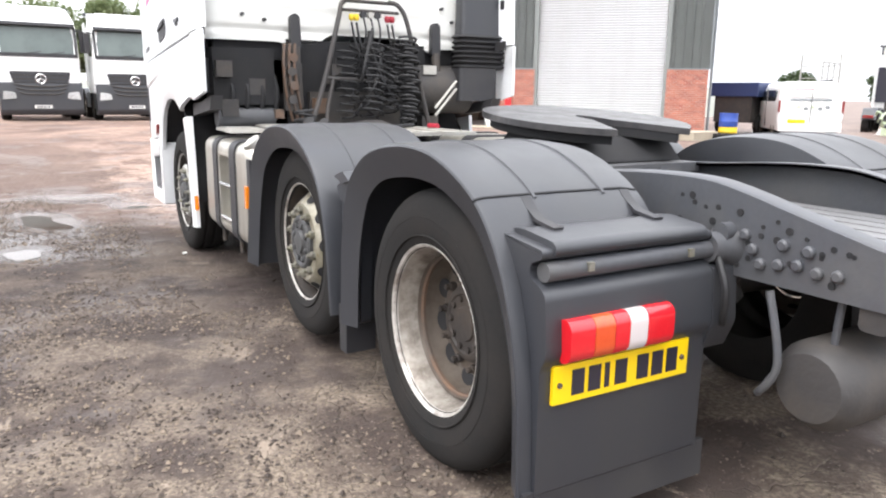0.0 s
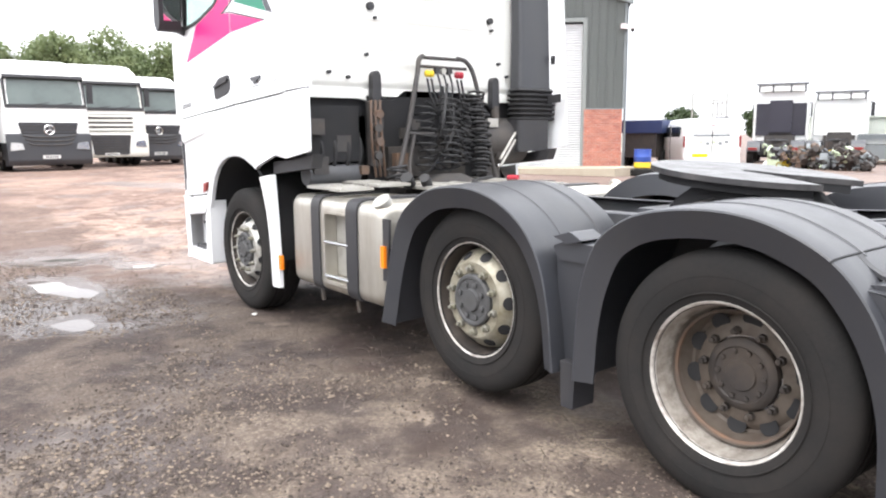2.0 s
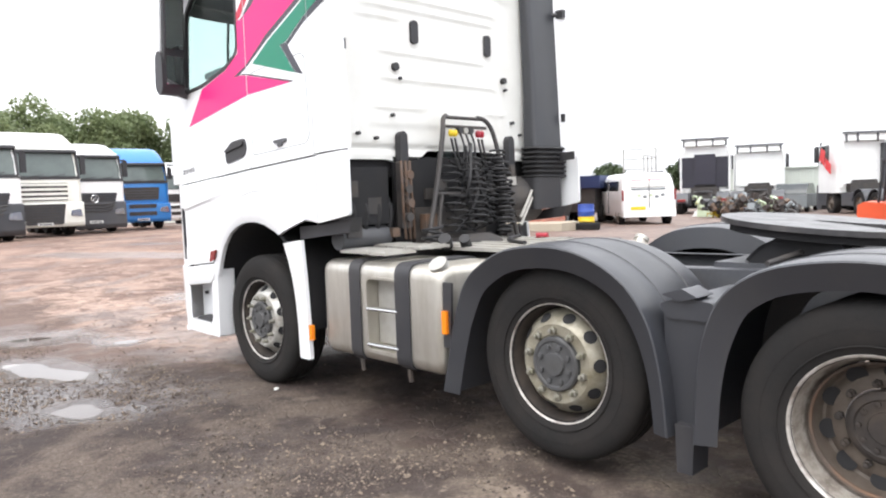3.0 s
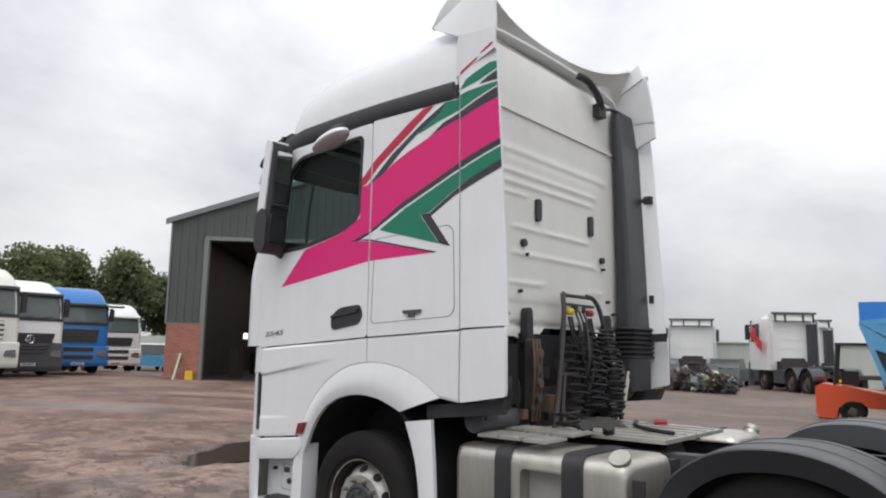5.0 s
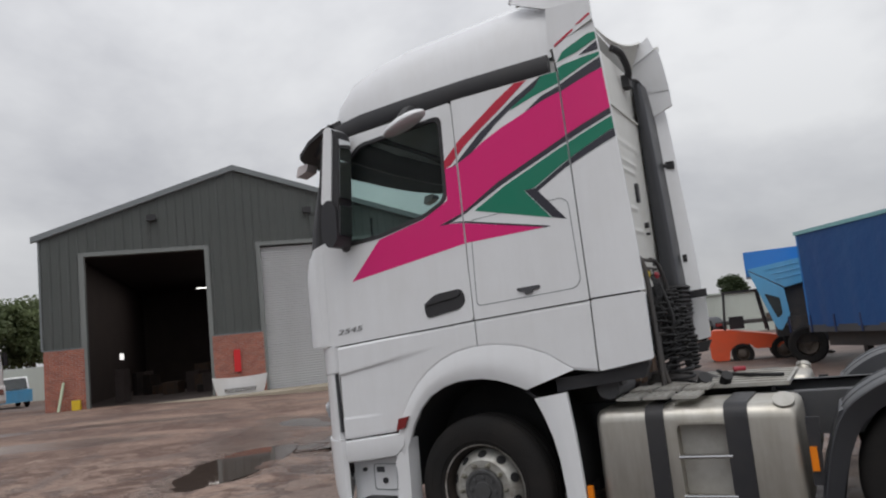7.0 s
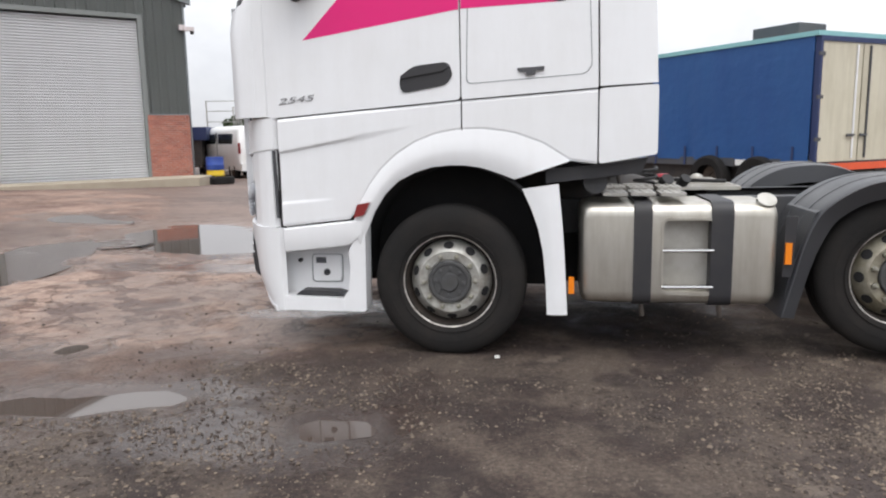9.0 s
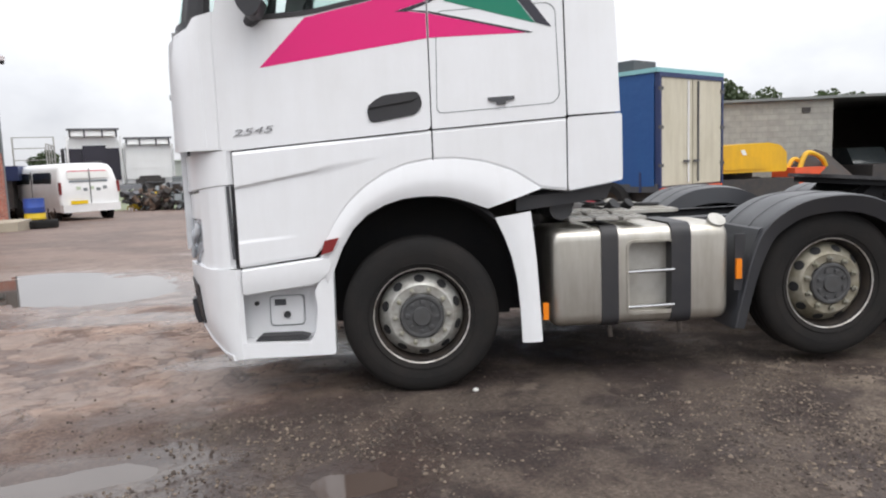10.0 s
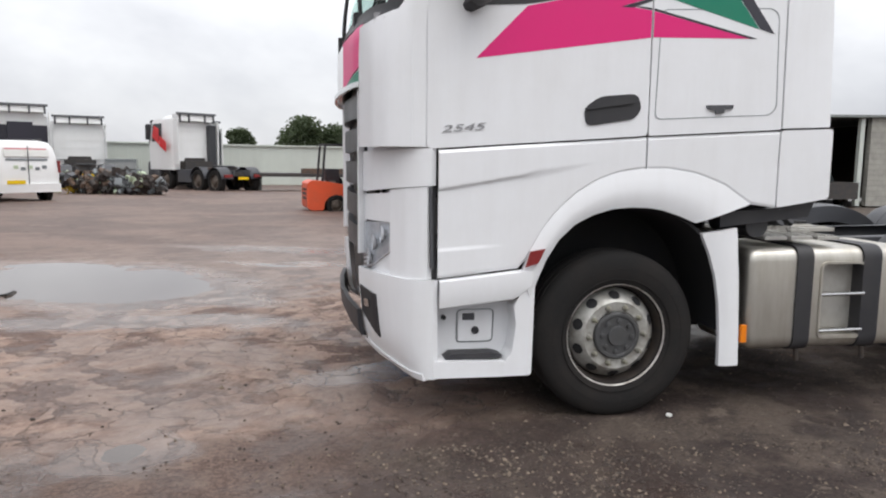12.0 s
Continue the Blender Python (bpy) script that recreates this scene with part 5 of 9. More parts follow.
def mudguard(name, pts, far, label, ribs):
    fine = [tuple(p)[:2] for p in bend([(x, z, 0) for x, z in pts], 4)]
    fine = [(p[0], p[1]) for p in fine]
    nr = normals(fine)
    y_prof = [(0.010, -0.10), (-0.034, 0.006), (-0.030, 0.013), (-0.006, 0.018), (0.05, 0.02), (0.28, 0.022), (0.52, 0.02), (0.60, 0.008), (0.62, -0.13), (0.612, -0.13), (0.592, 0.0), (0.52, 0.01), (0.28, 0.012), (0.05, 0.01), (-0.002, 0.006), (-0.018, -0.004), (-0.022, -0.012), (0.018, -0.095)]
    rows = []
    for (x, z), n in zip(fine, nr):
        flare = smooth_step(0.5, 0.95, z)
        rows.append([(x + n.x * (h * (0.75 + 0.25 * flare) if -0.2 < h < -0.05 else h), side_y(y, far), z + n.y * (h * (0.75 + 0.25 * flare) if -0.2 < h < -0.05 else h)) for y, h in y_prof])
    bm = B()
    vs = sheet(bm, rows, True)
    bm.faces.new(vs[0][::-1]); bm.faces.new(vs[-1])
    g = part(name, bm, PLASTIC, truck, label, angle=38)
    # pressed lines across the top
    for yr in ribs:
        rr = []
        for (x, z), n in zip(fine, nr):
            if z < 0.62 or (x > 4.6 and z < 0.985):
                continue
            rr.append([(x + n.x * h, side_y(yr + d, far), z + n.y * h) for d, h in ((-0.009, 0.018), (-0.005, 0.0255), (0.005, 0.0255), (0.009, 0.018))])
        b2 = B()
        sheet(b2, rr)
        part("pressed_rib", b2, PLASTIC, g, "", angle=30)
    return g


for far in (False, True):
    mudguard("mudguard", F2, far, "dark grey plastic mudguard over the middle wheel", (0.17, 0.44))
    g3 = mudguard("mudguard", F3, far, "dark grey plastic mudguard over the drive wheel", (0.17, 0.44))
    # joining plate between the two guards and inner walls
    plate("guard_bridge", round_poly([(3.40, 0.85), (3.59, 0.85), (3.61, 0.93), (3.46, 0.945), (3.36, 0.91)], 0.02), 0.035, 0.55, PLASTIC, far, label="grey plate between the mudguards", bevel=0.015)
    plate("guard_bracket", round_poly([(3.38, 0.955), (3.47, 0.93), (3.55, 0.95), (3.48, 0.985)], 0.01), 0.015, 0.17, PLASTIC, far, bevel=0.01)
    plate("guard_leg", round_poly([(3.40, 0.33), (3.575, 0.33), (3.60, 0.9), (3.375, 0.9)], 0.02), 0.05, 0.10, PLASTIC, far, label="grey leg between the wheels", bevel=0.012)
    plate("mud_flap", [(3.46, 0.19), (3.53, 0.19), (3.54, 0.40), (3.45, 0.40)], 0.0, 0.14, BLACK, far, label="black rubber mud flap", bevel=0.006)
    plate("guard_front_face", [(2.05, 0.29), (2.10, 0.29), (2.20, 0.78), (2.30, 0.98), (2.22, 0.94), (2.10, 0.62)], 0.0, 0.55, PLASTIC, far, bevel=0.006)
    # rear lamp panel
    pn = round_poly([(4.645, 0.93), (4.72, 0.922), (4.80, 0.915), (4.862, 0.908), (4.862, 0.885), (4.81, 0.865), (4.81, 0.825), (4.845, 0.815), (4.882, 0.79), (4.895, 0.62), (4.870, 0.58), (4.870, 0.20), (4.845, 0.20), (4.83, 0.60), (4.77, 0.80), (4.68, 0.93)], 0.02, 4)
    lamp_panel = part("lamp_panel", prism(B(), pn, side_y(0.012, far), side_y(0.66, far)), PLASTIC, truck, "dark grey plastic rear lamp panel", 0.016, 3)
    rows = []
    for (xa, za), (nx, nz) in (((4.585, 1.0), (0.55, 0.83)), ((4.5895, 0.9965), (0.55, 0.83))):
        rows.append([(xa + nx * h, side_y(y, far), za + nz * h) for y, h in ((-0.036, 0.012), (-0.031, 0.018), (-0.006, 0.023), (0.05, 0.025), (0.28, 0.027), (0.52, 0.025), (0.60, 0.012))])
    part("guard_seam", slab(B(), rows, (-0.004, 0, -0.006)), LINER, g3, "thin dark seam across the guard")
    part("panel_wing", prism(B(), round_poly([(4.82, 0.80), (4.885, 0.80), (4.90, 0.62), (4.86, 0.52), (4.82, 0.55)], 0.02), side_y(0.655, far), side_y(0.76, far)), PLASTIC, lamp_panel, "", 0.015)
    part("top_cover", prism(B(), round_poly([(4.66, 0.935), (4.72, 0.942), (4.855, 0.928), (4.872, 0.915), (4.872, 0.893), (4.80, 0.882), (4.66, 0.90)], 0.01), side_y(0.05, far), side_y(0.63, far)), PLASTIC, lamp_panel, "", 0.012)
    for yy in (0.14, 0.53):
        part("clip_strap", prism(B(), [(4.598, 1.004), (4.635, 0.970), (4.68, 0.946), (4.765, 0.936), (4.767, 0.945), (4.684, 0.957), (4.642, 0.981), (4.606, 1.013)], side_y(yy - 0.018, far), side_y(yy + 0.018, far)), BLACK, lamp_panel, "dark rubber clip strap", 0.003)
        part("bolt", box(B(), 4.866, 4.880, side_y(yy + 0.03 - 0.010, far), side_y(yy + 0.03 + 0.010, far), 0.840, 0.864), NUT, lamp_panel, "dull bolt", 0.003)
    part("support_tube", cyl(B(), (4.846, side_y(0.03, far), 0.845), (4.846, side_y(0.82, far), 0.85), 0.028), CHASSIS, truck, "grey round support tube")
    part("rubber_flap", prism(B(), [(4.850, 0.09), (4.868, 0.09), (4.867, 0.215), (4.850, 0.215)], side_y(-0.02, far), side_y(0.70, far)), BLACK, truck, "black rubber rear flap", 0.004)
    # tail lamp of four lenses
    lamp = part("tail_lamp", prism(B(), round_poly([(4.870, 0.606), (4.915, 0.61), (4.92, 0.64), (4.92, 0.69), (4.915, 0.714), (4.870, 0.718)], 0.01), side_y(0.07, far), side_y(0.445, far)), BLACK, truck, "tail lamp with red, amber and white lenses", 0.008)
    for a, b, mat, lab in ((0.066, 0.150, LENS_RED, "red lens"), (0.152, 0.222, LENS_AMBER, "amber lens"), (0.224, 0.277, LENS_RED, "red lens"), (0.279, 0.345, LENS_WHITE, "white lens"), (0.347, 0.45, LENS_RED, "red lens")):
        part("lens", prism(B(), round_poly([(4.885, 0.600), (4.915, 0.601), (4.931, 0.625), (4.931, 0.70), (4.915, 0.722), (4.885, 0.724)], 0.014, 4), side_y(a, far), side_y(b, far)), mat, lamp, lab, 0.009, 3)
    if not far:
        np_ = part("number_plate", box(B(), 4.872, 4.884, 0.05, 0.572, 0.474, 0.586), PLATE_Y, truck, "yellow rear number plate", 0.002)
        for k, (a, w) in enumerate(((0.115, 0.045), (0.175, 0.045), (0.235, 0.018), (0.275, 0.045), (0.36, 0.045), (0.42, 0.045), (0.48, 0.045))):
            part("plate_bar", box(B(), 4.8835, 4.8862, a, a + w, 0.493, 0.568), INK, np_, "black bar")
        for yy in (0.072, 0.545):
            part("plate_screw", cyl(B(), (4.884, yy, 0.53), (4.889, yy, 0.53), 0.008, segs=10), RUSTY, np_, "rusty screw")

# ---- fuel tanks ----
for far in (False, True):
    def ring_at(x, d):
        shape = round_poly([(-0.005 + d, 0.36 + d), (0.60 - d, 0.36 + d), (0.60 - d, 1.0 - d), (-0.005 + d, 1.0 - d)], 0.085, 6)
        return [(x, side_y(y, far), z) for y, z in shape]

    bm = B()
    for ends in (((0.84, 0.05), (0.846, 0.03), (0.862, 0.012), (0.888, 0.003), (0.92, 0.0), (1.345, 0.0)), ((1.64, 0.0), (1.94, 0.0), (1.972, 0.003), (1.998, 0.012), (2.014, 0.03), (2.02, 0.05))):
        vs = sheet(bm, [ring_at(x, d) for x, d in ends], True)
        bm.faces.new(vs[0][::-1])
        bm.faces.new(vs[-1])
    # the middle stretch is set in for the steps
    notch = round_poly([(-0.005, 0.36), (0.60, 0.36), (0.60, 1.0), (-0.005, 1.0)], 0.085, 6) + [(-0.005, 0.905), (0.085, 0.885), (0.085, 0.47), (-0.005, 0.45)]
    prism(bm, [(side_y(y, far), z) for y, z in notch], 1.345, 1.64, "x")
    bmesh.ops.recalc_face_normals(bm, faces=bm.faces[:])
    tank = part("fuel_tank", bm, TANK, truck, "dull aluminium fuel tank", angle=40)
    for a, b in ((1.165, 1.275), (1.625, 1.755)):
        o2 = round_poly([(-0.016, 0.35), (0.61, 0.35), (0.61, 1.012), (-0.016, 1.012)], 0.09, 6)
        part("tank_strap", prism(B(), [(side_y(y, far), z) for y, z in o2], a, b, "x"), BLACK, tank, "black rubber-lined tank strap", 0.006)
        part("strap_bolt", tube(B(), [((a + b) / 2, side_y(0.03, far), 0.36), ((a + b) / 2 + 0.01, side_y(0.03, far), 0.28)], 0.016), HUB, tank)
    # recessed step between the straps
    rim_ = round_poly([(1.332, 0.425), (1.655, 0.425), (1.652, 0.912), (1.330, 0.912)], 0.05)
    part("step_frame", ring_panel(B(), rim_, round_poly([(1.347, 0.447), (1.64, 0.447), (1.637, 0.897), (1.345, 0.897)], 0.04), (1.49, 0.67), side_y(-0.014, far), side_y(-0.002, far)), TANK, tank, "aluminium step surround", 0.006)
    part("step_recess", prism(B(), [(1.35, 0.475), (1.635, 0.475), (1.635, 0.88), (1.35, 0.88)], side_y(0.078, far), side_y(0.083, far)), ALU, tank, "grimy step recess")
    for z in (0.705, 0.475):
        part("step_bar", tube(B(), [(1.34, side_y(-0.006, far), z), (1.645, side_y(-0.006, far), z + 0.004)], 0.014, 10), CHROME, tank, "bright worn step bar")
    part("filler_neck", cyl(B(), (1.945, side_y(0.11, far), 0.94), (1.95, side_y(0.06, far), 1.0), 0.05, segs=20), TANK, tank)
    part("filler_cap", cyl(B(), (1.95, side_y(0.062, far), 0.995), (1.952, side_y(0.042, far), 1.02), 0.058, segs=20), ALU, tank, "dull metal filler cap", 0.006)
    part("side_marker", box(B(), 2.052, 2.088, side_y(-0.035, far), side_y(-0.015, far), 0.63, 0.76), AMBER, truck, "amber side marker", 0.004)
    plate("marker_bracket", [(2.045, 0.55), (2.10, 0.55), (2.12, 0.92), (2.05, 0.92)], -0.015, 0.0, BLACK, far)
    part("battery_box", box(B(), 0.86, 2.0, side_y(0.62, far), side_y(0.74, far), 0.5, 0.95), GRIME, truck, "dark box behind the tank", 0.02)

# catwalk planks over the tank
for k, (xa, ya, z) in enumerate(((0.98, 0.06, 1.03), (1.15, 0.05, 1.032), (1.33, 0.04, 1.03), (0.99, 0.34, 1.045), (1.17, 0.33, 1.044), (1.35, 0.33, 1.047))):
    part("catwalk_plank", box(B(), xa, xa + 0.150, ya, ya + 0.26, z + 0.012, z + 0.030), ALU, truck, "scuffed aluminium catwalk plank", 0.006)
    for j in range(3):
        part("tread_strip", box(B(), xa + 0.02 + 0.05 * j, xa + 0.035 + 0.05 * j, ya + 0.02, ya + 0.24, z + 0.030, z + 0.036), ALU, truck)
part("catwalk_deck", box(B(), 1.02, 1.95, 0.66, 1.66, 1.03, 1.055), ALU, truck, "worn aluminium deck behind the cab", 0.006)
for j in range(6):
    part("deck_ridge", box(B(), 1.05, 1.93, 0.72 + 0.16 * j, 0.75 + 0.16 * j, 1.055, 1.063), ALU, truck, "", 0.003)

# ---- chassis ----
RAIL = [(-1.1, 0.93), (1.9, 0.97), (3.2, 0.985), (4.0, 1.01), (4.45, 1.045), (4.72, 1.05), (4.87, 1.03), (5.08, 0.98), (5.25, 0.94), (5.36, 0.915)]
for far in (False, True):
    fine = [(p[0], p[1]) for p in bend([(x, z, 0) for x, z in RAIL], 4)]
    low = [(x, 0.765 if x > 4.3 else z - 0.27) for x, z in fine]
    bm = prism(B(), fine + low[::-1], side_y(0.745, far), side_y(0.757, far))
    rail = part("chassis_rail", bm, CHASSIS, truck, "grey painted chassis rail", 0.003)
    rows = [[(x, side_y(0.747, far), z), (x, side_y(0.757, far), z + 0.006), (x, side_y(0.82, far), z + 0.006), (x, side_y(0.82, far), z - 0.006)] for x, z in fine]
    part("rail_flange", slab(B(), rows, (0, 0, -0.004)), CHASSIS, rail, angle=40)
    part("rail_flange", box(B(), 4.3, 5.36, side_y(0.757, far), side_y(0.83, far), 0.765, 0.775), CHASSIS, rail)
    random.seed(5 if far else 4)
    for i in range(30):
        x = 4.62 + 0.045 * (i // 2) + random.uniform(-0.01, 0.01)
        zt = interp(x, RAIL) - 0.04
        z = random.uniform(0.80, max(0.81, zt))
        part("rail_hole", cyl(B(), (x, side_y(0.747, far), z), (x, side_y(0.742, far), z), random.choice((0.007, 0.009, 0.012)), segs=10), LINER, rail)
    for x, z in ((4.98, 0.82), (5.04, 0.83), (5.10, 0.84), (5.16, 0.83), (5.22, 0.835), (5.05, 0.89), (5.13, 0.885), (4.92, 0.90), (4.95, 0.86)):
        part("rail_bolt", lathe(B(), [(0.018, 0), (0.018, -0.012), (0.012, -0.018), (0, -0.018)], (x, side_y(0.745, far), z), "y", 10), CHASSIS, rail)
for x in (-0.9, 0.6, 1.95, 3.1, 3.62, 4.75):
    part("crossmember", box(B(), x - 0.05, x + 0.05, 0.75, WID - 0.75, 0.72, 0.88), GRIME, truck, "dark crossmember", 0.01)
part("rear_crossmember", prism(B(), round_poly([(5.28, 0.70), (5.36, 0.70), (5.36, 0.90), (5.28, 0.90)], 0.02), 0.757, WID - 0.757), GRIME, truck, "dark rear crossmember", 0.01)
# mounting of the lamp panel tube on the rail
part("tube_clamp", lathe(B(), [(0.0, -0.06), (0.045, -0.06), (0.05, 0.0), (0.075, 0.03), (0.08, 0.05)], (4.846, 0.72, 0.852), "y", 16), CHASSIS, truck, "grey tube mounting")
part("tube_clamp", cyl(B(), (4.86, 0.70, 0.90), (4.86, 0.76, 0.90), 0.03), CHASSIS, truck)
part("air_hose", tube(B(), bend([(4.87, 0.68, 0.84), (4.93, 0.66, 0.74), (4.9, 0.7, 0.62), (4.8, 0.85, 0.6)]), 0.012), HOSE, truck, "black air hose")
# ribbed deck between the rails at the back
part("rear_deck", box(B(), 4.20, 5.28, 0.83, WID - 0.83, 0.865, 0.88), GRIME, truck, "dark plate between the rails", 0.004)
for j in range(7):
    y = 0.845 + 0.0935 * j
    part("deck_board", box(B(), 4.22 + 0.012 * (j % 2), 5.27, y, y + 0.079, 0.88, 0.905), DECKING, truck, "dull grey ribbed deck board", 0.005)
part("anti_roll_bar", tube(B(), bend([(5.05, 0.70, 0.76), (5.10, 0.70, 0.55), (5.04, 0.71, 0.44), (4.95, 0.9, 0.42)]), 0.012), CHASSIS, truck, "grey bent steel rod")
part("anti_roll_bar", tube(B(), [(5.22, 0.78, 0.78), (5.19, 0.80, 0.46)], 0.011), CHASSIS, truck)
part("air_tank", lathe(B(), [(0.0, 0.72), (0.1, 0.73), (0.135, 0.78), (0.135, 1.5), (0.1, 1.56), (0, 1.57)], (5.18, 0, 0.50), "y", 24), GRIME, truck, "dark grimy cylindrical air tank")
part("air_bag", lathe(B(), [(0.10, 0.58), (0.13, 0.62), (0.11, 0.67), (0.13, 0.72), (0.10, 0.76)], (4.62, 0.95, 0), "z", 20), HOSE, truck, "black air suspension bag")

# ---- fifth wheel ----
fw = part("fifth_wheel", box(B(), 3.25, 4.05, 0.80, WID - 0.80, 0.98, 1.02), CHASSIS, truck, "greasy grey coupling base", 0.008)
for y in (0.86, WID - 0.86):
    part("pedestal", prism(B(), [(3.42, 1.02), (3.95, 1.02), (3.8, 1.17), (3.58, 1.17)], y - 0.05, y + 0.05), LINER, fw, "greasy coupling bracket", 0.012)
part("coupling_saddle", prism(B(), round_poly([(3.36, 1.02), (3.98, 1.02), (3.86, 1.12), (3.74, 1.16), (3.56, 1.16), (3.44, 1.10)], 0.03), 0.90, WID - 0.90), LINER, fw, "greasy dark saddle under the plate", 0.02)
n = 40
top, circ = [], []
slot = [(4.12, 1.165 - 0.21), (3.80, 1.165 - 0.06), (3.66, 1.165 - 0.045), (3.60, 1.165), (3.66, 1.165 + 0.045), (3.80, 1.165 + 0.06), (4.12, 1.165 + 0.21)]
for i in range(n + 1):
    a = radians(28 + (332 - 28) * i / n)
    circ.append((3.66 + 0.50 * math.cos(a), 1.165 + 0.47 * math.sin(a)))
outline = circ + slot
bm = prism(B(), outline, -0.014, 0.014, "z")
cp = part("coupling_plate", bm, GREASE, fw, "large greasy dark coupling plate", 0.008)
cp.matrix_basis = Matrix.Translation((3.66, 0, 1.20)) @ pose(0, 0, 0, 0, 5, 0) @ Matrix.Translation((-3.66, 0, 0))
bm = prism(B(), [(3.66 + (x - 3.66) * 0.9, 1.165 + (y - 1.165) * 0.92) for x, y in outline], -0.055, -0.014, "z")
skirt = part("plate_skirt", bm, LINER, fw, "", 0.01)
skirt.matrix_basis = cp.matrix_basis
part("release_bar", tube(B(), [(3.70, 0.95, 1.10), (3.62, 0.55, 1.05)], 0.014), GRIME, fw)
part("ramp_rail", prism(B(), [(4.05, 1.0), (4.45, 1.06), (4.45, 1.04), (4.05, 0.97)], 0.86, 0.96), CHASSIS, truck, "", 0.006)

# ---- suzie frame, coils and pipes behind the cab ----
fr = part("suzie_frame", B(), GRIME, truck, "bent black hose carrier frame")
bm = B()
left = [(1.14, 0.72, 1.06), (1.10, 0.86, 1.45), (1.06, 0.98, 1.85), (1.03, 1.02, 1.97), (1.0, 1.08, 2.01)]
right = [(1.14, 1.72, 1.06), (1.10, 1.64, 1.45), (1.06, 1.56, 1.85), (1.03, 1.50, 1.98), (1.0, 1.42, 2.01)]
tube(bm, bend(left), 0.019, 10)
tube(bm, bend(right), 0.018, 10)
tube(bm, [(1.0, 1.05, 2.0), (1.0, 1.45, 2.0)], 0.014, 8)
tube(bm, [(1.02, 1.03, 1.93), (1.02, 1.50, 1.93)], 0.012, 8)
tube(bm, [(1.10, 0.85, 1.42), (1.10, 1.66, 1.40)], 0.014, 8)
tube(bm, bend([(1.10, 0.92, 1.42), (1.12, 0.86, 1.2), (1.15, 0.84, 1.06)]), 0.016, 8)
old = fr.data
fr.data = to_mesh("suzie_frame", bm, GRIME)
bpy.data.meshes.remove(old)


def coil(p0, p1, r, turns, wire, mat, sag, name="suzie_coil", label="black coiled air hose"):
    p0, p1 = Vector(p0), Vector(p1)
    d = (p1 - p0).normalized()
    s = d.cross(Vector((1, 0, 0))).normalized()
    u = s.cross(d)
    pts = []
    n_ = int(turns * 10)
    for i in range(n_ + 1):
        t = i / n_
        a = 2 * math.pi * turns * t
        c = p0.lerp(p1, t) + Vector((sag, 0, 0)) * math.sin(math.pi * t)
        k = r * (1 + 0.16 * math.sin(0.61 * a + p0.y * 9) + 0.10 * math.sin(0.23 * a))
        pts.append(c + k * (math.cos(a) * s + math.sin(a) * u) + Vector((0, 0.02 * math.sin(0.37 * a), 0)))
    return part(name, tube(B(), pts, wire, 6), mat, truck, label)


coil((1.08, 1.54, 1.74), (1.20, 1.50, 1.09), 0.058, 22, 0.0105, HOSE, 0.05)
coil((1.06, 1.46, 1.72), (1.12, 1.40, 1.16), 0.048, 16, 0.0075, HOSE, 0.04)
coil((1.05, 1.26, 1.68), (1.16, 1.20, 1.14), 0.085, 11, 0.0075, HOSE, 0.06)
coil((1.03, 1.05, 1.62), (1.12, 1.02, 1.12), 0.075, 9, 0.007, HOSE, 0.05)
coil((1.02, 1.38, 1.60), (1.10, 1.36, 1.16), 0.07, 9, 0.007, HOSE, 0.05)
part("type_plate", box(B(), 1.03, 1.04, 1.72, 1.84, 1.47, 1.54), ALU, truck, "small dull type plate", 0.003)
for z in (1.30, 1.36):
    part("stay_rod", tube(B(), [(1.06, 2.02, z + 0.06), (1.13, 1.78, z - 0.16)], 0.012, 7), ALU, truck, "bright thin stay rod")
random.seed(11)
for i in range(11):
    y0, y1 = random.uniform(0.95, 1.6), random.uniform(0.95, 1.6)
    z0, z1 = random.uniform(1.55, 1.8), random.uniform(1.08, 1.4)
    x0 = random.uniform(0.95, 1.12)
    mid = (x0 + random.uniform(0.0, 0.12), (y0 + y1) / 2 + random.uniform(-0.12, 0.12), (z0 + z1) / 2 + random.uniform(-0.1, 0.05))
    part("air_hose", tube(B(), bend([(x0, y0, z0), mid, (x0 + 0.05, y1, z1)]), random.choice((0.009, 0.012, 0.015)), 6), HOSE, truck, "black air hose")
for y, mat, lab in ((1.10, YEL_P, "yellow air coupling"), (1.14, YEL_P, "yellow air coupling"), (1.40, RED_P, "red air coupling"), (1.44, RED_P, "red air coupling")):
    part("coupling", lathe(B(), [(0.0, 1.85), (0.016, 1.853), (0.022, 1.868), (0.024, 1.885), (0.016, 1.90), (0.0, 1.905)], (1.03, y, 0), "z", 14), mat, truck, lab)
    part("lead", tube(B(), bend([(1.03, y, 1.84), (1.05, y + 0.02, 1.70), (1.07, y + 0.06, 1.58)]), 0.009, 6), HOSE, truck)
for y in (1.20, 1.26, 1.32):
    part("socket", cyl(B(), (1.0, y, 1.90), (1.04, y, 1.90), 0.024), BLACK if y != 1.26 else ALU, truck)
    part("lead", tube(B(), bend([(1.03, y, 1.88), (1.07, y, 1.74), (1.04, y - 0.05, 1.5)]), 0.008, 6), HOSE, truck)
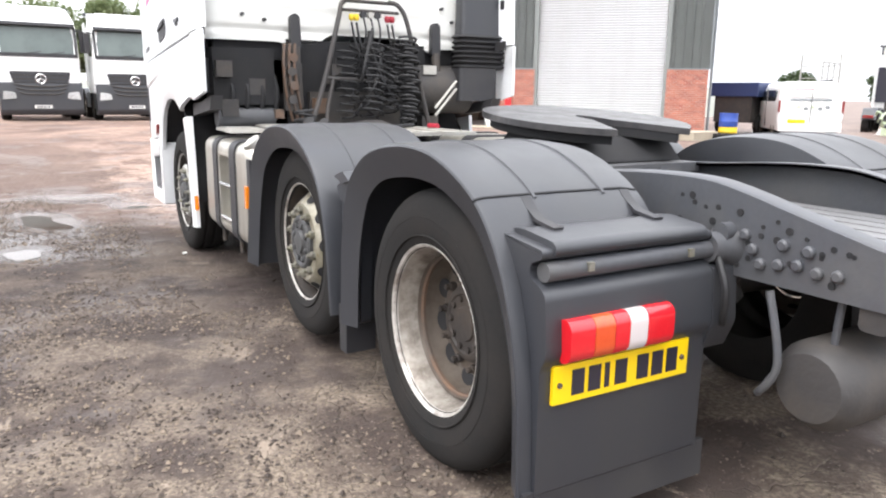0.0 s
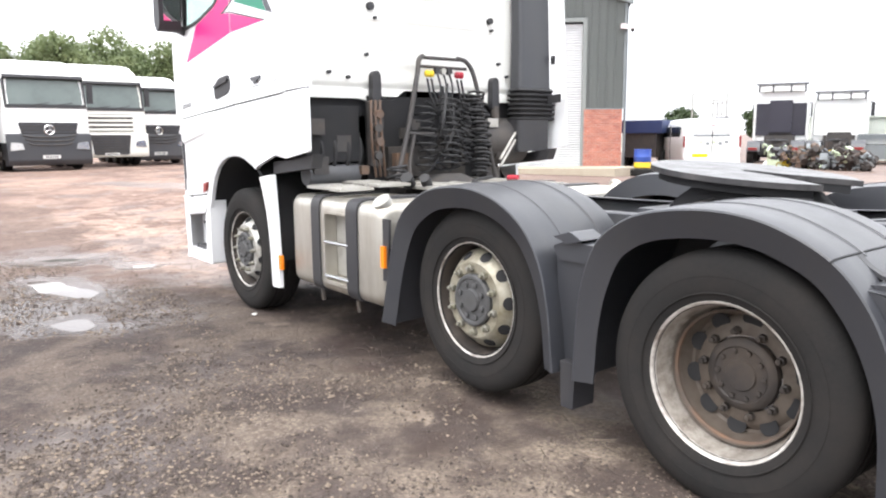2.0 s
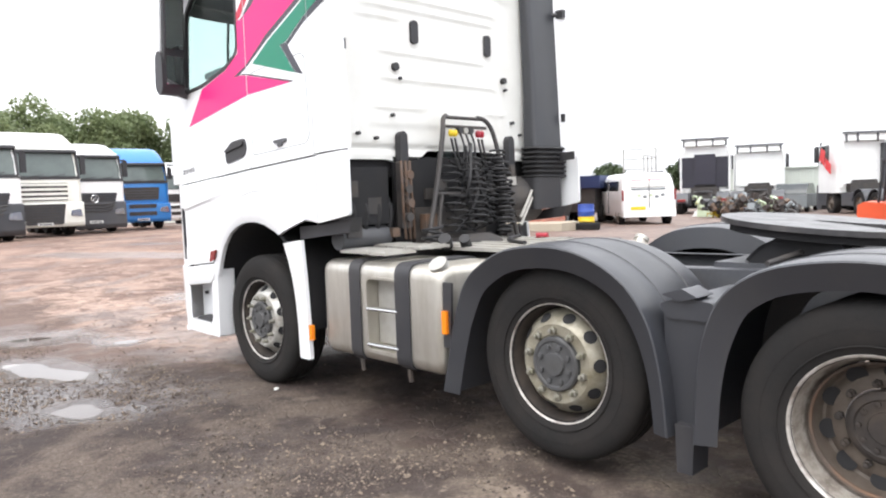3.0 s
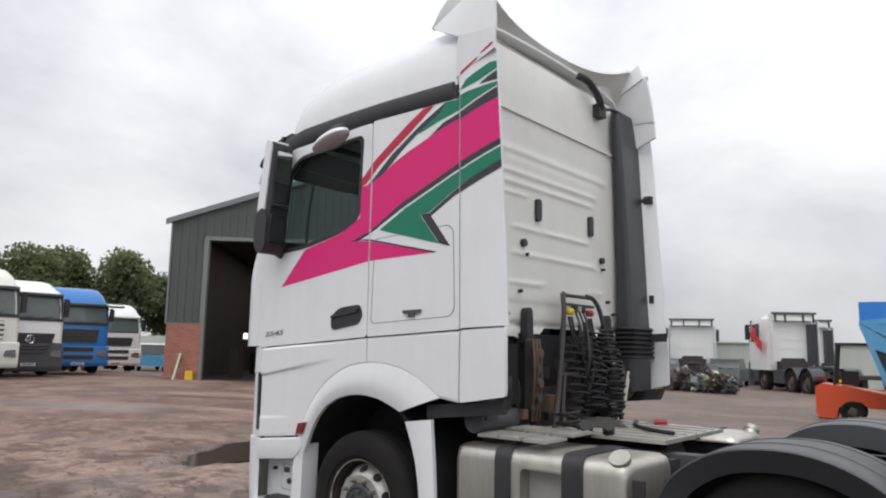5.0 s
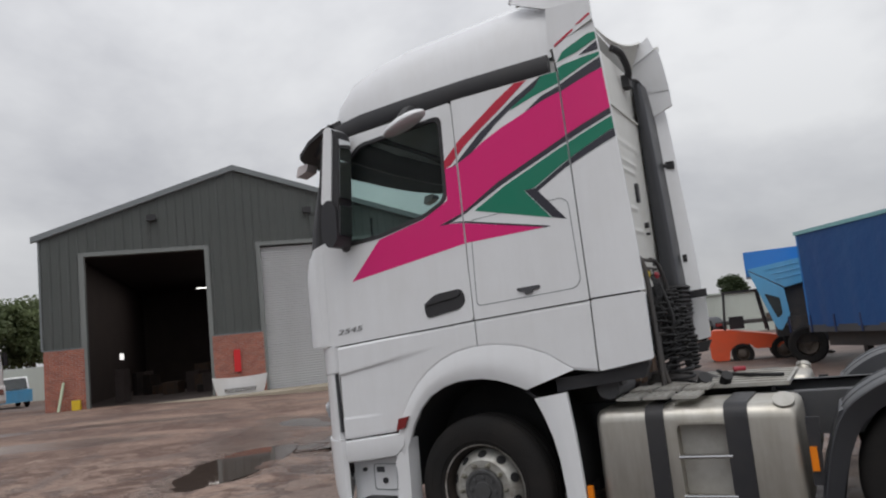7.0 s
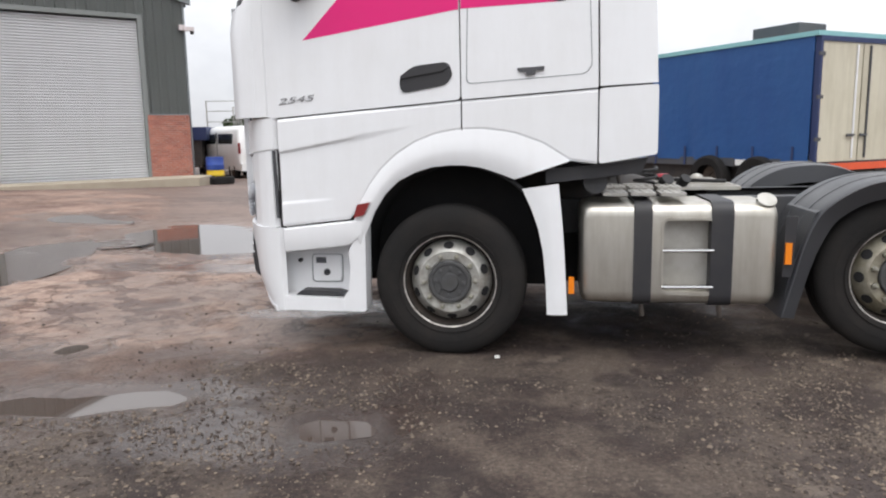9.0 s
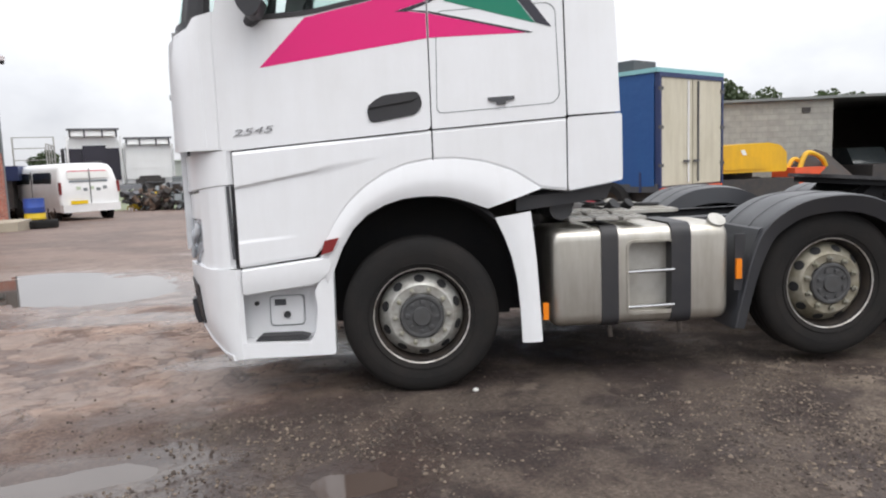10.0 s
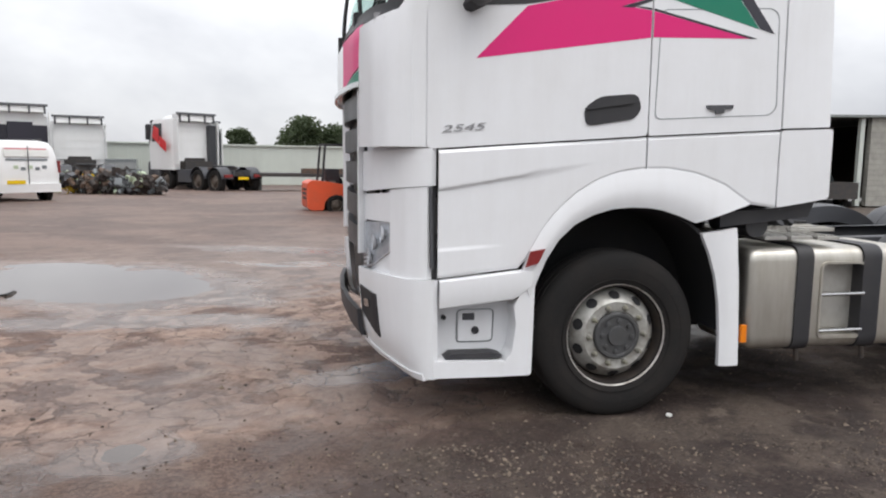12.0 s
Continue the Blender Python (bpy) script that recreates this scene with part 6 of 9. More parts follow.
# valve block with copper pipes on the near side
vb = part("valve_bracket", prism(B(), round_poly([(0.56, 1.18), (0.66, 1.18), (0.66, 1.66), (0.56, 1.66)], 0.02), 1.0, 1.05, "x"), GRIME, truck, "greasy valve bracket", 0.008)
for k in range(4):
    part("valve", cyl(B(), (1.05, 0.60 + 0.015 * (k % 2), 1.26 + 0.1 * k), (1.10, 0.60 + 0.015 * (k % 2), 1.26 + 0.1 * k), 0.032), COPPER if k % 2 else GRIME, vb, "oxidised valve body", 0.005)
for k in range(3):
    part("pipe", tube(B(), bend([(1.06, 0.56 + 0.04 * k, 1.66), (1.09, 0.54 + 0.04 * k, 1.5), (1.07, 0.56 + 0.045 * k, 1.3), (1.02, 0.62 + 0.04 * k, 1.1)]), 0.011, 6), COPPER, vb, "rusty brown pipe")
# dark machinery under and behind the cab
part("engine_block", box(B(), -0.2, 0.95, 0.78, WID - 0.78, 0.72, 1.32), GRIME, truck, "dark engine and gearbox", 0.05)
part("gearbox", lathe(B(), [(0.0, 0.9), (0.28, 0.92), (0.30, 1.3), (0.22, 1.5), (0.2, 1.8), (0, 1.82)], (0, 1.165, 0.82), "x", 18), GRIME, truck, "dark gearbox")
# added block: keeps light out and darkens the space below the lorry
part("sump", box(B(), -0.75, 1.15, 0.72, WID - 0.72, 0.36, 0.72), LINER, truck, "near-black block added to darken the underside", 0.06)
part("silencer_box", box(B(), 0.72, 0.98, 0.06, 0.50, 1.22, 1.62), LINER, truck, "dark box behind the cab", 0.04)
part("air_filter", cyl(B(), (0.86, 1.7, 1.35), (0.86, 2.2, 1.35), 0.2, segs=24), GRIME, truck, "dark air filter drum")
# the shade of the gap behind the cab is put into this sheet's colour
part("rear_bulkhead", box(B(), 0.88, 0.90, 0.62, 1.80, 1.06, 1.70), LINER, truck, "near-black bulkhead holding the shade behind the cab", 0.01)
part("rear_shield", box(B(), 0.82, 0.86, 0.1, WID - 0.1, 1.15, 1.70), LINER, truck, "dark panel below the back wall")
part("brake_reservoir", cyl(B(), (0.93, 0.08, 1.13), (0.93, 0.50, 1.13), 0.075, segs=20), CHASSIS, truck, "dark grey air reservoir", 0.02)
random.seed(21)
for i in range(14):
    x, y, z = random.uniform(0.88, 1.05), random.uniform(0.1, 1.9), random.uniform(1.05, 1.5)
    s = random.uniform(0.03, 0.09)
    part("machine_part", box(B(), x - s * 0.6, x + s * 0.6, y - s, y + s, z - s, z + s), random.choice((GRIME, GRIME, HUB, RUSTY)), truck, "", s * 0.25)
for i in range(4):
    y = 0.16 + 0.11 * i
    part("cab_hose", tube(B(), bend([(0.9, y, 1.5), (0.98, y + 0.03, 1.3), (0.92, y, 1.06)]), 0.018, 7), HOSE, truck)
for x, y, r in ((1.42, 0.64, 0.045), (1.55, 0.70, 0.038)):
    part("hose_cap", cyl(B(), (x, y, 1.06), (x + 0.03, y - 0.05, 1.115), r, segs=16), HOSE, truck, "black hose end", 0.008)
loop_pts = [(1.30 + 0.075 * math.cos(a_ * 0.45), 0.62 + 0.07 * math.sin(a_ * 0.45), 1.075 + 0.004 * a_) for a_ in range(30)]
part("hose_loop", tube(B(), loop_pts, 0.011, 7), HOSE, truck, "black hose coiled on the deck")
part("loose_coupling", cyl(B(), (1.50, 1.52, 1.078), (1.585, 1.55, 1.078), 0.02), RED_P, truck, "red hose coupling lying on the deck", 0.008)
part("loose_hose", tube(B(), bend([(1.40, 1.44, 1.08), (1.5, 1.2, 1.075), (1.7, 1.0, 1.075), (1.9, 0.9, 1.075)]), 0.014, 7), HOSE, truck, "black hose lying on the deck")


# ---- workshop building ----
SITE = pose(-24.38, 11.91, 0.0, 0, 0, 44.65)      # local x along the front, y into the building
S1, APEX, EAVE, TOP = 15.03, 7.35, 6.82, 9.32
shed = group_of("workshop", SITE, "grey clad workshop with red brick base and tall doors", "building")


def uv_box(ob, scale=1.0):
    """Box-mapped texture coordinates in metres."""
    me_ = ob.data
    lay = me_.uv_layers.new(name="UVMap")
    for p in me_.polygons:
        n_ = p.normal
        for li in p.loop_indices:
            c = me_.vertices[me_.loops[li].vertex_index].co
            lay.data[li].uv = (c.x, c.z) if abs(n_.y) > 0.6 else ((c.y, c.z) if abs(n_.x) > 0.6 else (c.x, c.y))


def gable(s):
    return EAVE + (TOP - EAVE) * (s / APEX if s < APEX else (S1 - s) / (S1 - APEX))


D1, D2, HEAD = (1.45, 6.12), (8.15, 13.42), 6.05
for a, b in ((0.0, D1[0]), (D1[1], D2[0]), (D2[1], S1)):
    o = part("brick_pier", box(B(), a + 0.02, b - 0.02, -0.06, 0.25, -0.3, 2.43), BRICK, shed, "red brick pier")
    uv_box(o)


def cladding(name, a, b, z0, zfun, y, depth=0.032, pitch=0.333):
    """Profiled sheet with upright ribs."""
    bm = B()
    xs = [a]
    k = math.ceil(a / pitch)
    while k * pitch < b - 0.05:
        c = k * pitch
        for d in (-0.05, -0.03, 0.03, 0.05):
            if a < c + d < b:
                xs.append(c + d)
        k += 1
    xs.append(b)
    xs = sorted(set(xs + ([APEX] if a < APEX < b else [])))
    prev = None
    for x in xs:
        ph = (x / pitch) - round(x / pitch)
        out = depth if abs(ph * pitch) < 0.035 else 0.0
        cur = [bm.verts.new((x, y - out, z0)), bm.verts.new((x, y - out, zfun(x)))]
        if prev:
            bm.faces.new((prev[0], cur[0], cur[1], prev[1]))
        prev = cur
    bmesh.ops.solidify(bm, geom=bm.faces[:], thickness=0.02)
    return part(name, bm, CLAD, shed, "grey profiled wall sheet", smooth=False)


cladding("wall_sheet", 0.0, D1[0] - 0.02, 2.45, lambda x: HEAD, 0.0)
cladding("wall_sheet", D1[1] + 0.02, D2[0] - 0.02, 2.45, lambda x: HEAD, 0.0)
cladding("wall_sheet", D2[1] + 0.02, S1, 2.45, lambda x: HEAD, 0.0)
cladding("wall_sheet", 0.0, S1, HEAD, gable, 0.0)
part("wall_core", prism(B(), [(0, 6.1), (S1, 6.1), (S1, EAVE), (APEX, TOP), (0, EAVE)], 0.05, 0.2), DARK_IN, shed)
for a, b in (D1, D2):
    for x in (a, b):
        part("door_jamb", box(B(), x - 0.09, x + 0.09, -0.05, 0.3, -0.05, HEAD + 0.09), CLAD, shed, "grey door jamb", 0.01)
    part("door_head", box(B(), a + 0.09, b - 0.09, -0.048, 0.3, HEAD - 0.06, HEAD + 0.10), CLAD, shed, "grey door head", 0.01)
part("base_drip", box(B(), 0, D1[0] - 0.1, -0.07, 0.0, 2.43, 2.48), FLASH, shed)
part("base_drip", box(B(), D1[1] + 0.1, D2[0] - 0.1, -0.07, 0.0, 2.43, 2.48), FLASH, shed)
part("base_drip", box(B(), D2[1] + 0.1, S1, -0.07, 0.0, 2.43, 2.48), FLASH, shed)
part("corner_flashing", box(B(), S1 - 0.01, S1 + 0.06, -0.06, 0.25, 2.45, EAVE), FLASH, shed)
part("corner_flashing", box(B(), -0.06, 0.01, -0.06, 0.25, 2.45, EAVE), FLASH, shed)
# verge flashing, roof sheets, gutter
for (xa, za), (xb, zb) in (((-0.28, EAVE - 0.06), (APEX, TOP + 0.03)), ((APEX, TOP + 0.03), (S1 + 0.30, EAVE - 0.06))):
    part("verge", prism(B(), [(xa, za - 0.13), (xb, zb - 0.13), (xb, zb + 0.10), (xa, za + 0.10)], -0.14, 0.02), FLASH, shed, "grey roof verge", 0.01)
    part("roof_sheet", prism(B(), [(xa, za + 0.02), (xb, zb + 0.02), (xb, zb + 0.09), (xa, za + 0.09)], 0.025, 26.0), CLAD, shed, "grey roof sheet")
part("gutter", box(B(), S1 + 0.06, S1 + 0.22, 0.2, 26.0, EAVE - 0.22, EAVE - 0.05), FLASH, shed)
part("downpipe", cyl(B(), (S1 + 0.13, 0.35, EAVE - 0.2), (S1 + 0.13, 0.35, 0.0), 0.05), FLASH, shed, "grey downpipe")
o = part("side_base", box(B(), S1 - 0.25, S1 - 0.002, 0.252, 26, -0.3, 2.43), BRICK, shed, "red brick side wall base")
uv_box(o)
o = part("side_base", box(B(), 0.002, 0.25, 0.252, 26, -0.3, 2.43), BRICK, shed, "red brick side wall base")
uv_box(o)
part("side_sheet", box(B(), S1 - 0.12, S1 + 0.02, 0.252, 26, 2.45, EAVE), CLAD, shed, "grey side cladding")
part("side_sheet", box(B(), -0.02, 0.12, 0.252, 26, 2.45, EAVE), CLAD, shed, "grey side cladding")
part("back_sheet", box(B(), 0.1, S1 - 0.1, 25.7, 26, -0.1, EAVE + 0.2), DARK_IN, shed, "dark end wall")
part("workshop_floor", box(B(), 0.1, S1 - 0.1, 0.2, 25.7, -0.2, 0.02), DARK_IN, shed, "workshop floor in the dim interior tone")
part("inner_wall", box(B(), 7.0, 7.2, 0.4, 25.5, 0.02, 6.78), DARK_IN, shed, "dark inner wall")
# added dark sheet that makes the inside of the left wall look shaded
part("inner_lining", box(B(), 0.27, 0.37, 0.42, 25.5, 0.02, 6.66), DARK_IN, shed, "dark sheet added to dim the left inner wall")
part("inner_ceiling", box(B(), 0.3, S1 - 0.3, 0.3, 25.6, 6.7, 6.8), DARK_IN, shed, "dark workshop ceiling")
# closed roller shutter
bm = B()
n_ = int((HEAD - 0.1) / 0.1)
prev = None
for k in range(n_ * 4 + 1):
    z = 0.03 + 0.1 * k / 4
    yy = 0.12 - (0.0, 0.022, 0.03, 0.022)[k % 4]
    cur = [bm.verts.new((D2[0] + 0.09, yy, z)), bm.verts.new((D2[1] - 0.09, yy, z))]
    if prev:
        bm.faces.new((prev[0], prev[1], cur[1], cur[0]))
    prev = cur
bmesh.ops.solidify(bm, geom=bm.faces[:], thickness=0.01)
part("roller_shutter", bm, SHUTTER, shed, "closed galvanised roller shutter", angle=15)
part("shutter_foot", box(B(), D2[0] + 0.09, D2[1] - 0.09, 0.07, 0.14, -0.02, 0.05), CHASSIS, shed)
for s, z in ((4.1, 7.37), (10.27, 7.37)):
    part("floodlight", box(B(), s - 0.16, s + 0.16, -0.28, -0.06, z - 0.11, z + 0.11), BLACK, shed, "black wall floodlight", 0.02)
    part("floodlight_arm", box(B(), s - 0.03, s + 0.03, -0.08, 0.0, z + 0.08, z + 0.16), BLACK, shed)
part("red_alarm_box", box(B(), 6.92, 7.18, -0.16, -0.062, 0.92, 1.80), FIRE_RED, shed, "red sign box on the pier", 0.02)
cam_box = part("security_camera", box(B(), S1 - 0.05, S1 + 0.35, -0.25, -0.1, 5.64, 5.80), LENS_WHITE, shed, "white security camera", 0.03)
part("camera_dome", lathe(B(), [(0.0, 5.51), (0.06, 5.53), (0.08, 5.60), (0.08, 5.65)], (S1 + 0.28, -0.18, 0), "z", 14), BLACK, cam_box, "black dome")
part("camera_box", box(B(), S1 - 0.2, S1 + 0.02, -0.2, -0.06, 5.66, 5.86), LENS_WHITE, cam_box, "", 0.01)
# inside: lit strips, daylight at the far end, clutter
for s, y, z, ang in ((6.2, 9, 5.9, 20), (5.0, 16, 5.9, 20)):
    o = part("tube_light", box(B(), -0.3, 0.3, -0.03, 0.03, -0.03, 0.03), SIGN_TUBE, shed, "lit fluorescent tube")
    o.matrix_basis = pose(s, y, z, 0, 0, ang)
lamp = new("workshop_lamp", bpy.data.lights.new("workshop_lamp", "AREA"))
lamp.data.energy, lamp.data.shape, lamp.data.size, lamp.data.size_y, lamp.data.color = 130, "RECTANGLE", 4.0, 14.0, (1.0, 0.93, 0.9)
lamp.matrix_world = SITE @ pose(4.2, 11.0, 6.6)
part("side_window", box(B(), 0.355, 0.40, 14.6, 15.9, 2.0, 2.35), DAY_PANEL, shed, "small bright side window")
random.seed(3)
for i in range(14):
    s, y = random.uniform(1.6, 5.6), random.uniform(3, 16)
    w, h = random.uniform(0.2, 0.6), random.uniform(0.3, 1.5)
    o = thing("workshop_clutter", box(B(), -w, w, -w * 0.7, w * 0.7, 0, h), random.choice((SCRAP, RUSTY, GRIME, DARK_IN)), "dark stored part standing in the workshop", "equipment", "workshop clutter", bevel=0.04)
    o.matrix_world = SITE @ pose(s, y, 0.022, 0, 0, random.uniform(0, 90))
# concrete apron before the doors
bm = prism(B(), [(-1.6, -0.06), (S1 + 0.35, -0.06), (S1 + 0.45, -0.9), (S1 - 0.5, -2.3), (9.0, -2.2), (4.0, -1.9), (1.0, -1.6), (-1.8, -1.0)], -0.3, 0.06, "z")
thing("pavement", bm, CONCRETE, "worn sandy concrete apron before the workshop", "pavement", "", "structure", bevel=0.03, at=SITE)
# loose lorry bumper leaning at the pier
bm = B()
rows = []
for k, (w0, w1) in enumerate(((0.80, 0.0), (0.88, 0.25), (0.93, 0.5), (0.95, 0.62))):
    rows.append([(-w0 + 2 * w0 * i / 10, -0.25 + 0.3 * (abs(i - 5) / 5) ** 3 + 0.05 * w1, w1) for i in range(11)])
slab(bm, rows, (0, 0.06, 0))
bump_ = thing("loose_bumper", bm, PAINT, "white lorry bumper leaning against the brick pier", "bumper", bevel=0.01, at=SITE @ pose(7.1, -0.42, 0.06, 8, 0, 0) @ Matrix.Scale(1.12, 4))
part("bumper_slot", prism(B(), [(-0.5, 0.12), (0.5, 0.12), (0.55, 0.26), (-0.55, 0.26)], -0.28, -0.262), GRIME, bump_, "dark bumper slot")
for k in range(3):
    part("bumper_bar", box(B(), -0.5, 0.5, -0.292, -0.278, 0.14 + 0.045 * k, 0.155 + 0.045 * k), PAINT, bump_)
thing("leaning_pipe", cyl(B(), (0, 0, 0), (0.14, 0.42, 1.15), 0.05), PALE_SCRAP, "pale pipe leaning on the brick pier", "pipe", at=SITE @ pose(0.55, -0.55, 0.06))
thing("salt_bin", box(B(), 0, 0.3, 0, 0.22, 0, 0.45), DRUM_Y, "small yellow bin by the door", "bin", bevel=0.03, at=SITE @ pose(0.98, -0.35, 0.06))


# ---- parked lorries ----
WHEEL_FAR = {}


def far_wheel(parent, x, y, z=0.5, w=0.3):
    if "t" not in WHEEL_FAR:
        WHEEL_FAR["t"] = to_mesh("wheel", lathe(B(), [(0.3, 0.02), (0.34, 0.0), (0.45, 0.0), (0.49, 0.03), (0.5, 0.08), (0.5, 0.22), (0.49, 0.27), (0.45, 0.3), (0.3, 0.28)], segs=28), RUBBER)
        WHEEL_FAR["r"] = to_mesh("rim", lathe(B(), [(0.31, 0.03), (0.29, 0.02), (0.26, 0.10), (0.2, 0.05), (0.13, 0.04), (0.12, 0.0), (0.0, 0.0)], segs=24), RIM_DISH)
    t = new("wheel", WHEEL_FAR["t"])
    t.parent = parent
    t.matrix_basis = pose(x, y, z, 0, 0, 0 if y < 0 else 180)
    r = new("rim", WHEEL_FAR["r"])
    r.parent = t
    return t


def lorry(label, at, paint, low, style, wide=2.48, top=3.75, screen=(2.2, 3.1), chassis=True, back=None, group="parked lorries", deck=True, duct=True, bare=0.0):
    """A tractor unit facing +x, its bumper at x = 0."""
    e = group_of("lorry", at, label, "lorry", group)
    h = wide / 2
    # cab body as a loft of plan outlines
    rows = []
    for z, xf, xb, inset, r in ((0.95, -0.02, -2.15, 0.0, 0.2), (screen[0] - 0.1, 0.0, -2.2, 0.0, 0.22), (screen[0], -0.02, -2.2, 0.0, 0.22), (screen[1], -0.24, -2.2, 0.02, 0.25), (screen[1] + 0.15, -0.32, -2.2, 0.04, 0.25), (top - 0.35, -0.62, -2.2, 0.10, 0.3), (top - 0.08, -1.05, -2.15, 0.2, 0.35), (top, -1.45, -2.0, 0.35, 0.4)):
        rows.append([(x, y, z) for x, y in round_poly([(xb, -h + inset), (xf, -h + inset), (xf, h - inset), (xb, h - inset)], r, 6)])
    bm = B()
    vs = sheet(bm, rows, True)
    bm.faces.new(vs[0][::-1]); bm.faces.new(vs[-1])
    part("cab", bm, paint, e, "", angle=50)
    # windscreen following the lean
    z0, z1 = screen
    rows = [[(xx + 0.012, y, z) for y, xx in ((-h * s0, -0.065 + dx), (-h * s0 * 0.88, 0.0 + dx), (0, 0.004 + dx), (h * s0 * 0.88, 0.0 + dx), (h * s0, -0.065 + dx))] for z, dx, s0 in ((z0 + 0.02, -0.02, 0.94), ((z0 + z1) / 2, -0.125, 0.94), (z1 - 0.02, -0.235, 0.92))]
    part("windscreen", slab(B(), rows, (-0.03, 0, 0)), GLASS_ROW, e, "windscreen with the reflected sky put into its colour")
    part("screen_header", prism(B(), [(-0.26, z1 - 0.03), (-0.08, z1 + 0.02), (-0.1, z1 + 0.10), (-0.32, z1 + 0.14)], -h * 0.93, h * 0.93), BLACK if style != "iveco" else paint, e, "dark sun visor", 0.02)
    if style != "iveco":
        part("cowl_band", prism(B(), [(-0.08, z0 - 0.07), (0.02, z0 - 0.07), (0.012, z0 + 0.05), (-0.08, z0 + 0.05)], -h * 0.95, h * 0.95), BLACK, e, "black band below the windscreen", 0.02)
        for s in (-1, 1):
            part("screen_edge", prism(B(), [(-0.10, z0), (0.0, z0), (-0.21, z1), (-0.31, z1)], s * h * 0.90, s * h * 0.955), BLACK, e, "black windscreen edge", 0.01)
    part("wiper", tube(B(), [(0.02, -0.5, z0 + 0.02), (-0.03, 0.1, z0 + 0.12)], 0.014, 5), BLACK, e)
    part("wiper", tube(B(), [(0.02, 0.2, z0 + 0.02), (-0.03, 0.8, z0 + 0.12)], 0.014, 5), BLACK, e)
    # grille and bumper
    if style == "star":
        gz = z0 - 0.92
        part("grille", prism(B(), round_poly([(-0.80, gz), (0.80, gz), (0.90, gz + 0.38), (-0.90, gz + 0.38)], 0.04), -0.1, 0.02, "x"), GRIME, e, "dark upper grille")
        for k in range(3):
            part("grille_slat", box(B(), 0.0, 0.05, -0.83 - 0.03 * k, 0.83 + 0.03 * k, gz + 0.03 + 0.12 * k, gz + 0.11 + 0.12 * k), PLASTIC, e, "", 0.015)
        part("emblem", lathe(B(), [(0.13, 0.07), (0.15, 0.085), (0.17, 0.07), (0.15, 0.06), (0.13, 0.07)], (0, 0, gz + 0.14), "x", 20), CHROME, e, "round chrome emblem")
        for k in range(3):
            a = math.pi * (0.5 + 2 * k / 3)
            part("emblem_spoke", tube(B(), [(0.075, 0, gz + 0.14), (0.075, 0.14 * math.cos(a), gz + 0.14 + 0.14 * math.sin(a))], 0.018, 6), CHROME, e)
        part("bumper", prism(B(), round_poly([(-0.5, 0.20), (0.0, 0.20), (0.07, 0.36), (0.06, gz - 0.3), (0.03, gz + 0.02), (-0.5, gz + 0.02)], 0.05), -h + 0.01, h - 0.01), low, e, "dark grey bumper", 0.05)
        for k in range(3):
            zs = gz - 0.10 - 0.13 * k
            part("smile_slat", tube(B(), bend([(0.07, -0.80 + 0.07 * k, zs + 0.07), (0.085, -0.4, zs), (0.085, 0.4, zs), (0.07, 0.80 - 0.07 * k, zs + 0.07)]), 0.026, 6), GRIME, e, "black curved slat")
        lz = gz - 0.42
    elif style == "wide":
        part("grille", box(B(), -0.1, 0.012, -0.85, 0.85, 1.35, z0 - 0.2), GRIME, e, "dark grille")
        for k in range(4):
            part("grille_bar", box(B(), 0.0, 0.04, -0.9, 0.9, 1.38 + 0.17 * k, 1.47 + 0.17 * k), paint, e, "", 0.015)
        part("bumper", prism(B(), round_poly([(-0.5, 0.36), (0.02, 0.36), (0.07, 0.5), (0.06, 1.26), (-0.5, 1.26)], 0.05), -h, h), low, e, "pale bumper", 0.04)
        part("lower_grille", prism(B(), round_poly([(-0.62, 0.45), (0.62, 0.45), (0.74, 1.22), (-0.74, 1.22)], 0.08), 0.05, 0.08, "x"), GRIME, e, "dark lower grille")
        for k in range(7):
            part("lower_slat", box(B(), 0.075, 0.092, -0.66, 0.66, 0.50 + 0.1 * k, 0.545 + 0.1 * k), PLASTIC, e)
        lz = 0.85
    else:
        part("grille", prism(B(), round_poly([(-0.72, 1.38), (0.72, 1.38), (0.8, z0 - 0.25), (-0.8, z0 - 0.25)], 0.06), -0.04, 0.02, "x"), GRIME, e, "dark grille")
        for k in range(4):
            part("grille_bar", box(B(), 0.0, 0.035, -0.72, 0.72, 1.42 + 0.12 * k, 1.46 + 0.12 * k), CHASSIS, e)
        part("bumper", prism(B(), round_poly([(-0.5, 0.36), (0.02, 0.36), (0.08, 0.5), (0.06, 1.22), (-0.5, 1.22)], 0.05), -h, h), low, e, "", 0.04)
        for z in (1.0, 0.66):
            part("bumper_slot", box(B(), 0.06, 0.09, -0.6, 0.6, z, z + 0.18), GRIME, e, "dark bumper slot", 0.02)
        lz = 0.9
    for s in (-1, 1):
        part("headlamp", prism(B(), round_poly([(s * (h - 0.08), lz - 0.12), (s * (h - 0.5), lz - 0.08), (s * (h - 0.45), lz + 0.12), (s * (h - 0.12), lz + 0.16)], 0.04), 0.055, 0.10, "x"), CHROME, e, "bright headlamp", 0.012)
        mm = part("mirror", box(B(), -0.34, -0.20, s * (h + 0.05), s * (h + 0.22), z0 + 0.12, z1 - 0.10), BLACK, e, "black door mirror", 0.05)
        part("mirror_arm", tube(B(), [(-0.2, s * (h - 0.05), z1 - 0.1), (-0.2, s * (h + 0.15), z1 - 0.06)], 0.025, 6), BLACK, mm)
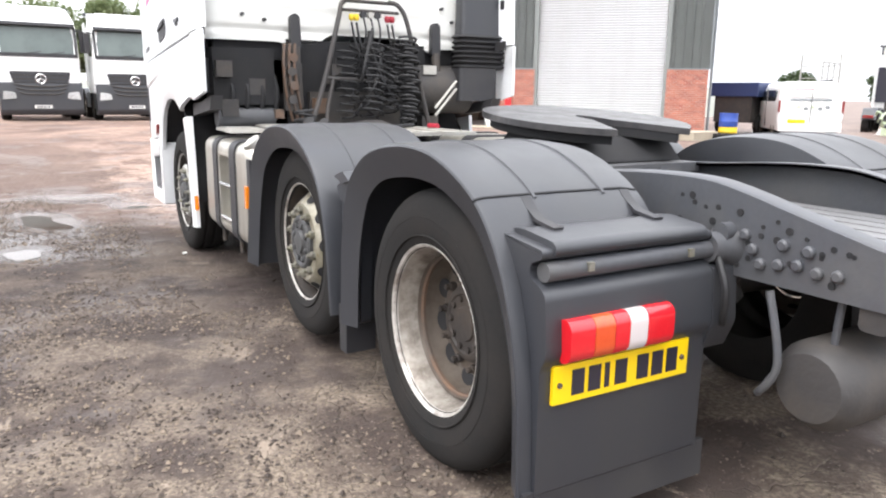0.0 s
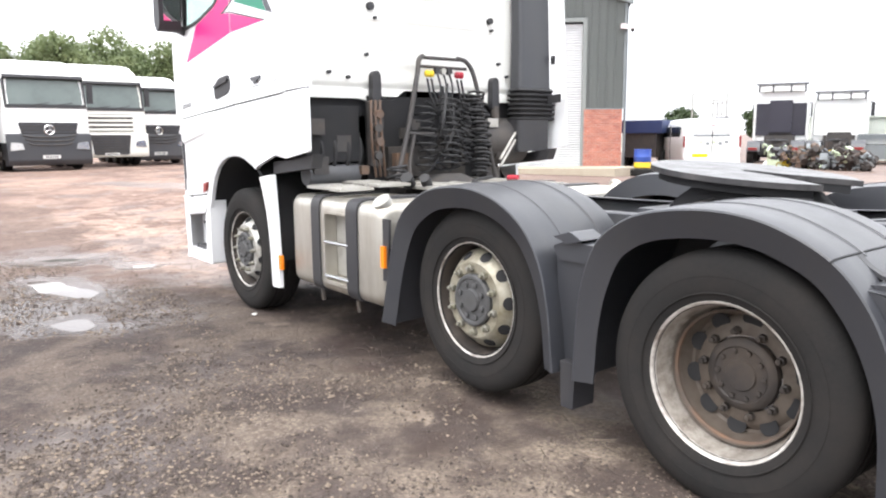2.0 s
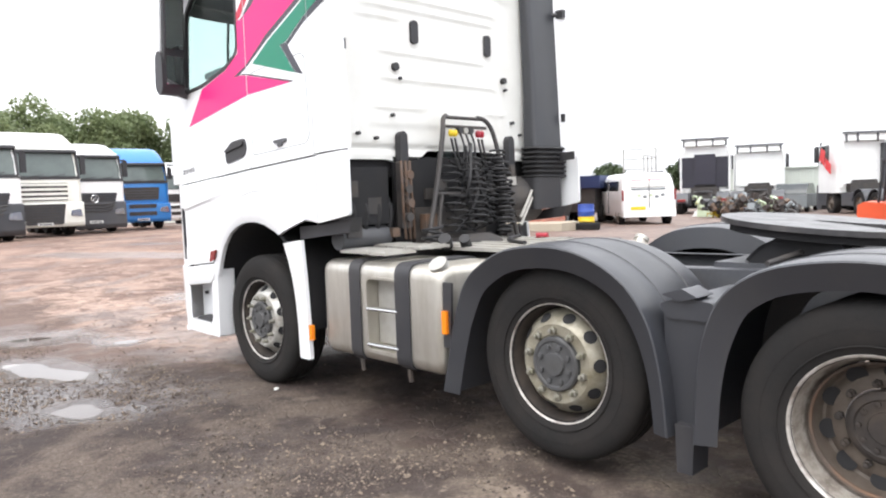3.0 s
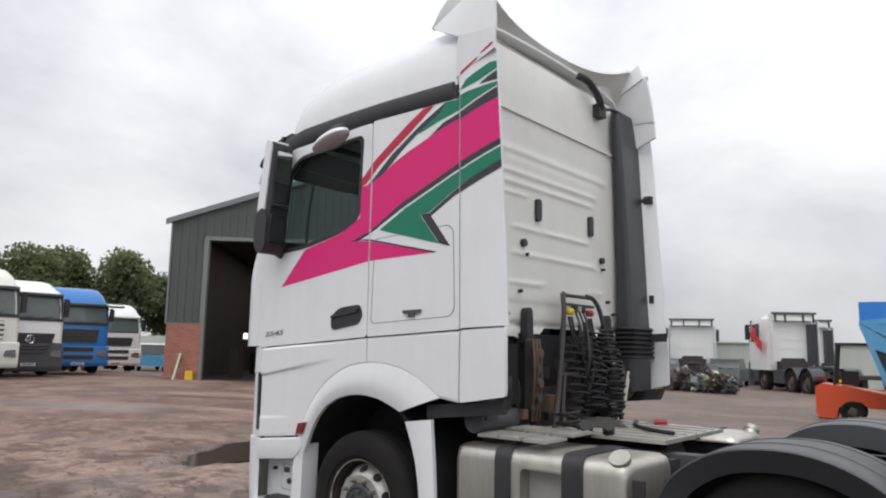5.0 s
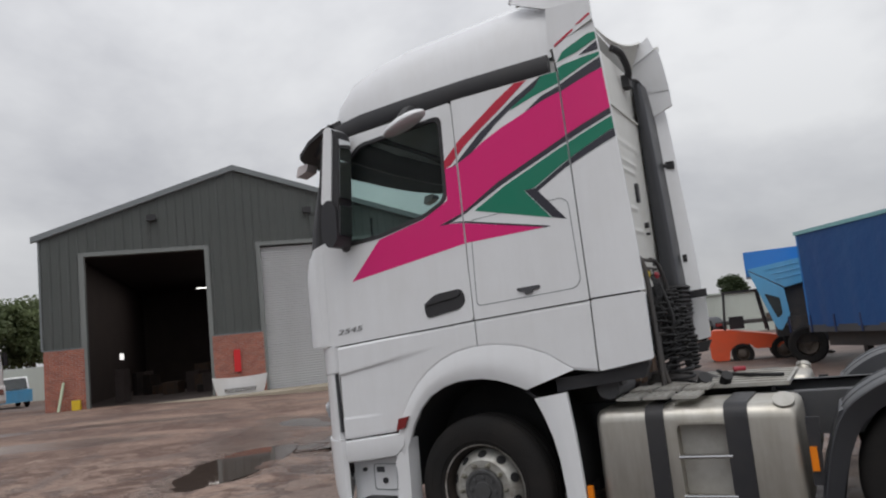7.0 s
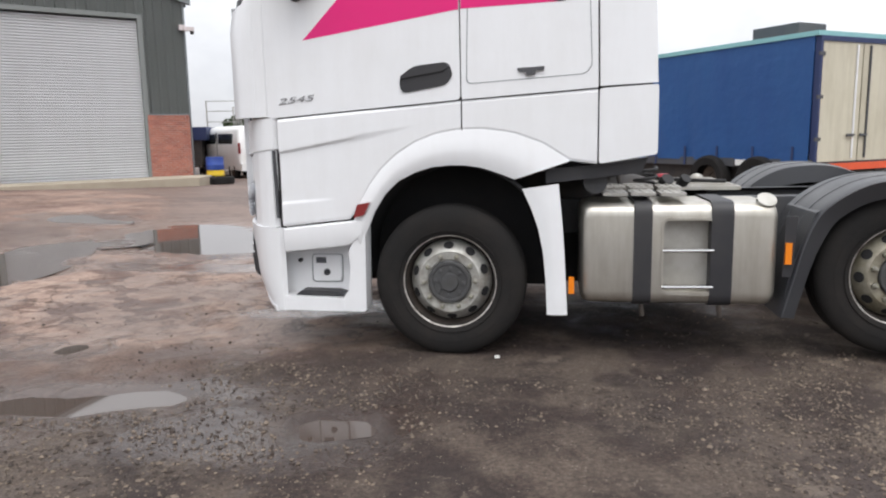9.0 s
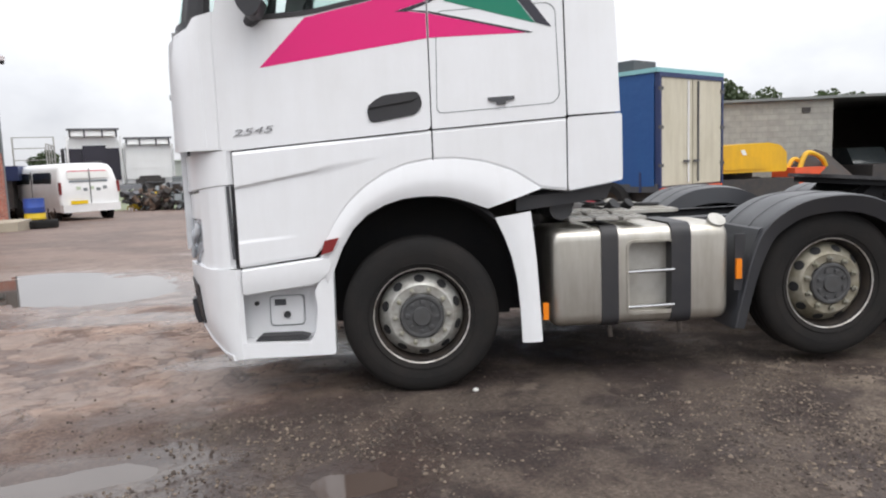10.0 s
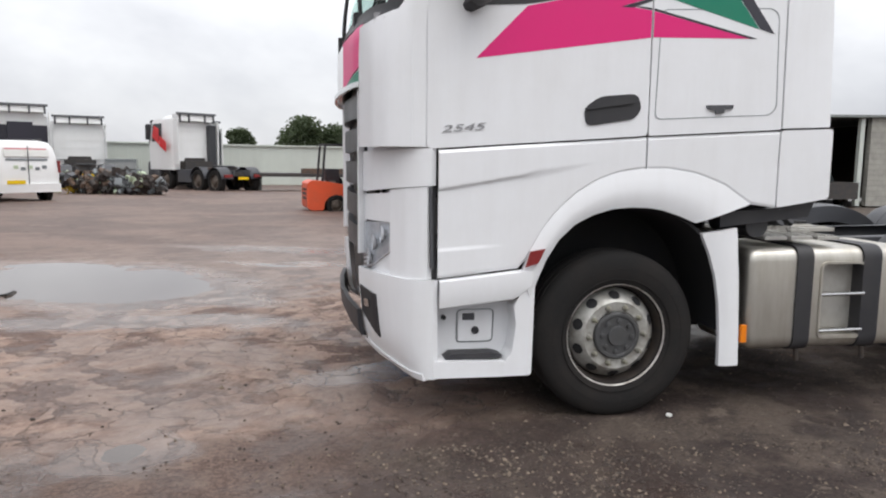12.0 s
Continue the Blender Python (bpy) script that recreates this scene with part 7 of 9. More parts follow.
        part("side_window", prism(B(), round_poly([(-1.25, z0 + 0.08), (-0.38, z0 + 0.02), (-0.5, z1 - 0.06), (-1.25, z1 - 0.04)], 0.06), s * (h - 0.02), s * (h + 0.006)), GLASS_FAR, e, "dark side window")
        part("step", box(B(), -1.0, -0.3, s * (h - 0.3), s * (h - 0.01), 0.4, 0.95), low, e, "", 0.03)
        far_wheel(e, -1.42, s * (h - 0.02))
    np_ = part("number_plate", box(B(), 0.085, 0.10, -0.26, 0.26, 0.42, 0.53), PLATE_W, e, "pale number plate")
    for k in range(6):
        part("plate_bar", box(B(), 0.099, 0.102, -0.2 + 0.07 * k, -0.155 + 0.07 * k, 0.44, 0.51), INK, np_)
    if style == "iveco":
        part("roof_bars", box(B(), -0.9, -0.85, -0.5, 0.5, top - 0.22, top - 0.1), CHASSIS, e)
    # back of the cab
    bw = back or paint
    part("back_panel", box(B(), -2.235, -2.195, -h + 0.10, h - 0.10, 1.35, top - 0.35 - bare), bw, e, "", 0.03)
    for z in (1.9, 2.3, 2.7):
        part("back_rib", box(B(), -2.25, -2.23, -h + 0.4, h - 0.4, z, z + 0.03), bw, e, "", 0.008)
    for s in (-1, 1):
        part("side_deflector", box(B(), -2.62, -2.2, s * (h - 0.05), s * (h - 0.01), 1.2, top - 0.3), paint, e, "", 0.012)
    part("roof_spoiler", prism(B(), [(-2.5, top - 0.30), (-1.9, top - 0.14), (-1.9, top - 0.02), (-2.45, top + 0.06)], -h + 0.15, h - 0.15), paint, e, "roof spoiler", 0.03)
    part("spoiler_frame", prism(B(), [(-2.54, top - 0.02), (-2.44, top - 0.02), (-2.42, top + 0.08), (-2.52, top + 0.08)], -h + 0.06, h - 0.06), CHASSIS, e, "grey spoiler edge", 0.01)
    for y in (-h + 0.2, -0.4, 0.4, h - 0.2):
        part("spoiler_post", box(B(), -2.53, -2.48, y - 0.04, y + 0.04, top - 0.36, top), CHASSIS, e, "dark spoiler post", 0.01)
    part("rear_opening", prism(B(), [(-0.75, 0.95), (0.75, 0.95), (0.5, 1.5), (-0.5, 1.5)], -2.26, -2.24, "x"), GRIME, e, "dark opening under the cab")
    if duct:
        part("intake_duct", box(B(), -2.52, -2.25, -h + 0.08, -h + 0.42, 1.2, top - 0.45), PLASTIC, e, "dark intake duct", 0.06)
    if chassis:
        part("machinery", box(B(), -2.6, -0.6, -0.7, 0.7, 0.75, 1.35), GRIME, e, "dark machinery", 0.05)
        for s in (-1, 1):
            part("chassis_rail", box(B(), -5.9, -1.2, s * 0.40 - 0.04, s * 0.40 + 0.04, 0.75, 1.0), CHASSIS, e, "dark chassis rail", 0.01)
            part("tank", box(B(), -3.5, -2.4, s * (h - 0.62), s * (h - 0.06), 0.42, 0.98), CHASSIS, e, "side tank", 0.08)
            for x in (-4.0, -5.3):
                far_wheel(e, x, s * (h - 0.04))
                bm = lathe(B(), [(0.60, s * (h - 0.03)), (0.60, s * (h - 0.6))], (x, 0, 0.52), "y", 12, (10, 170))
                bmesh.ops.solidify(bm, geom=bm.faces[:], thickness=0.015)
                part("mudguard", bm, PLASTIC, e, "dark mudguard")
            part("tail_lamp", box(B(), -6.02, -5.95, s * (h - 0.5), s * (h - 0.1), 0.7, 0.82), REFLECTOR, e, "dull red tail lamp", 0.01)
        part("rear_plate", box(B(), -6.0, -5.98, -0.26, 0.26, 0.6, 0.71), PLATE_Y, e, "yellow rear plate")
        part("coupling_plate", prism(B(), [(-4.6 + 0.45 * math.cos(k * 0.5236), 0.45 * math.sin(k * 0.5236)) for k in range(12)], 1.12, 1.18, "z"), CHASSIS, e, "greasy coupling plate", 0.01)
        part("coupling_base", box(B(), -4.9, -4.3, -0.45, 0.45, 0.98, 1.13), GRIME, e, "", 0.02)
    return e


lorry("white tractor unit with dark bumper, nose to the yard", on(-21.8, -0.53, 2), LB_WHITE, PLASTIC, "star", top=3.86, screen=(2.17, 3.10))
lorry("white high-roof tractor unit with dark grey bumper", on(-21.6, 2.38, 2), LB_WHITE, PLASTIC, "star", wide=2.56, top=3.72, screen=(2.15, 3.04))
lorry("cream tractor unit with pale bumper and black slats", on(-24.3, 4.95), LB_CREAM, LB_CREAM, "wide", wide=2.75, top=3.95, screen=(2.2, 3.12))
lorry("white tractor unit with dark grille beside a cream one", on(-26.1, 7.32), LB_WHITE, CHASSIS, "star", top=3.75, screen=(2.2, 3.1))
lorry("bright blue tractor unit with black grille", on(-28.3, 10.1, -6), LB_BLUE, LB_BLUE, "plain", top=3.8, screen=(2.2, 2.95))
lorry("white tractor unit with roof air horns beside a blue one", on(-33.8, 14.4, -10), LB_WHITE, LB_WHITE, "iveco", top=3.6, screen=(2.05, 2.85))
FAR_A, FAR_B, FAR_C, FAR_D = (-11.65, 51.2), (-12.0, 58.2), (-19.9, 57.9), (-22.95, 54.6)
t3 = lorry("white tractor unit with red mark, seen from behind", on(*FAR_A, 130, -0.05) @ Matrix.Scale(1.5, 4), LB_WHITE, CHASSIS, "star", wide=2.1, top=3.46, group="lorries at the far side")
lorry("white tractor unit parked behind another", on(*FAR_B, 121, -0.1) @ Matrix.Scale(1.5, 4), LB_WHITE, CHASSIS, "star", top=3.40, group="lorries at the far side")
lorry("white tractor unit with bare back wall", on(*FAR_C, 111) @ Matrix.Scale(1.5, 4), LB_WHITE, LB_WHITE, "wide", top=3.44, duct=False, group="lorries at the far side")
t1 = lorry("white roofed tractor unit with dark back wall", on(*FAR_D, 114) @ Matrix.Scale(1.5, 4), LB_WHITE, CHASSIS, "star", top=3.84, back=INK, duct=False, bare=0.55, group="lorries at the far side")
part("rear_box", box(B(), -2.42, -2.22, -0.52, 0.52, 1.5, 3.08), INK, t1, "black box on the back wall", 0.04)

for pts in ([(-1.30, 2.1), (-0.75, 2.45), (-0.95, 2.95), (-1.35, 2.8)], [(-1.95, 1.75), (-1.35, 2.05), (-1.40, 2.5), (-1.95, 2.2)]):
    part("red_mark", prism(B(), pts, 1.245, 1.252), FIRE_RED, t3, "red vinyl mark on the cab side")

# far light-blue pickup behind the lorries
pk = group_of("pickup_van", on(-43.0, 21.5, -18), "light blue and white van far behind the lorries", "van")
part("body", box(B(), -4.2, 0, -0.95, 0.95, 0.35, 1.1), SKY_BLUE, pk, "", 0.1)
part("cab", prism(B(), round_poly([(-2.2, 1.1), (-0.5, 1.1), (-1.0, 1.9), (-2.2, 1.9)], 0.08), -0.9, 0.9), LB_WHITE, pk, "", 0.06)
part("windscreen", prism(B(), [(-0.52, 1.15), (-0.44, 1.15), (-0.92, 1.82), (-0.99, 1.82)], -0.8, 0.8), GLASS_FAR, pk)
for x in (-0.9, -3.3):
    for s in (-1, 1):
        w_ = far_wheel(pk, x, s * 0.93, 0.34)
        w_.scale = (0.68, 0.68, 0.68)

# ---- white van with lettered doors ----
VAN = on(-13.05, 28.3, 136, -0.12) @ Matrix.Scale(1.36, 4)
van = group_of("panel_van", VAN, "white panel van with faded lettering on the back", "van")
rows = []
for z, hw, xr, xf, r in ((0.38, 0.94, 0.0, 4.9, 0.12), (0.9, 0.98, -0.02, 4.95, 0.15), (1.25, 0.97, 0.03, 4.2, 0.15), (1.7, 0.88, 0.12, 3.6, 0.15), (1.86, 0.80, 0.2, 3.3, 0.2), (1.92, 0.62, 0.35, 3.1, 0.2)):
    rows.append([(x, y, z) for x, y in round_poly([(xr, -hw), (xf, -hw), (xf, hw), (xr, hw)], r, 5)])
bm = B()
vs = sheet(bm, rows, True)
bm.faces.new(vs[0][::-1]); bm.faces.new(vs[-1])
part("body", bm, LB_WHITE, van, "", angle=50)
part("bumper", box(B(), -0.10, 0.05, -0.92, 0.92, 0.36, 0.62), LB_WHITE, van, "", 0.05)
part("door_split", box(B(), -0.045, -0.015, -0.008, 0.008, 0.62, 1.75), CHASSIS, van, "gap between the rear doors")
for s in (-1, 1):
    o = part("tail_lamp", box(B(), -0.04, 0.06, s * 0.90, s * 0.955, 0.95, 1.32), REFLECTOR, van, "red tail lamp", 0.02)
    for x in (0.75, 3.9):
        w_ = far_wheel(van, x, s * 0.95, 0.34)
        w_.scale = (0.68, 0.68, 0.68)
part("number_plate", box(B(), -0.115, -0.095, 0.15, 0.67, 0.62, 0.73), PLATE_Y, van, "yellow number plate")
for k in range(3):
    o = part("writing_bar", box(B(), -0.008, 0.0, -0.60, 0.62, -0.03, 0.03 if k else 0.06), (RED_V, FLASH, FLASH)[k], van, "faded lettering as a bar")
    o.matrix_basis = pose(0.035 + 0.02 * (2 - k), 0, 1.62 - 0.14 * k, 0, 10, 0)
o = part("rear_window", box(B(), -0.01, 0.0, -0.66, 0.66, -0.13, 0.09), PLATE_W, van, "blanked white rear window")
o.matrix_basis = pose(0.055, 0, 1.56, 0, 10, 0)
part("side_window", prism(B(), round_poly([(2.2, 1.15), (3.6, 1.15), (3.3, 1.62), (2.2, 1.65)], 0.08), 0.90, 0.962), GLASS_FAR, van, "dark side window")
part("side_window", prism(B(), round_poly([(0.5, 1.18), (1.9, 1.15), (1.9, 1.65), (0.6, 1.65)], 0.08), 0.90, 0.962), GLASS_FAR, van, "dark side window")
part("side_door_gap", box(B(), 1.98, 2.02, 0.955, 0.985, 0.45, 1.7), CHASSIS, van, "gap of the sliding door")
for k in range(5):
    o = part("writing_bar", box(B(), -0.008, 0.0, -0.55 + 0.21 * k, -0.42 + 0.21 * k, -0.05, 0.05), (FLASH, FLASH, PALE_SCRAP, FLASH, PALE_SCRAP)[k], van, "faded lettering as a bar")
    o.matrix_basis = pose(0.0, 0, 1.12 - 0.05 * (k % 2), 0, 4, 0)
part("roof_bar", box(B(), 0.3, 3.0, -0.6, -0.55, 1.93, 1.98), CHASSIS, van)

# ---- drum and tyres by the workshop corner ----
bm = lathe(B(), [(0.0, 0.45), (0.28, 0.45), (0.29, 0.47), (0.285, 0.6), (0.295, 0.62), (0.285, 0.64), (0.285, 0.86), (0.29, 0.88), (0.27, 0.88), (0.26, 0.86), (0.0, 0.86)], segs=28, axis="z")
drum = thing("oil_drum", lathe(B(), [(0.0, 0.0), (0.285, 0.0), (0.29, 0.02), (0.285, 0.28), (0.295, 0.30), (0.285, 0.32), (0.285, 0.44)], segs=28, axis="z"), DRUM_Y, "blue and yellow steel oil drum by the workshop corner", "drum", at=on(-13.05, 23.09) @ Matrix.Scale(1.22, 4))
part("drum_top", bm, DRUM_B, drum, "blue upper half")
part("drum_foot", lathe(B(), [(0.288, 0.004), (0.293, 0.02), (0.290, 0.21), (0.286, 0.214)], segs=28, axis="z"), DRUM_B, drum, "blue lower band")
for x, y in ((-13.0, 22.15), (-12.45, 22.35)):
    t = new("tyre", WHEEL_FAR["t"])
    t.matrix_world = pose(x, y, rise(x, y), 90, 0, 0)
    tagged(t, "worn black scrap tyre lying flat by the drum", "tyre", "scrap tyres")

# ---- navy flatbed with ladder rack behind the van ----
fb = group_of("flatbed_lorry", on(-17.6, 28.9, 106), "navy sided flatbed lorry with a ladder rack", "lorry")
part("bed_side", box(B(), 0.0, 12.6, -1.2, 1.2, 1.85, 2.5), NAVY, fb, "navy load bed", 0.05)
part("underframe", box(B(), 0.1, 12.2, -0.9, 0.9, 0.6, 1.85), GRIME, fb, "dark underframe", 0.06)
for s in (-1, 1):
    part("rack_post", box(B(), 12.5, 12.58, s * 1.1 - 0.04, s * 1.1 + 0.04, 2.5, 4.4), ALU, fb, "pale rack post", 0.01)
for z in (3.0, 3.7, 4.35):
    part("rack_rail", box(B(), 12.52, 12.56, -1.1, 1.1, z, z + 0.05), ALU, fb, "", 0.01)
for x in (9.4, 10.4, 11.4):
    part("rack_rung", box(B(), x, x + 0.06, -1.12, -1.06, 2.5, 3.8), ALU, fb)
part("rack_rail", box(B(), 9.4, 12.54, -1.12, -1.06, 3.8, 3.86), ALU, fb)
for x in (1.2, 2.5, 9.5):
    for s in (-1, 1):
        far_wheel(fb, x, s * 1.1)

# ---- scrap engines in a heap ----
random.seed(31)
for i in range(58):
    a = random.random()
    x = -15.0 + 5.4 * a + random.uniform(-0.5, 0.5)
    y = 39.0 - 2.4 * a + random.uniform(-0.8, 0.8)
    s = random.uniform(0.35, 0.58)
    bm = B()
    for k in range(11):
        o = Vector([random.uniform(-s, s) * 0.75 for _ in range(3)])
        q = [random.uniform(0.1, 0.42) * s for _ in range(3)]
        turn = Euler([random.uniform(-0.5, 0.5) for _ in range(3)]).to_matrix().to_4x4()
        if k % 3 == 0:
            d = Vector([random.uniform(-1, 1) for _ in range(3)]).normalized() * s * random.uniform(0.15, 0.5)
            cyl(bm, tuple(o - d), tuple(o + d), q[0] * 0.7 + 0.03, segs=12)
        elif k % 3 == 1:
            tube(bm, bend([tuple(o), tuple(o + Vector((0.2 * s, 0.4 * s, 0.3 * s))), tuple(o + Vector((0.6 * s, 0.3 * s, -0.1 * s)))]), 0.03 + 0.03 * random.random(), 7)
        else:
            box(bm, -q[0], q[0], -q[1], q[1], -q[2], q[2], Matrix.Translation(o) @ turn)
    low_ = min(v.co.z for v in bm.verts)
    thing("scrap_engine", bm, random.choice((SCRAP, GRIME, GRIME, RUSTY, SCRAP, CHASSIS, RUSTY, FLASH) if i % 9 else (RED_P, YEL_P, PALE_SCRAP)), "rusty greasy scrap engine part in a heap", "scrap", "scrap heap", bevel=0.012, at=on(x, y, random.uniform(0, 180), -low_ - 0.02 + (0.4 if i % 4 == 0 else 0.0)))
thing("metal_panel", box(B(), -0.5, 0.5, -0.1, 0.1, 0, 1.0), PALE_SCRAP, "pale green metal panel propped by the scrap", "panel", bevel=0.03, at=on(-16.2, 40.6, 20))
thing("cab_panel", prism(B(), [(-0.7, 0), (0.7, 0), (0.5, 0.3), (-0.5, 0.34)], -0.4, 0.4), LB_WHITE, "white cab panel lying on the scrap", "panel", bevel=0.05, at=on(-16.9, 41.8, 20))
car = group_of("parked_car", on(-15.4, 53.5, 100) @ Matrix.Scale(1.4, 4), "grey car parked behind the scrap", "car")
part("body", box(B(), -2.1, 2.1, -0.85, 0.85, 0.3, 0.95), FLASH, car, "", 0.15)
part("cabin", prism(B(), round_poly([(-1.6, 0.95), (1.2, 0.95), (0.5, 1.5), (-1.1, 1.5)], 0.1), -0.75, 0.75), GLASS_FAR, car, "dark windows", 0.06)
for x in (-1.3, 1.3):
    for s in (-1, 1):
        w_ = far_wheel(car, x, s * 0.82, 0.32)
        w_.scale = (0.62, 0.62, 0.62)

# ---- forklift and tilted blue cab ----
fk = group_of("forklift", on(-1.9, 21.3, 8, -0.12) @ Matrix.Scale(1.15, 4), "orange-red forklift truck standing in the yard", "forklift")
part("counterweight", prism(B(), round_poly([(0.0, 0.22), (0.12, 0.14), (0.48, 0.14), (0.52, 0.40), (0.68, 0.56), (1.05, 0.58), (1.2, 0.42), (2.0, 0.42), (2.0, 0.72), (1.4, 0.84), (0.60, 0.98), (0.15, 1.02), (0.0, 0.94)], 0.06), -0.6, 0.6), FORK, fk, "orange-red counterweight body", 0.06)
for k in range(3):
    part("vent", box(B(), -0.012, 0.01, -0.35, 0.35, 0.45 + 0.13 * k, 0.52 + 0.13 * k), GRIME, fk)
for x, r in ((0.85, 0.30), (1.95, 0.36)):
    for s in (-1, 1):
        w_ = far_wheel(fk, x, s * 0.64, r)
        w_.scale = (r * 2, 0.8, r * 2)
for x, y in ((0.45, -0.5), (0.45, 0.5), (1.6, -0.5), (1.6, 0.5)):
    part("cage_post", tube(B(), [(x, y, 0.9), (x + (0.1 if x < 1 else -0.15), y * 0.95, 2.05)], 0.035), BLACK, fk, "black cage post")
part("cage_roof", box(B(), 0.5, 1.5, -0.5, 0.5, 2.03, 2.09), BLACK, fk, "black overhead guard", 0.02)
part("seat", box(B(), 0.6, 1.0, -0.25, 0.25, 1.0, 1.35), SEAT, fk, "", 0.06)
for s in (-1, 1):
    part("mast_rail", box(B(), 2.05, 2.17, s * 0.35 - 0.05, s * 0.35 + 0.05, 0.1, 2.3), GRIME, fk, "dark mast rail", 0.01)
    part("fork", box(B(), 2.15, 3.2, s * 0.25 - 0.06, s * 0.25 + 0.06, 0.12, 0.17), GRIME, fk, "", 0.01)
tl = group_of("tilted_lorry", on(-0.05, 17.5, 6), "light blue lorry with its cab tilted forward", "lorry")
part("load_body", box(B(), 0.0, 4.8, 1.3, 3.6, 2.55, 3.3), LB_BLUE, tl, "blue load body", 0.05)
part("load_body", box(B(), 0.9, 4.8, 1.3, 3.6, 1.2, 2.55), NAVY, tl, "", 0.05)
part("cab_roof", prism(B(), round_poly([(0.05, 2.72), (1.9, 2.95), (2.0, 2.35), (0.95, 2.12)], 0.06), -0.1, 1.25), SKY_BLUE, tl, "light blue ribbed cab roof panel", 0.05)
for k in range(3):
    part("roof_rib", tube(B(), [(0.5 + 0.1 * k, -0.105, 2.65 - 0.15 * k), (1.9, -0.105, 2.82 - 0.15 * k)], 0.012, 6), SKY_BLUE, tl)
side = round_poly([(0.06, 2.68), (0.92, 2.10), (0.98, 1.35), (0.72, 0.95), (0.60, 1.0), (0.36, 1.75)], 0.05)
part("cab_side", ring_panel(B(), side, round_poly([(0.40, 2.0), (0.78, 1.85), (0.80, 1.40), (0.66, 1.28), (0.50, 1.7)], 0.05), (0.62, 1.68), -0.12, 0.0), SKY_BLUE, tl, "light blue tilted cab side", 0.015)
part("cab_window", prism(B(), [(0.36, 2.05), (0.82, 1.9), (0.84, 1.38), (0.66, 1.22), (0.46, 1.7)], -0.05, -0.03), GLASS_FAR, tl, "dark cab window")
part("cab_inside", prism(B(), round_poly([(0.9, 2.1), (1.95, 2.3), (1.9, 0.8), (1.0, 0.8)], 0.1), 0.1, 1.2), GRIME, tl, "dark tilted cab underside", 0.05)
part("engine", box(B(), 1.0, 2.6, -0.1, 1.1, 0.55, 1.3), GRIME, tl, "exposed greasy engine", 0.08)
part("chassis_rail", box(B(), 0.6, 5.2, 0.6, 2.2, 0.75, 1.05), GRIME, tl, "dark chassis", 0.02)
for x in (1.3, 4.0):
    for y in (0.0, 3.3):
        w_ = far_wheel(tl, x, y, 0.5)

# ---- blue curtain-sided trailer ----
TR = on(5.55, 10.24, 125.1)   # local x towards its front, -y its rear width
trl = group_of("curtain_trailer", TR, "blue curtain-sided trailer with cream rear doors", "trailer")
TLn, TW, TZ0, TZ1 = 7.2, 2.58, 0.95, 3.33
part("deck", box(B(), 0.0, TLn, -TW, 0.0, TZ0 - 0.18, TZ0), CHASSIS, trl, "dark trailer bed", 0.01)
rows = []
for k in range(49):
    x = 0.08 + (TLn - 0.16) * k / 48
    w = 0.018 * math.sin(x * 5.3) + 0.012 * math.sin(x * 11 + 1)
    rows.append([(x, 0.0 + w * s, z) for z, s in ((TZ0 - 0.05, 1.0), (1.5, 0.8), (2.2, 0.5), (2.9, 0.3), (TZ1 - 0.06, 0.0))])
part("curtain", slab(B(), rows, (0, -0.012, 0)), CURTAIN, trl, "taut blue fabric curtain", angle=60)
rows = [[(x, -TW - y, z) for x, y, z in r] for r in rows]
part("curtain", slab(B(), rows, (0, 0.012, 0)), CURTAIN, trl, "taut blue fabric curtain", angle=60)
for k in range(9):
    x = 0.4 + k * 0.95
    part("buckle_strap", box(B(), x, x + 0.05, 0.012, 0.026, TZ0 - 0.18, TZ0 + 0.25), NAVY, trl, "curtain buckle strap")
part("roof", box(B(), -0.02, TLn + 0.02, -TW - 0.03, 0.03, TZ1 - 0.06, TZ1 + 0.03), AQUA, trl, "pale aqua roof edge", 0.02)
part("underframe", box(B(), 0.25, TLn - 0.4, -TW + 0.30, -0.22, 0.42, TZ0 - 0.19), GRIME, trl, "dark trailer underframe", 0.03)
part("front_wall", box(B(), TLn - 0.06, TLn, -TW + 0.01, -0.01, TZ0, TZ1 - 0.07), LB_BLUE, trl, "blue front wall")
for s0, s1 in ((-TW + 0.1, -TW / 2 - 0.02), (-TW / 2 + 0.02, -0.1)):
    part("rear_door", box(B(), -0.03, 0.03, s0, s1, TZ0 - 0.05, TZ1 - 0.16), CREAM, trl, "cream rear door", 0.01)
for y in (-TW + 0.02, -0.08):
    part("corner_post", box(B(), -0.05, 0.08, y, y + 0.06, TZ0 - 0.1, TZ1 - 0.062), NAVY, trl, "dark corner post", 0.008)
part("door_header", box(B(), -0.05, 0.05, -TW + 0.08, -0.08, TZ1 - 0.16, TZ1 - 0.062), NAVY, trl, "dark door header")
for y in (-TW / 2 - 0.2, -TW / 2 + 0.2):
    part("lock_rod", cyl(B(), (-0.05, y, TZ0), (-0.05, y, TZ1 - 0.2), 0.022), CHASSIS if y < -TW / 2 else PAINT, trl, "door lock rod")
    part("rod_handle", box(B(), -0.08, -0.05, y - 0.02, y + 0.2, 1.38, 1.43), CHASSIS, trl, "", 0.006)
for y in (-TW + 0.06, -0.06):
    for z in (1.3, 2.1, 2.9):
        part("hinge", box(B(), -0.06, -0.03, y - 0.08, y + 0.08, z, z + 0.07), CHASSIS, trl, "", 0.01)
part("rear_bar", box(B(), -0.05, 0.05, -TW + 0.05, -0.05, 0.72, 0.86), FORK, trl, "red rear bar", 0.01)
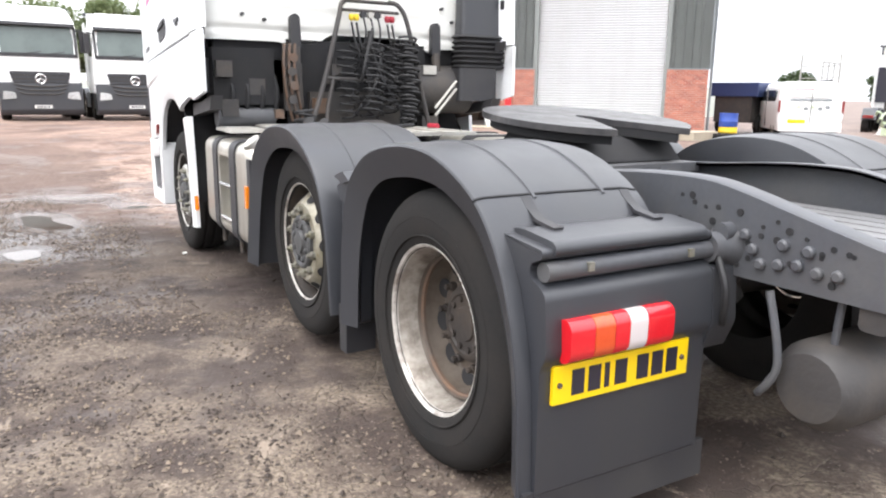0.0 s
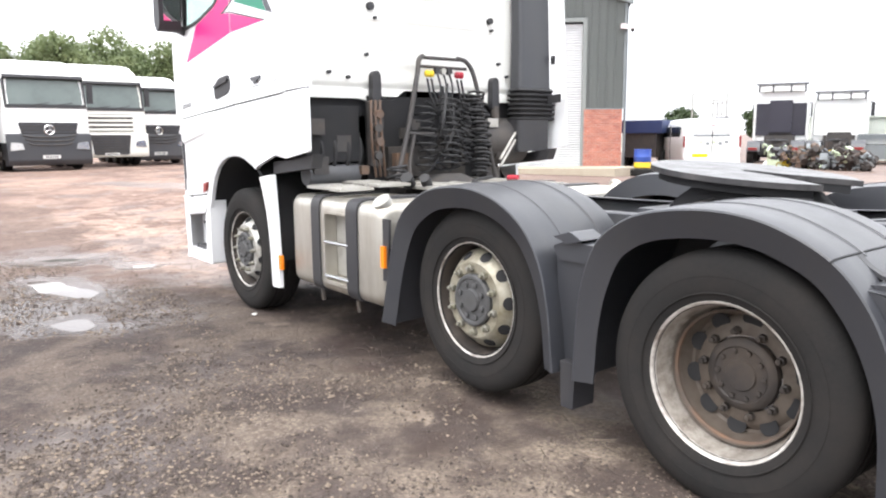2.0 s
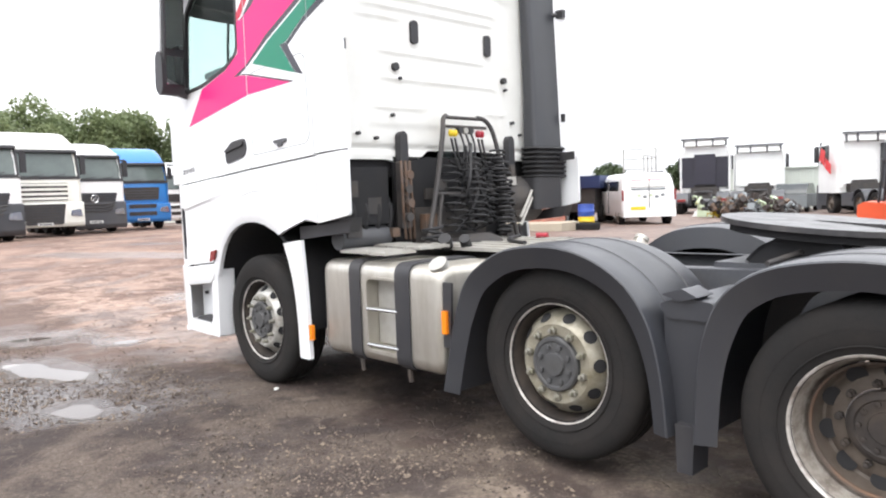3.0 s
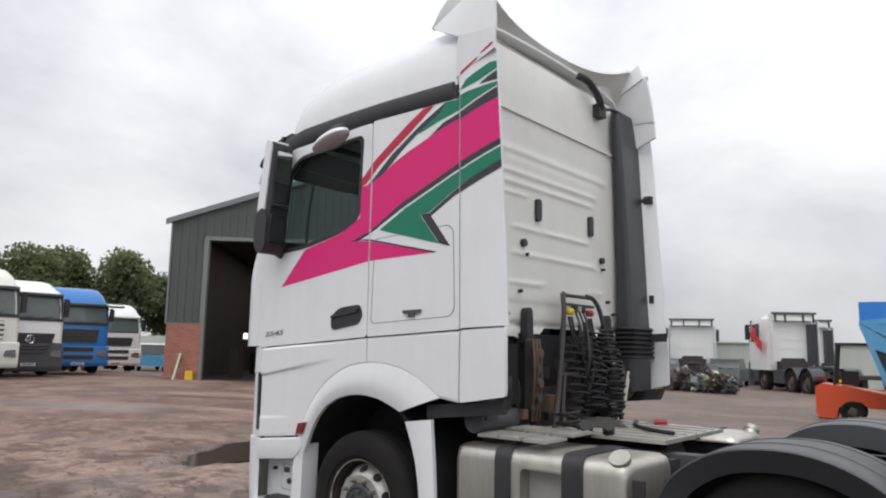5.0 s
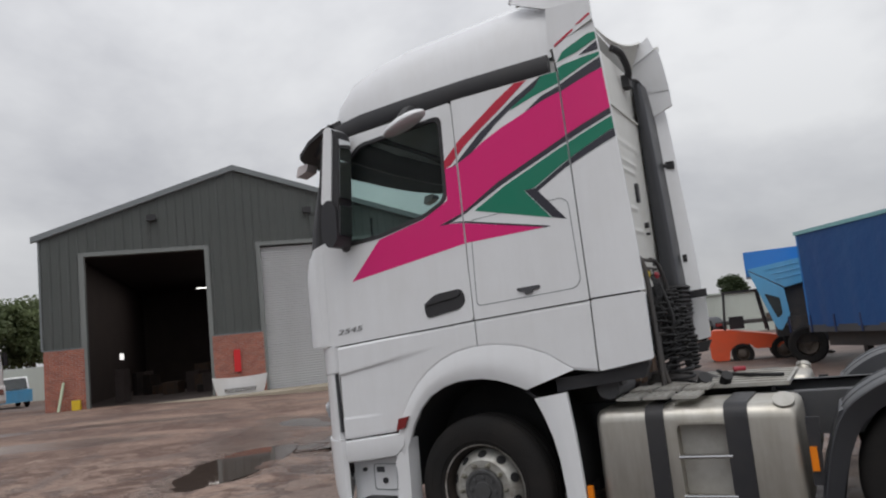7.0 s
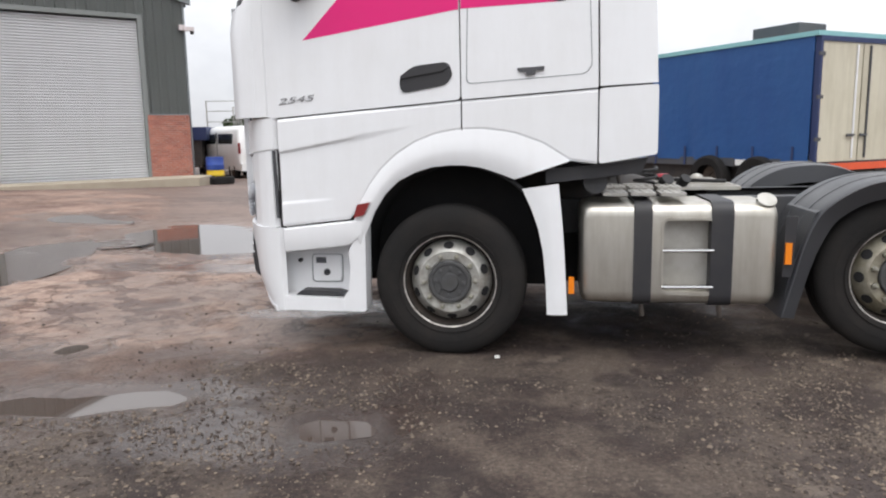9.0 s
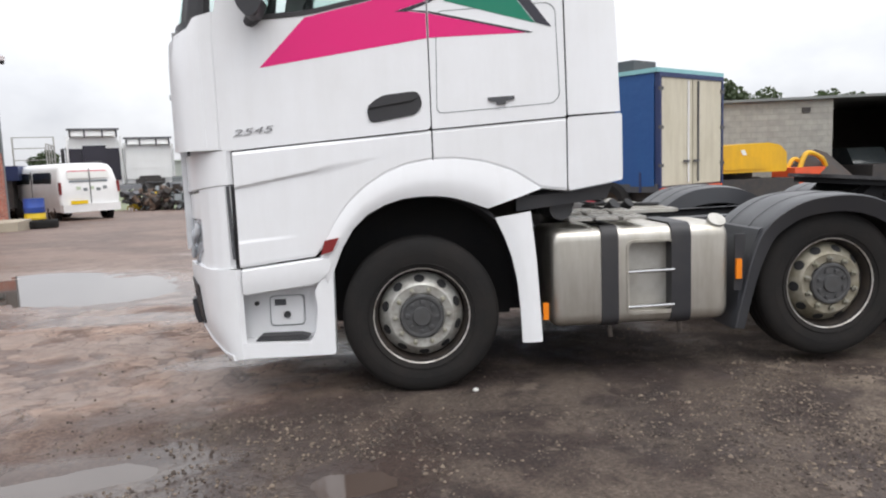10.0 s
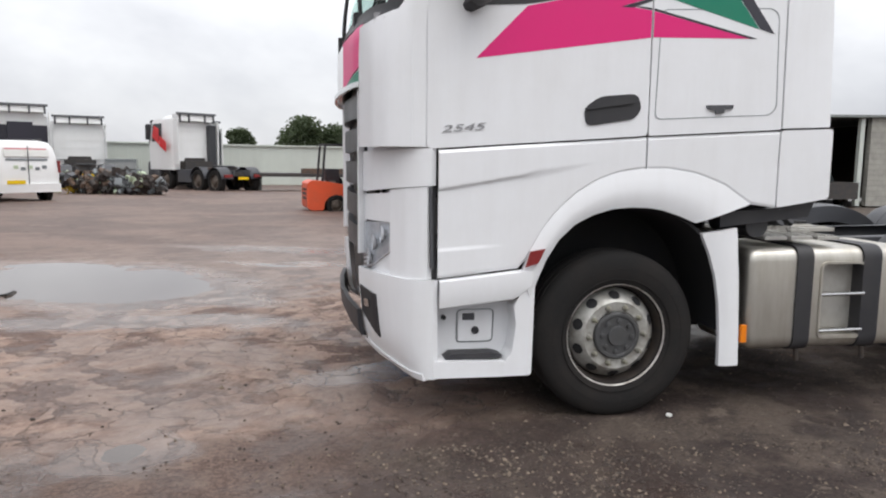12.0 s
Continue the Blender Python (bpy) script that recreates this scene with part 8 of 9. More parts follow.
part("side_plate", box(B(), 1.5, 1.8, 0.02, 0.03, 0.80, 0.92), PLATE_W, trl, "small white side plate")
for x in (1.2, 2.5):
    for y in (-0.14, -TW + 0.14):
        far_wheel(trl, x, y - 0.0 if y > -1 else y)
part("support_leg", box(B(), TLn - 1.6, TLn - 1.45, -0.5, -0.35, 0.0, 0.8), GRIME, trl, "", 0.01)
part("support_leg", box(B(), TLn - 1.6, TLn - 1.45, -TW + 0.35, -TW + 0.5, 0.0, 0.8), GRIME, trl, "", 0.01)
part("load_hoop", box(B(), 1.7, 2.9, -2.5, -1.6, TZ1 + 0.03, TZ1 + 0.5), CHASSIS, trl, "dark crate on the roof", 0.02)

# ---- yellow plant and block building ----
dg = group_of("excavator", on(12.2, 20.2, 5) @ Matrix.Scale(1.07, 4), "yellow excavator parked before a block wall", "excavator")
part("engine_cover", prism(B(), round_poly([(-1.4, 0.95), (1.2, 0.95), (1.2, 1.55), (0.95, 1.80), (0.55, 1.88), (-1.4, 1.80)], 0.08), -1.1, 1.1), DIGGER, dg, "yellow engine cover", 0.05)
part("side_panel", box(B(), -1.0, 0.5, -1.13, -1.09, 1.05, 1.45), DIGGER, dg, "", 0.02)
part("badge", prism(B(), [(-0.35, 1.5), (-0.2, 1.5), (-0.3, 1.68), (-0.42, 1.66)], -1.125, -1.10), PLATE_W, dg, "pale badge")
part("rear_grille", box(B(), 1.19, 1.22, -0.8, 0.8, 1.1, 1.5), GRIME, dg)
part("operator_cab", box(B(), -2.1, -1.3, -1.05, 0.0, 1.3, 2.35), LB_WHITE, dg, "white operator cab", 0.1)
part("cab_glass", box(B(), -2.0, -1.4, -1.07, -1.04, 1.85, 2.25), GLASS_FAR, dg, "dark cab glass")
part("turret", cyl(B(), (0, 0, 0.7), (0, 0, 0.98), 0.6, segs=24), GRIME, dg)
for s in (-1, 1):
    part("track", prism(B(), round_poly([(-1.6, 0.0), (1.5, 0.0), (1.7, 0.4), (1.5, 0.75), (-1.6, 0.75), (-1.8, 0.4)], 0.2), s * 0.65, s * 1.15), GRIME, dg, "dark rubber track", 0.03)
sp = group_of("yellow_attachment", on(15.2, 21.0, 20), "small orange-yellow plant attachment", "machinery")
part("frame", box(B(), -0.9, 0.7, -0.5, 0.5, 0.2, 1.1), FORK, sp, "orange frame", 0.08)
part("arm", tube(B(), bend([(-0.6, -0.4, 0.9), (-0.2, -0.4, 1.6), (0.6, -0.4, 1.4), (0.9, -0.4, 0.9)]), 0.09), DIGGER, sp, "yellow arm")
part("arm", tube(B(), bend([(-0.4, 0.3, 0.9), (0.0, 0.3, 1.4), (0.8, 0.3, 1.1)]), 0.08), DIGGER, sp)
thing("spoil_mound", lathe(B(), [(0.0, 1.75), (0.4, 1.6), (1.0, 1.0), (1.7, 0.3), (2.1, 0.0)], segs=18, axis="z"), SCRAP, "dark heap of spoil against the wall", "heap", at=on(16.2, 21.7))
sheds = group_of("block_building", pose(1.25, 2.2, -0.05), "grey blockwork store with an open dark bay", "building")
o = part("block_wall", prism(B(), [(3.0, -0.2), (16.4, -0.2), (16.4, 3.45), (3.0, 3.25)], 20.7, 20.95), BLOCK, sheds, "grey concrete block wall")
uv_box(o)
o = part("block_wall", box(B(), 20.4, 26.0, 20.7, 20.95, -0.2, 3.6), BLOCK, sheds, "grey concrete block wall")
uv_box(o)
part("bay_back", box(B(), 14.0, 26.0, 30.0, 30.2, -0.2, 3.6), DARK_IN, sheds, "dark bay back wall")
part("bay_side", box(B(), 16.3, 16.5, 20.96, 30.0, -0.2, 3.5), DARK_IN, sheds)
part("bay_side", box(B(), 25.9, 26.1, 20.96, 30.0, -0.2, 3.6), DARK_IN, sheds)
part("roof_edge", prism(B(), [(2.8, 3.27), (26.2, 3.62), (26.2, 3.72), (2.8, 3.37)], 20.5, 30.5), CLAD, sheds, "thin dark roof edge", 0.01)
part("bay_post", box(B(), 19.9, 20.1, 20.72, 20.9, -0.2, 3.5), PALE_WALL, sheds, "pale post")
part("air_grate", box(B(), 15.1, 15.45, 20.66, 20.70, 2.95, 3.15), GRIME, sheds, "dark air grate")
part("wall_lamp", box(B(), 10.9, 11.1, 20.6, 20.70, 2.7, 2.8), LENS_WHITE, sheds, "small wall lamp", 0.02)
jeep = group_of("dark_car", on(20.0, 24.5, -90), "dark car standing in the open bay", "car")
part("body", box(B(), -2.0, 2.0, -0.9, 0.9, 0.4, 1.1), GRIME, jeep, "", 0.12)
part("cabin", prism(B(), round_poly([(-1.6, 1.1), (0.7, 1.1), (0.2, 1.8), (-1.5, 1.8)], 0.08), -0.8, 0.8), GLASS_FAR, jeep, "", 0.06)
for x in (-1.2, 1.2):
    for s in (-1, 1):
        w_ = far_wheel(jeep, x, s * 0.85, 0.36)
        w_.scale = (0.72, 0.72, 0.72)

# ---- long pale store and flat trailers on the far side ----
pale = group_of("long_store", pose(-1, 2, -0.1), "long low pale green sheeted store", "building")
part("wall", prism(B(), [(-24.0, -1.2), (14.0, -1.2), (14.0, 2.45), (-24.0, 2.75)], 58.0, 60.0), PALE_WALL, pale, "pale green sheet wall")
for k in range(38):
    x = -23.5 + k
    part("wall_rib", box(B(), x, x + 0.06, 57.95, 58.0, -0.2, 2.4), PALE_WALL, pale)
part("roof", prism(B(), [(-24.2, 2.72), (14.2, 2.42), (14.2, 2.54), (-24.2, 2.84)], 57.8, 66.0), PALE_WALL, pale, "pale roof sheet")
ft = group_of("flat_trailer", on(-2.6, 46.0, -8), "dark flat trailer standing empty", "trailer")
part("bed", box(B(), -5.5, 6.0, -1.25, 1.25, 0.95, 1.18), GRIME, ft, "dark flat bed", 0.02)
part("headboard", box(B(), -5.55, -5.4, -1.2, 1.2, 1.18, 1.5), RUSTY, ft, "rusty headboard")
part("stored_beams", box(B(), 0.5, 5.0, -0.9, 0.9, 1.18, 1.5), RUSTY, ft, "stack of brown beams", 0.03)
for x in (2.6, 3.9, 5.2):
    for s in (-1, 1):
        far_wheel(ft, x, s * 1.15)
part("landing_leg", box(B(), -2.6, -2.4, -0.6, 0.6, 0.0, 0.95), GRIME, ft, "", 0.01)
wall_l = group_of("boundary_wall", pose(-49, 26, 0.1, 0, 0, 62), "low grey boundary wall behind the lorries", "wall")
part("wall", box(B(), -40, 30, -0.12, 0.12, -0.3, 2.1), PALE_WALL, wall_l, "grey boundary sheeting")


# ---- trees ----
def leaf_crown(bm, rs_, blobs, leaves, size):
    total = sum(b[3] ** 2 for b in blobs)
    for bx, by, bz, br in blobs:
        for _ in range(int(leaves * br * br / total)):
            while True:
                d = rs_.normal(size=3)
                d /= np.linalg.norm(d)
                r = br * (0.45 + 0.75 * rs_.rand())
                break
            p = Vector((bx + d[0] * r, by + d[1] * r, bz + d[2] * r * 0.85))
            a, t = rs_.uniform(0, 6.28), rs_.uniform(-1.1, 1.1)
            m_ = Euler((t, rs_.uniform(-1.1, 1.1), a)).to_matrix()
            s = size * rs_.uniform(0.6, 1.4)
            q = [m_ @ Vector(c) * s + p for c in ((-0.5, -0.3, 0), (0.1, -0.42, 0.08), (0.55, 0.0, 0.0), (0.1, 0.42, 0.08), (-0.5, 0.3, 0))]
            bm.faces.new([bm.verts.new(c) for c in q])


def tree(x, y, h, spread_, seed, leaf, label, base=0.0, leaves=9000):
    rs_ = np.random.RandomState(seed)
    e = group_of("tree", pose(x, y, base), label, "tree", "trees round the yard")
    bm = B()
    tube(bm, bend([(0, 0, -0.3), (0.1, 0.05, h * 0.25), (0.0, 0.15, h * 0.5), (0.1, 0.0, h * 0.75)], 4), 0.028 * h, 8, 0.008 * h)
    blobs = []
    for k in range(16):
        a = k * 2.4 + rs_.uniform(-0.4, 0.4)
        z = h * rs_.uniform(0.38, 0.86)
        rad = spread_ * rs_.uniform(0.35, 0.8) * (1.15 - 0.55 * z / h)
        tip = (rad * math.cos(a), rad * math.sin(a), z)
        tube(bm, bend([(0.03, 0.05, z * 0.55), (tip[0] * 0.5, tip[1] * 0.5, z * 0.85), tip], 3), 0.011 * h, 6, 0.003 * h)
        blobs.append((*tip, spread_ * rs_.uniform(0.20, 0.38)))
    blobs.append((0, 0, h * 0.86, spread_ * 0.36))
    blobs.append((0, 0, h * 0.62, spread_ * 0.55))
    part("trunk", bm, BARK, e, "grey brown trunk and limbs")
    cb = B()
    leaf_crown(cb, rs_, blobs, leaves, 0.27)
    part("crown", cb, leaf, e, "dense green leaves", smooth=False)
    return e


random.seed(17)
row = [(-62, -6, 8.0), (-60, -1, 8.5), (-61, 4, 9.3), (-58, 8.5, 9.8), (-60, 12.5, 10.8), (-57, 16.5, 9.6), (-61, 20.5, 10.2), (-59, 25, 10.4), (-62, 28, 9.8), (-59, 31, 8.8), (-63, 35, 8.2), (-60, 38.5, 7.2), (-64, -13, 7.5), (-70, 0.5, 9.5), (-69, 9, 10.5), (-70, 17, 11), (-69, 24, 11)]
for k, (x, y, h) in enumerate(row):
    tree(x * 1.06, y * 1.06 + 1.5, h * 0.99, h * 0.44, 40 + k, LEAF, "leafy broad green tree behind the lorries", 0.1)
for k, (x, y, h, sp_) in enumerate(((-2.4, 94, 7.4, 4.4), (2.0, 96, 6.6, 3.6), (-11, 100, 6.2, 2.6), (-41, 68, 4.6, 2.6), (-34, 72, 4.8, 2.4), (22.5, 42, 6.6, 3.2), (26.5, 44, 6.2, 3.0), (31, 44, 6.0, 3))):
    tree(x, y, h, sp_, 80 + k, LEAF_DARK, "dark green tree beyond the yard", -0.6, 6000)


# ---- yard ground ----
PUDDLES = [(-4.6, 5.4, 1.75, 1.10, -40), (-5.75, 3.3, 1.55, 0.55, 112), (-5.7, 4.65, 0.6, 0.42, 20), (-1.95, -1.10, 0.62, 0.25, 15), (-0.42, -1.17, 0.36, 0.16, 15), (-2.76, -0.10, 0.26, 0.16, 0), (-2.1, 6.9, 0.62, 0.20, -25), (-8.2, 7.6, 1.3, 0.5, -30), (-3.7, -0.7, 0.34, 0.18, 80)]
# places where rain stands as a film: centre, half lengths, turn
FILMS = [(-3.5, 2.95, 1.5, 0.38, -5), (-3.6, -0.7, 0.9, 0.5, 70), (-3.2, 4.4, 1.6, 0.5, -35), (-1.2, 1.2, 0.8, 0.3, 20), (-7.5, 5.5, 2.5, 0.8, 120), (-2.2, 8.8, 2.2, 0.5, -20), (-2.6, -2.0, 0.8, 0.35, 30), (-0.7, -1.3, 0.9, 0.4, 15), (-12, 3.5, 3.0, 0.7, 40), (-14, 6.5, 3.5, 0.6, 45)]


def puddle_depth(x, y):
    d, level, best = 0.0, 0.0, 9.0
    x0, y0 = x, y
    x, y = x + 0.30 * noise.noise((x * 1.1, y * 1.1, 5.0)) + 0.10 * noise.noise((x * 3.7, y * 3.7, 8.0)), y + 0.22 * noise.noise((x * 1.2, y * 1.2, 15.0)) + 0.08 * noise.noise((x * 3.9, y * 3.9, 18.0))
    for cx, cy, a, b, rot in PUDDLES:
        c, s = math.cos(radians(rot)), math.sin(radians(rot))
        u, v = ((x - cx) * c + (y - cy) * s) / a, (-(x - cx) * s + (y - cy) * c) / b
        r = u * u + v * v
        if r < best:
            best, level = r, (rise(cx, cy) - rise(x0, y0)) * math.exp(-r * 0.3)
        if r < 4:
            d = max(d, math.exp(-r * 0.9) * (0.055 if a > 1 else 0.042))
    return d - level


def damp(x, y):
    """How wet the surface is, 1 at a puddle's edge and fading outwards."""
    x, y = x + 0.35 * noise.noise((x * 0.9, y * 0.9, 25.0)) + 0.16 * noise.noise((x * 3.1, y * 3.1, 28.0)), y + 0.30 * noise.noise((x * 1.0, y * 1.0, 35.0)) + 0.14 * noise.noise((x * 3.3, y * 3.3, 38.0))
    best = 0.0
    for pool, gain, fall in ((PUDDLES, 1.6, 0.55), (FILMS, 1.15, 0.8)):
        for cx, cy, a, b, rot in pool:
            if abs(x - cx) > 4 * a or abs(y - cy) > 4 * a:
                continue
            c, s = math.cos(radians(rot)), math.sin(radians(rot))
            u, v = ((x - cx) * c + (y - cy) * s) / a, (-(x - cx) * s + (y - cy) * c) / b
            best = max(best, gain * math.exp(-(u * u + v * v) * fall))
    return min(1.0, best)


def spread(lo, hi, step, reach):
    a = [lo + step * i for i in range(int(round((hi - lo) / step)) + 1)]
    g, d = step, 0.0
    left, right = [], []
    while d < reach:
        g *= 1.28
        d += g
        left.append(lo - d)
        right.append(hi + d)
    return left[::-1] + a + right


def ground_z(x, y):
    z = rise(x, y)
    near = 1 - smooth_step(9, 16, math.hypot(x - 1, y))
    if near > 0:
        still = min(1.0, max(0.0, puddle_depth(x, y) / 0.03))
        z += near * (1 - 0.45 * still) * (0.022 * (noise.noise((x * 0.9, y * 0.9, 3.1))) + 0.010 * noise.noise((x * 3.1, y * 3.1, 7.7)) + 0.009 * noise.noise((x * 8, y * 8, 1.3)))
        z -= puddle_depth(x, y)
    tyre = 0.0
    for tx in (0.0, 4.2):
        tyre = max(tyre, math.exp(-((x - tx) / 0.35) ** 2) * (1 if -0.4 < y < 2.8 else 0))
    return z * (1 - 0.8 * tyre)


gx, gy = spread(-9.0, 7.5, 0.075, 1800), spread(-5.5, 8.0, 0.075, 1800)
verts = [(x, y, ground_z(x, y)) for y in gy for x in gx]
nx = len(gx)
faces = [(j * nx + i, j * nx + i + 1, (j + 1) * nx + i + 1, (j + 1) * nx + i) for j in range(len(gy) - 1) for i in range(nx - 1)]


def yard_material():
    m = bpy.data.materials.new("wet_broken_yard_surface")
    m.use_nodes = True
    nt = m.node_tree
    N, L = nt.nodes.new, nt.links.new
    b = nt.nodes["Principled BSDF"]
    tc = N("ShaderNodeTexCoord").outputs["Object"]

    def nz(scale, detail=4.0, rough=0.6, dist=0.0):
        n = N("ShaderNodeTexNoise")
        n.inputs["Scale"].default_value, n.inputs["Detail"].default_value = scale, detail
        n.inputs["Roughness"].default_value, n.inputs["Distortion"].default_value = rough, dist
        L(tc, n.inputs["Vector"])
        return n.outputs["Fac"]

    def rng(v, a, c, lo=0.0, hi=1.0):
        r = N("ShaderNodeMapRange")
        r.interpolation_type = "SMOOTHSTEP"
        for k, x in zip(("From Min", "From Max", "To Min", "To Max"), (a, c, lo, hi)):
            r.inputs[k].default_value = x
        L(v, r.inputs["Value"])
        return r.outputs["Result"]

    def mix(f, a, c, kind="MIX"):
        x = N("ShaderNodeMix")
        x.data_type, x.blend_type = "RGBA", kind
        if isinstance(f, float):
            x.inputs["Factor"].default_value = f
        else:
            L(f, x.inputs["Factor"])
        for key, v in (("A", a), ("B", c)):
            if isinstance(v, tuple):
                x.inputs[key].default_value = (*v, 1)
            else:
                L(v, x.inputs[key])
        return x.outputs["Result"]

    def math_(op, a, c=0.0):
        x = N("ShaderNodeMath")
        x.operation = op
        for i, v in enumerate((a, c)):
            if isinstance(v, (int, float)):
                x.inputs[i].default_value = v
            else:
                L(v, x.inputs[i])
        return x.outputs[0]

    sep = N("ShaderNodeSeparateXYZ")
    L(tc, sep.inputs[0])
    # dark tarmac grit beside the lorry, its colour further darkened for the lorry's shade, tan grit behind, flaking
    # concrete before it
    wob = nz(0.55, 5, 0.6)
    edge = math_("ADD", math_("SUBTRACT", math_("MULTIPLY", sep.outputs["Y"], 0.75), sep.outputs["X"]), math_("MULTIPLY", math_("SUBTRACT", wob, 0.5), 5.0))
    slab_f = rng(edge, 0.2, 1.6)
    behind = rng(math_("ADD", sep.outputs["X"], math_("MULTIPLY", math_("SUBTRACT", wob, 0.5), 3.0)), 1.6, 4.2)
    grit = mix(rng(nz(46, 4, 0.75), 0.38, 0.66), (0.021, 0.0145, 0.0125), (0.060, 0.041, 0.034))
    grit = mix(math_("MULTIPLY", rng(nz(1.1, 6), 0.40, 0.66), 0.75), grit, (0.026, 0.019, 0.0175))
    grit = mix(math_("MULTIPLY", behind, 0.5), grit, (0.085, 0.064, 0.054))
    tan = mix(rng(nz(45, 3, 0.7), 0.38, 0.68), (0.12, 0.092, 0.072), (0.27, 0.22, 0.17))
    tan_f = rng(nz(1.6, 7, 0.65), 0.44, 0.60)
    grit = mix(math_("MULTIPLY", tan_f, math_("ADD", 0.32, math_("MULTIPLY", behind, 0.62))), grit, tan)
    pale_f = math_("MULTIPLY", rng(nz(2.3, 7, 0.7, 0.5), 0.60, 0.66), math_("ADD", 0.25, math_("MULTIPLY", behind, 0.6)))
    grit = mix(pale_f, grit, (0.31, 0.25, 0.195))
    specks = N("ShaderNodeTexVoronoi")
    specks.inputs["Scale"].default_value = 52
    L(tc, specks.inputs["Vector"])
    pale = math_("MULTIPLY", rng(specks.outputs["Distance"], 0.28, 0.16), rng(nz(9, 2), 0.52, 0.62))
    grit = mix(math_("MULTIPLY", pale, 0.7), grit, (0.27, 0.225, 0.18))
    # flaking concrete: plates of two tones with eroded joints
    wv = N("ShaderNodeVectorMath")
    wn_ = N("ShaderNodeTexNoise")
    wn_.inputs["Scale"].default_value, wn_.inputs["Detail"].default_value = 2.6, 7
    L(tc, wn_.inputs["Vector"])
    sc = N("ShaderNodeVectorMath")
    sc.operation = "SCALE"
    sc.inputs["Scale"].default_value = 0.95
    L(wn_.outputs["Color"], sc.inputs[0])
    L(tc, wv.inputs[0])
    L(sc.outputs[0], wv.inputs[1])
    crack, plates = N("ShaderNodeTexVoronoi"), N("ShaderNodeTexVoronoi")
    crack.feature = "DISTANCE_TO_EDGE"
    for n in (crack, plates):
        n.inputs["Scale"].default_value = 3.3
        L(wv.outputs[0], n.inputs["Vector"])
    tone = N("ShaderNodeSeparateXYZ")
    L(plates.outputs["Color"], tone.inputs[0])
    pick = math_("ADD", math_("MULTIPLY", tone.outputs["X"], 0.30), math_("MULTIPLY", nz(0.9, 8, 0.70, 0.5), 1.15))
    worn = rng(pick, 0.60, 0.74)
    dark_c = mix(rng(nz(30, 3, 0.7), 0.35, 0.7), (0.092, 0.054, 0.043), (0.172, 0.11, 0.086))
    pale_c = mix(rng(nz(5, 6, 0.7), 0.35, 0.68), (0.35, 0.255, 0.205), (0.215, 0.142, 0.112))
    conc = mix(worn, dark_c, pale_c)
    conc = mix(rng(nz(3.4, 7, 0.7), 0.58, 0.68, 0, 0.65), conc, (0.37, 0.29, 0.23))
    conc = mix(rng(nz(24, 3), 0.55, 0.75, 0, 0.5), conc, (0.11, 0.08, 0.065))
    cr = math_("MULTIPLY", rng(crack.outputs["Distance"], 0.045, 0.008), rng(nz(0.8, 4), 0.40, 0.56))
    conc = mix(math_("MULTIPLY", cr, 0.65), conc, (0.06, 0.043, 0.036))
    # brown gravel has washed over the slabs on the near side of the nose
    cover = rng(math_("ADD", sep.outputs["Y"], math_("MULTIPLY", math_("SUBTRACT", nz(0.9, 6, 0.65), 0.5), 3.5)), 0.35, -0.45)
    gravel = mix(rng(nz(38, 4, 0.75), 0.36, 0.66), (0.048, 0.030, 0.026), (0.145, 0.098, 0.078))
    gravel = mix(rng(nz(5, 5, 0.7), 0.52, 0.70, 0, 0.6), gravel, (0.19, 0.142, 0.115))
    conc = mix(math_("MULTIPLY", cover, 0.9), conc, gravel)
    far_f = rng(edge, 4.5, 14.0)
    yard = mix(rng(nz(0.24, 7, 0.6, 0.8), 0.42, 0.58), (0.28, 0.188, 0.146), (0.138, 0.084, 0.067))
    yard = mix(rng(nz(0.75, 8, 0.72, 0.6), 0.50, 0.60, 0, 0.65), yard, (0.103, 0.064, 0.052))
    yard = mix(rng(nz(1.3, 8, 0.72, 0.4), 0.58, 0.64, 0, 0.6), yard, (0.385, 0.295, 0.236))
    conc = mix(math_("MULTIPLY", far_f, 0.72), conc, yard)
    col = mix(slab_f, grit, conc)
    wet = math_("MULTIPLY", rng(nz(0.55, 7, 0.65, 0.6), 0.50, 0.60), slab_f)
    low = rng(math_("ADD", sep.outputs["Z"], math_("MULTIPLY", math_("SUBTRACT", nz(6, 4), 0.5), 0.02)), 0.004, -0.016)
    film = N("ShaderNodeAttribute")
    film.attribute_name = "damp"
    soak = rng(math_("ADD", film.outputs["Fac"], math_("MULTIPLY", math_("SUBTRACT", nz(7, 5, 0.7), 0.5), 0.7)), 0.30, 0.75)
    wet2 = math_("MAXIMUM", math_("MULTIPLY", wet, 0.8), math_("MAXIMUM", low, soak))
    col = mix(math_("MULTIPLY", wet2, 0.45), col, (0.066, 0.050, 0.045))
    L(col, b.inputs["Base Color"])
    L(math_("SUBTRACT", math_("SUBTRACT", 0.86, math_("MULTIPLY", wet2, math_("SUBTRACT", 0.46, math_("MULTIPLY", far_f, 0.20)))), math_("MULTIPLY", soak, 0.24)), b.inputs["Roughness"])
    b.inputs["Specular IOR Level"].default_value = 0.36
    h = math_("ADD", math_("MULTIPLY", nz(55, 4, 0.7), 0.5), math_("MULTIPLY", nz(9, 5), 0.9))
    h = math_("SUBTRACT", h, math_("MULTIPLY", cr, 0.6))
    h = math_("ADD", h, math_("MULTIPLY", math_("MULTIPLY", worn, slab_f), 0.5))
    h = math_("MULTIPLY", h, math_("SUBTRACT", 1.0, math_("MAXIMUM", math_("MULTIPLY", slab_f, 0.3), math_("MULTIPLY", wet2, 0.75))))
    bp = N("ShaderNodeBump")
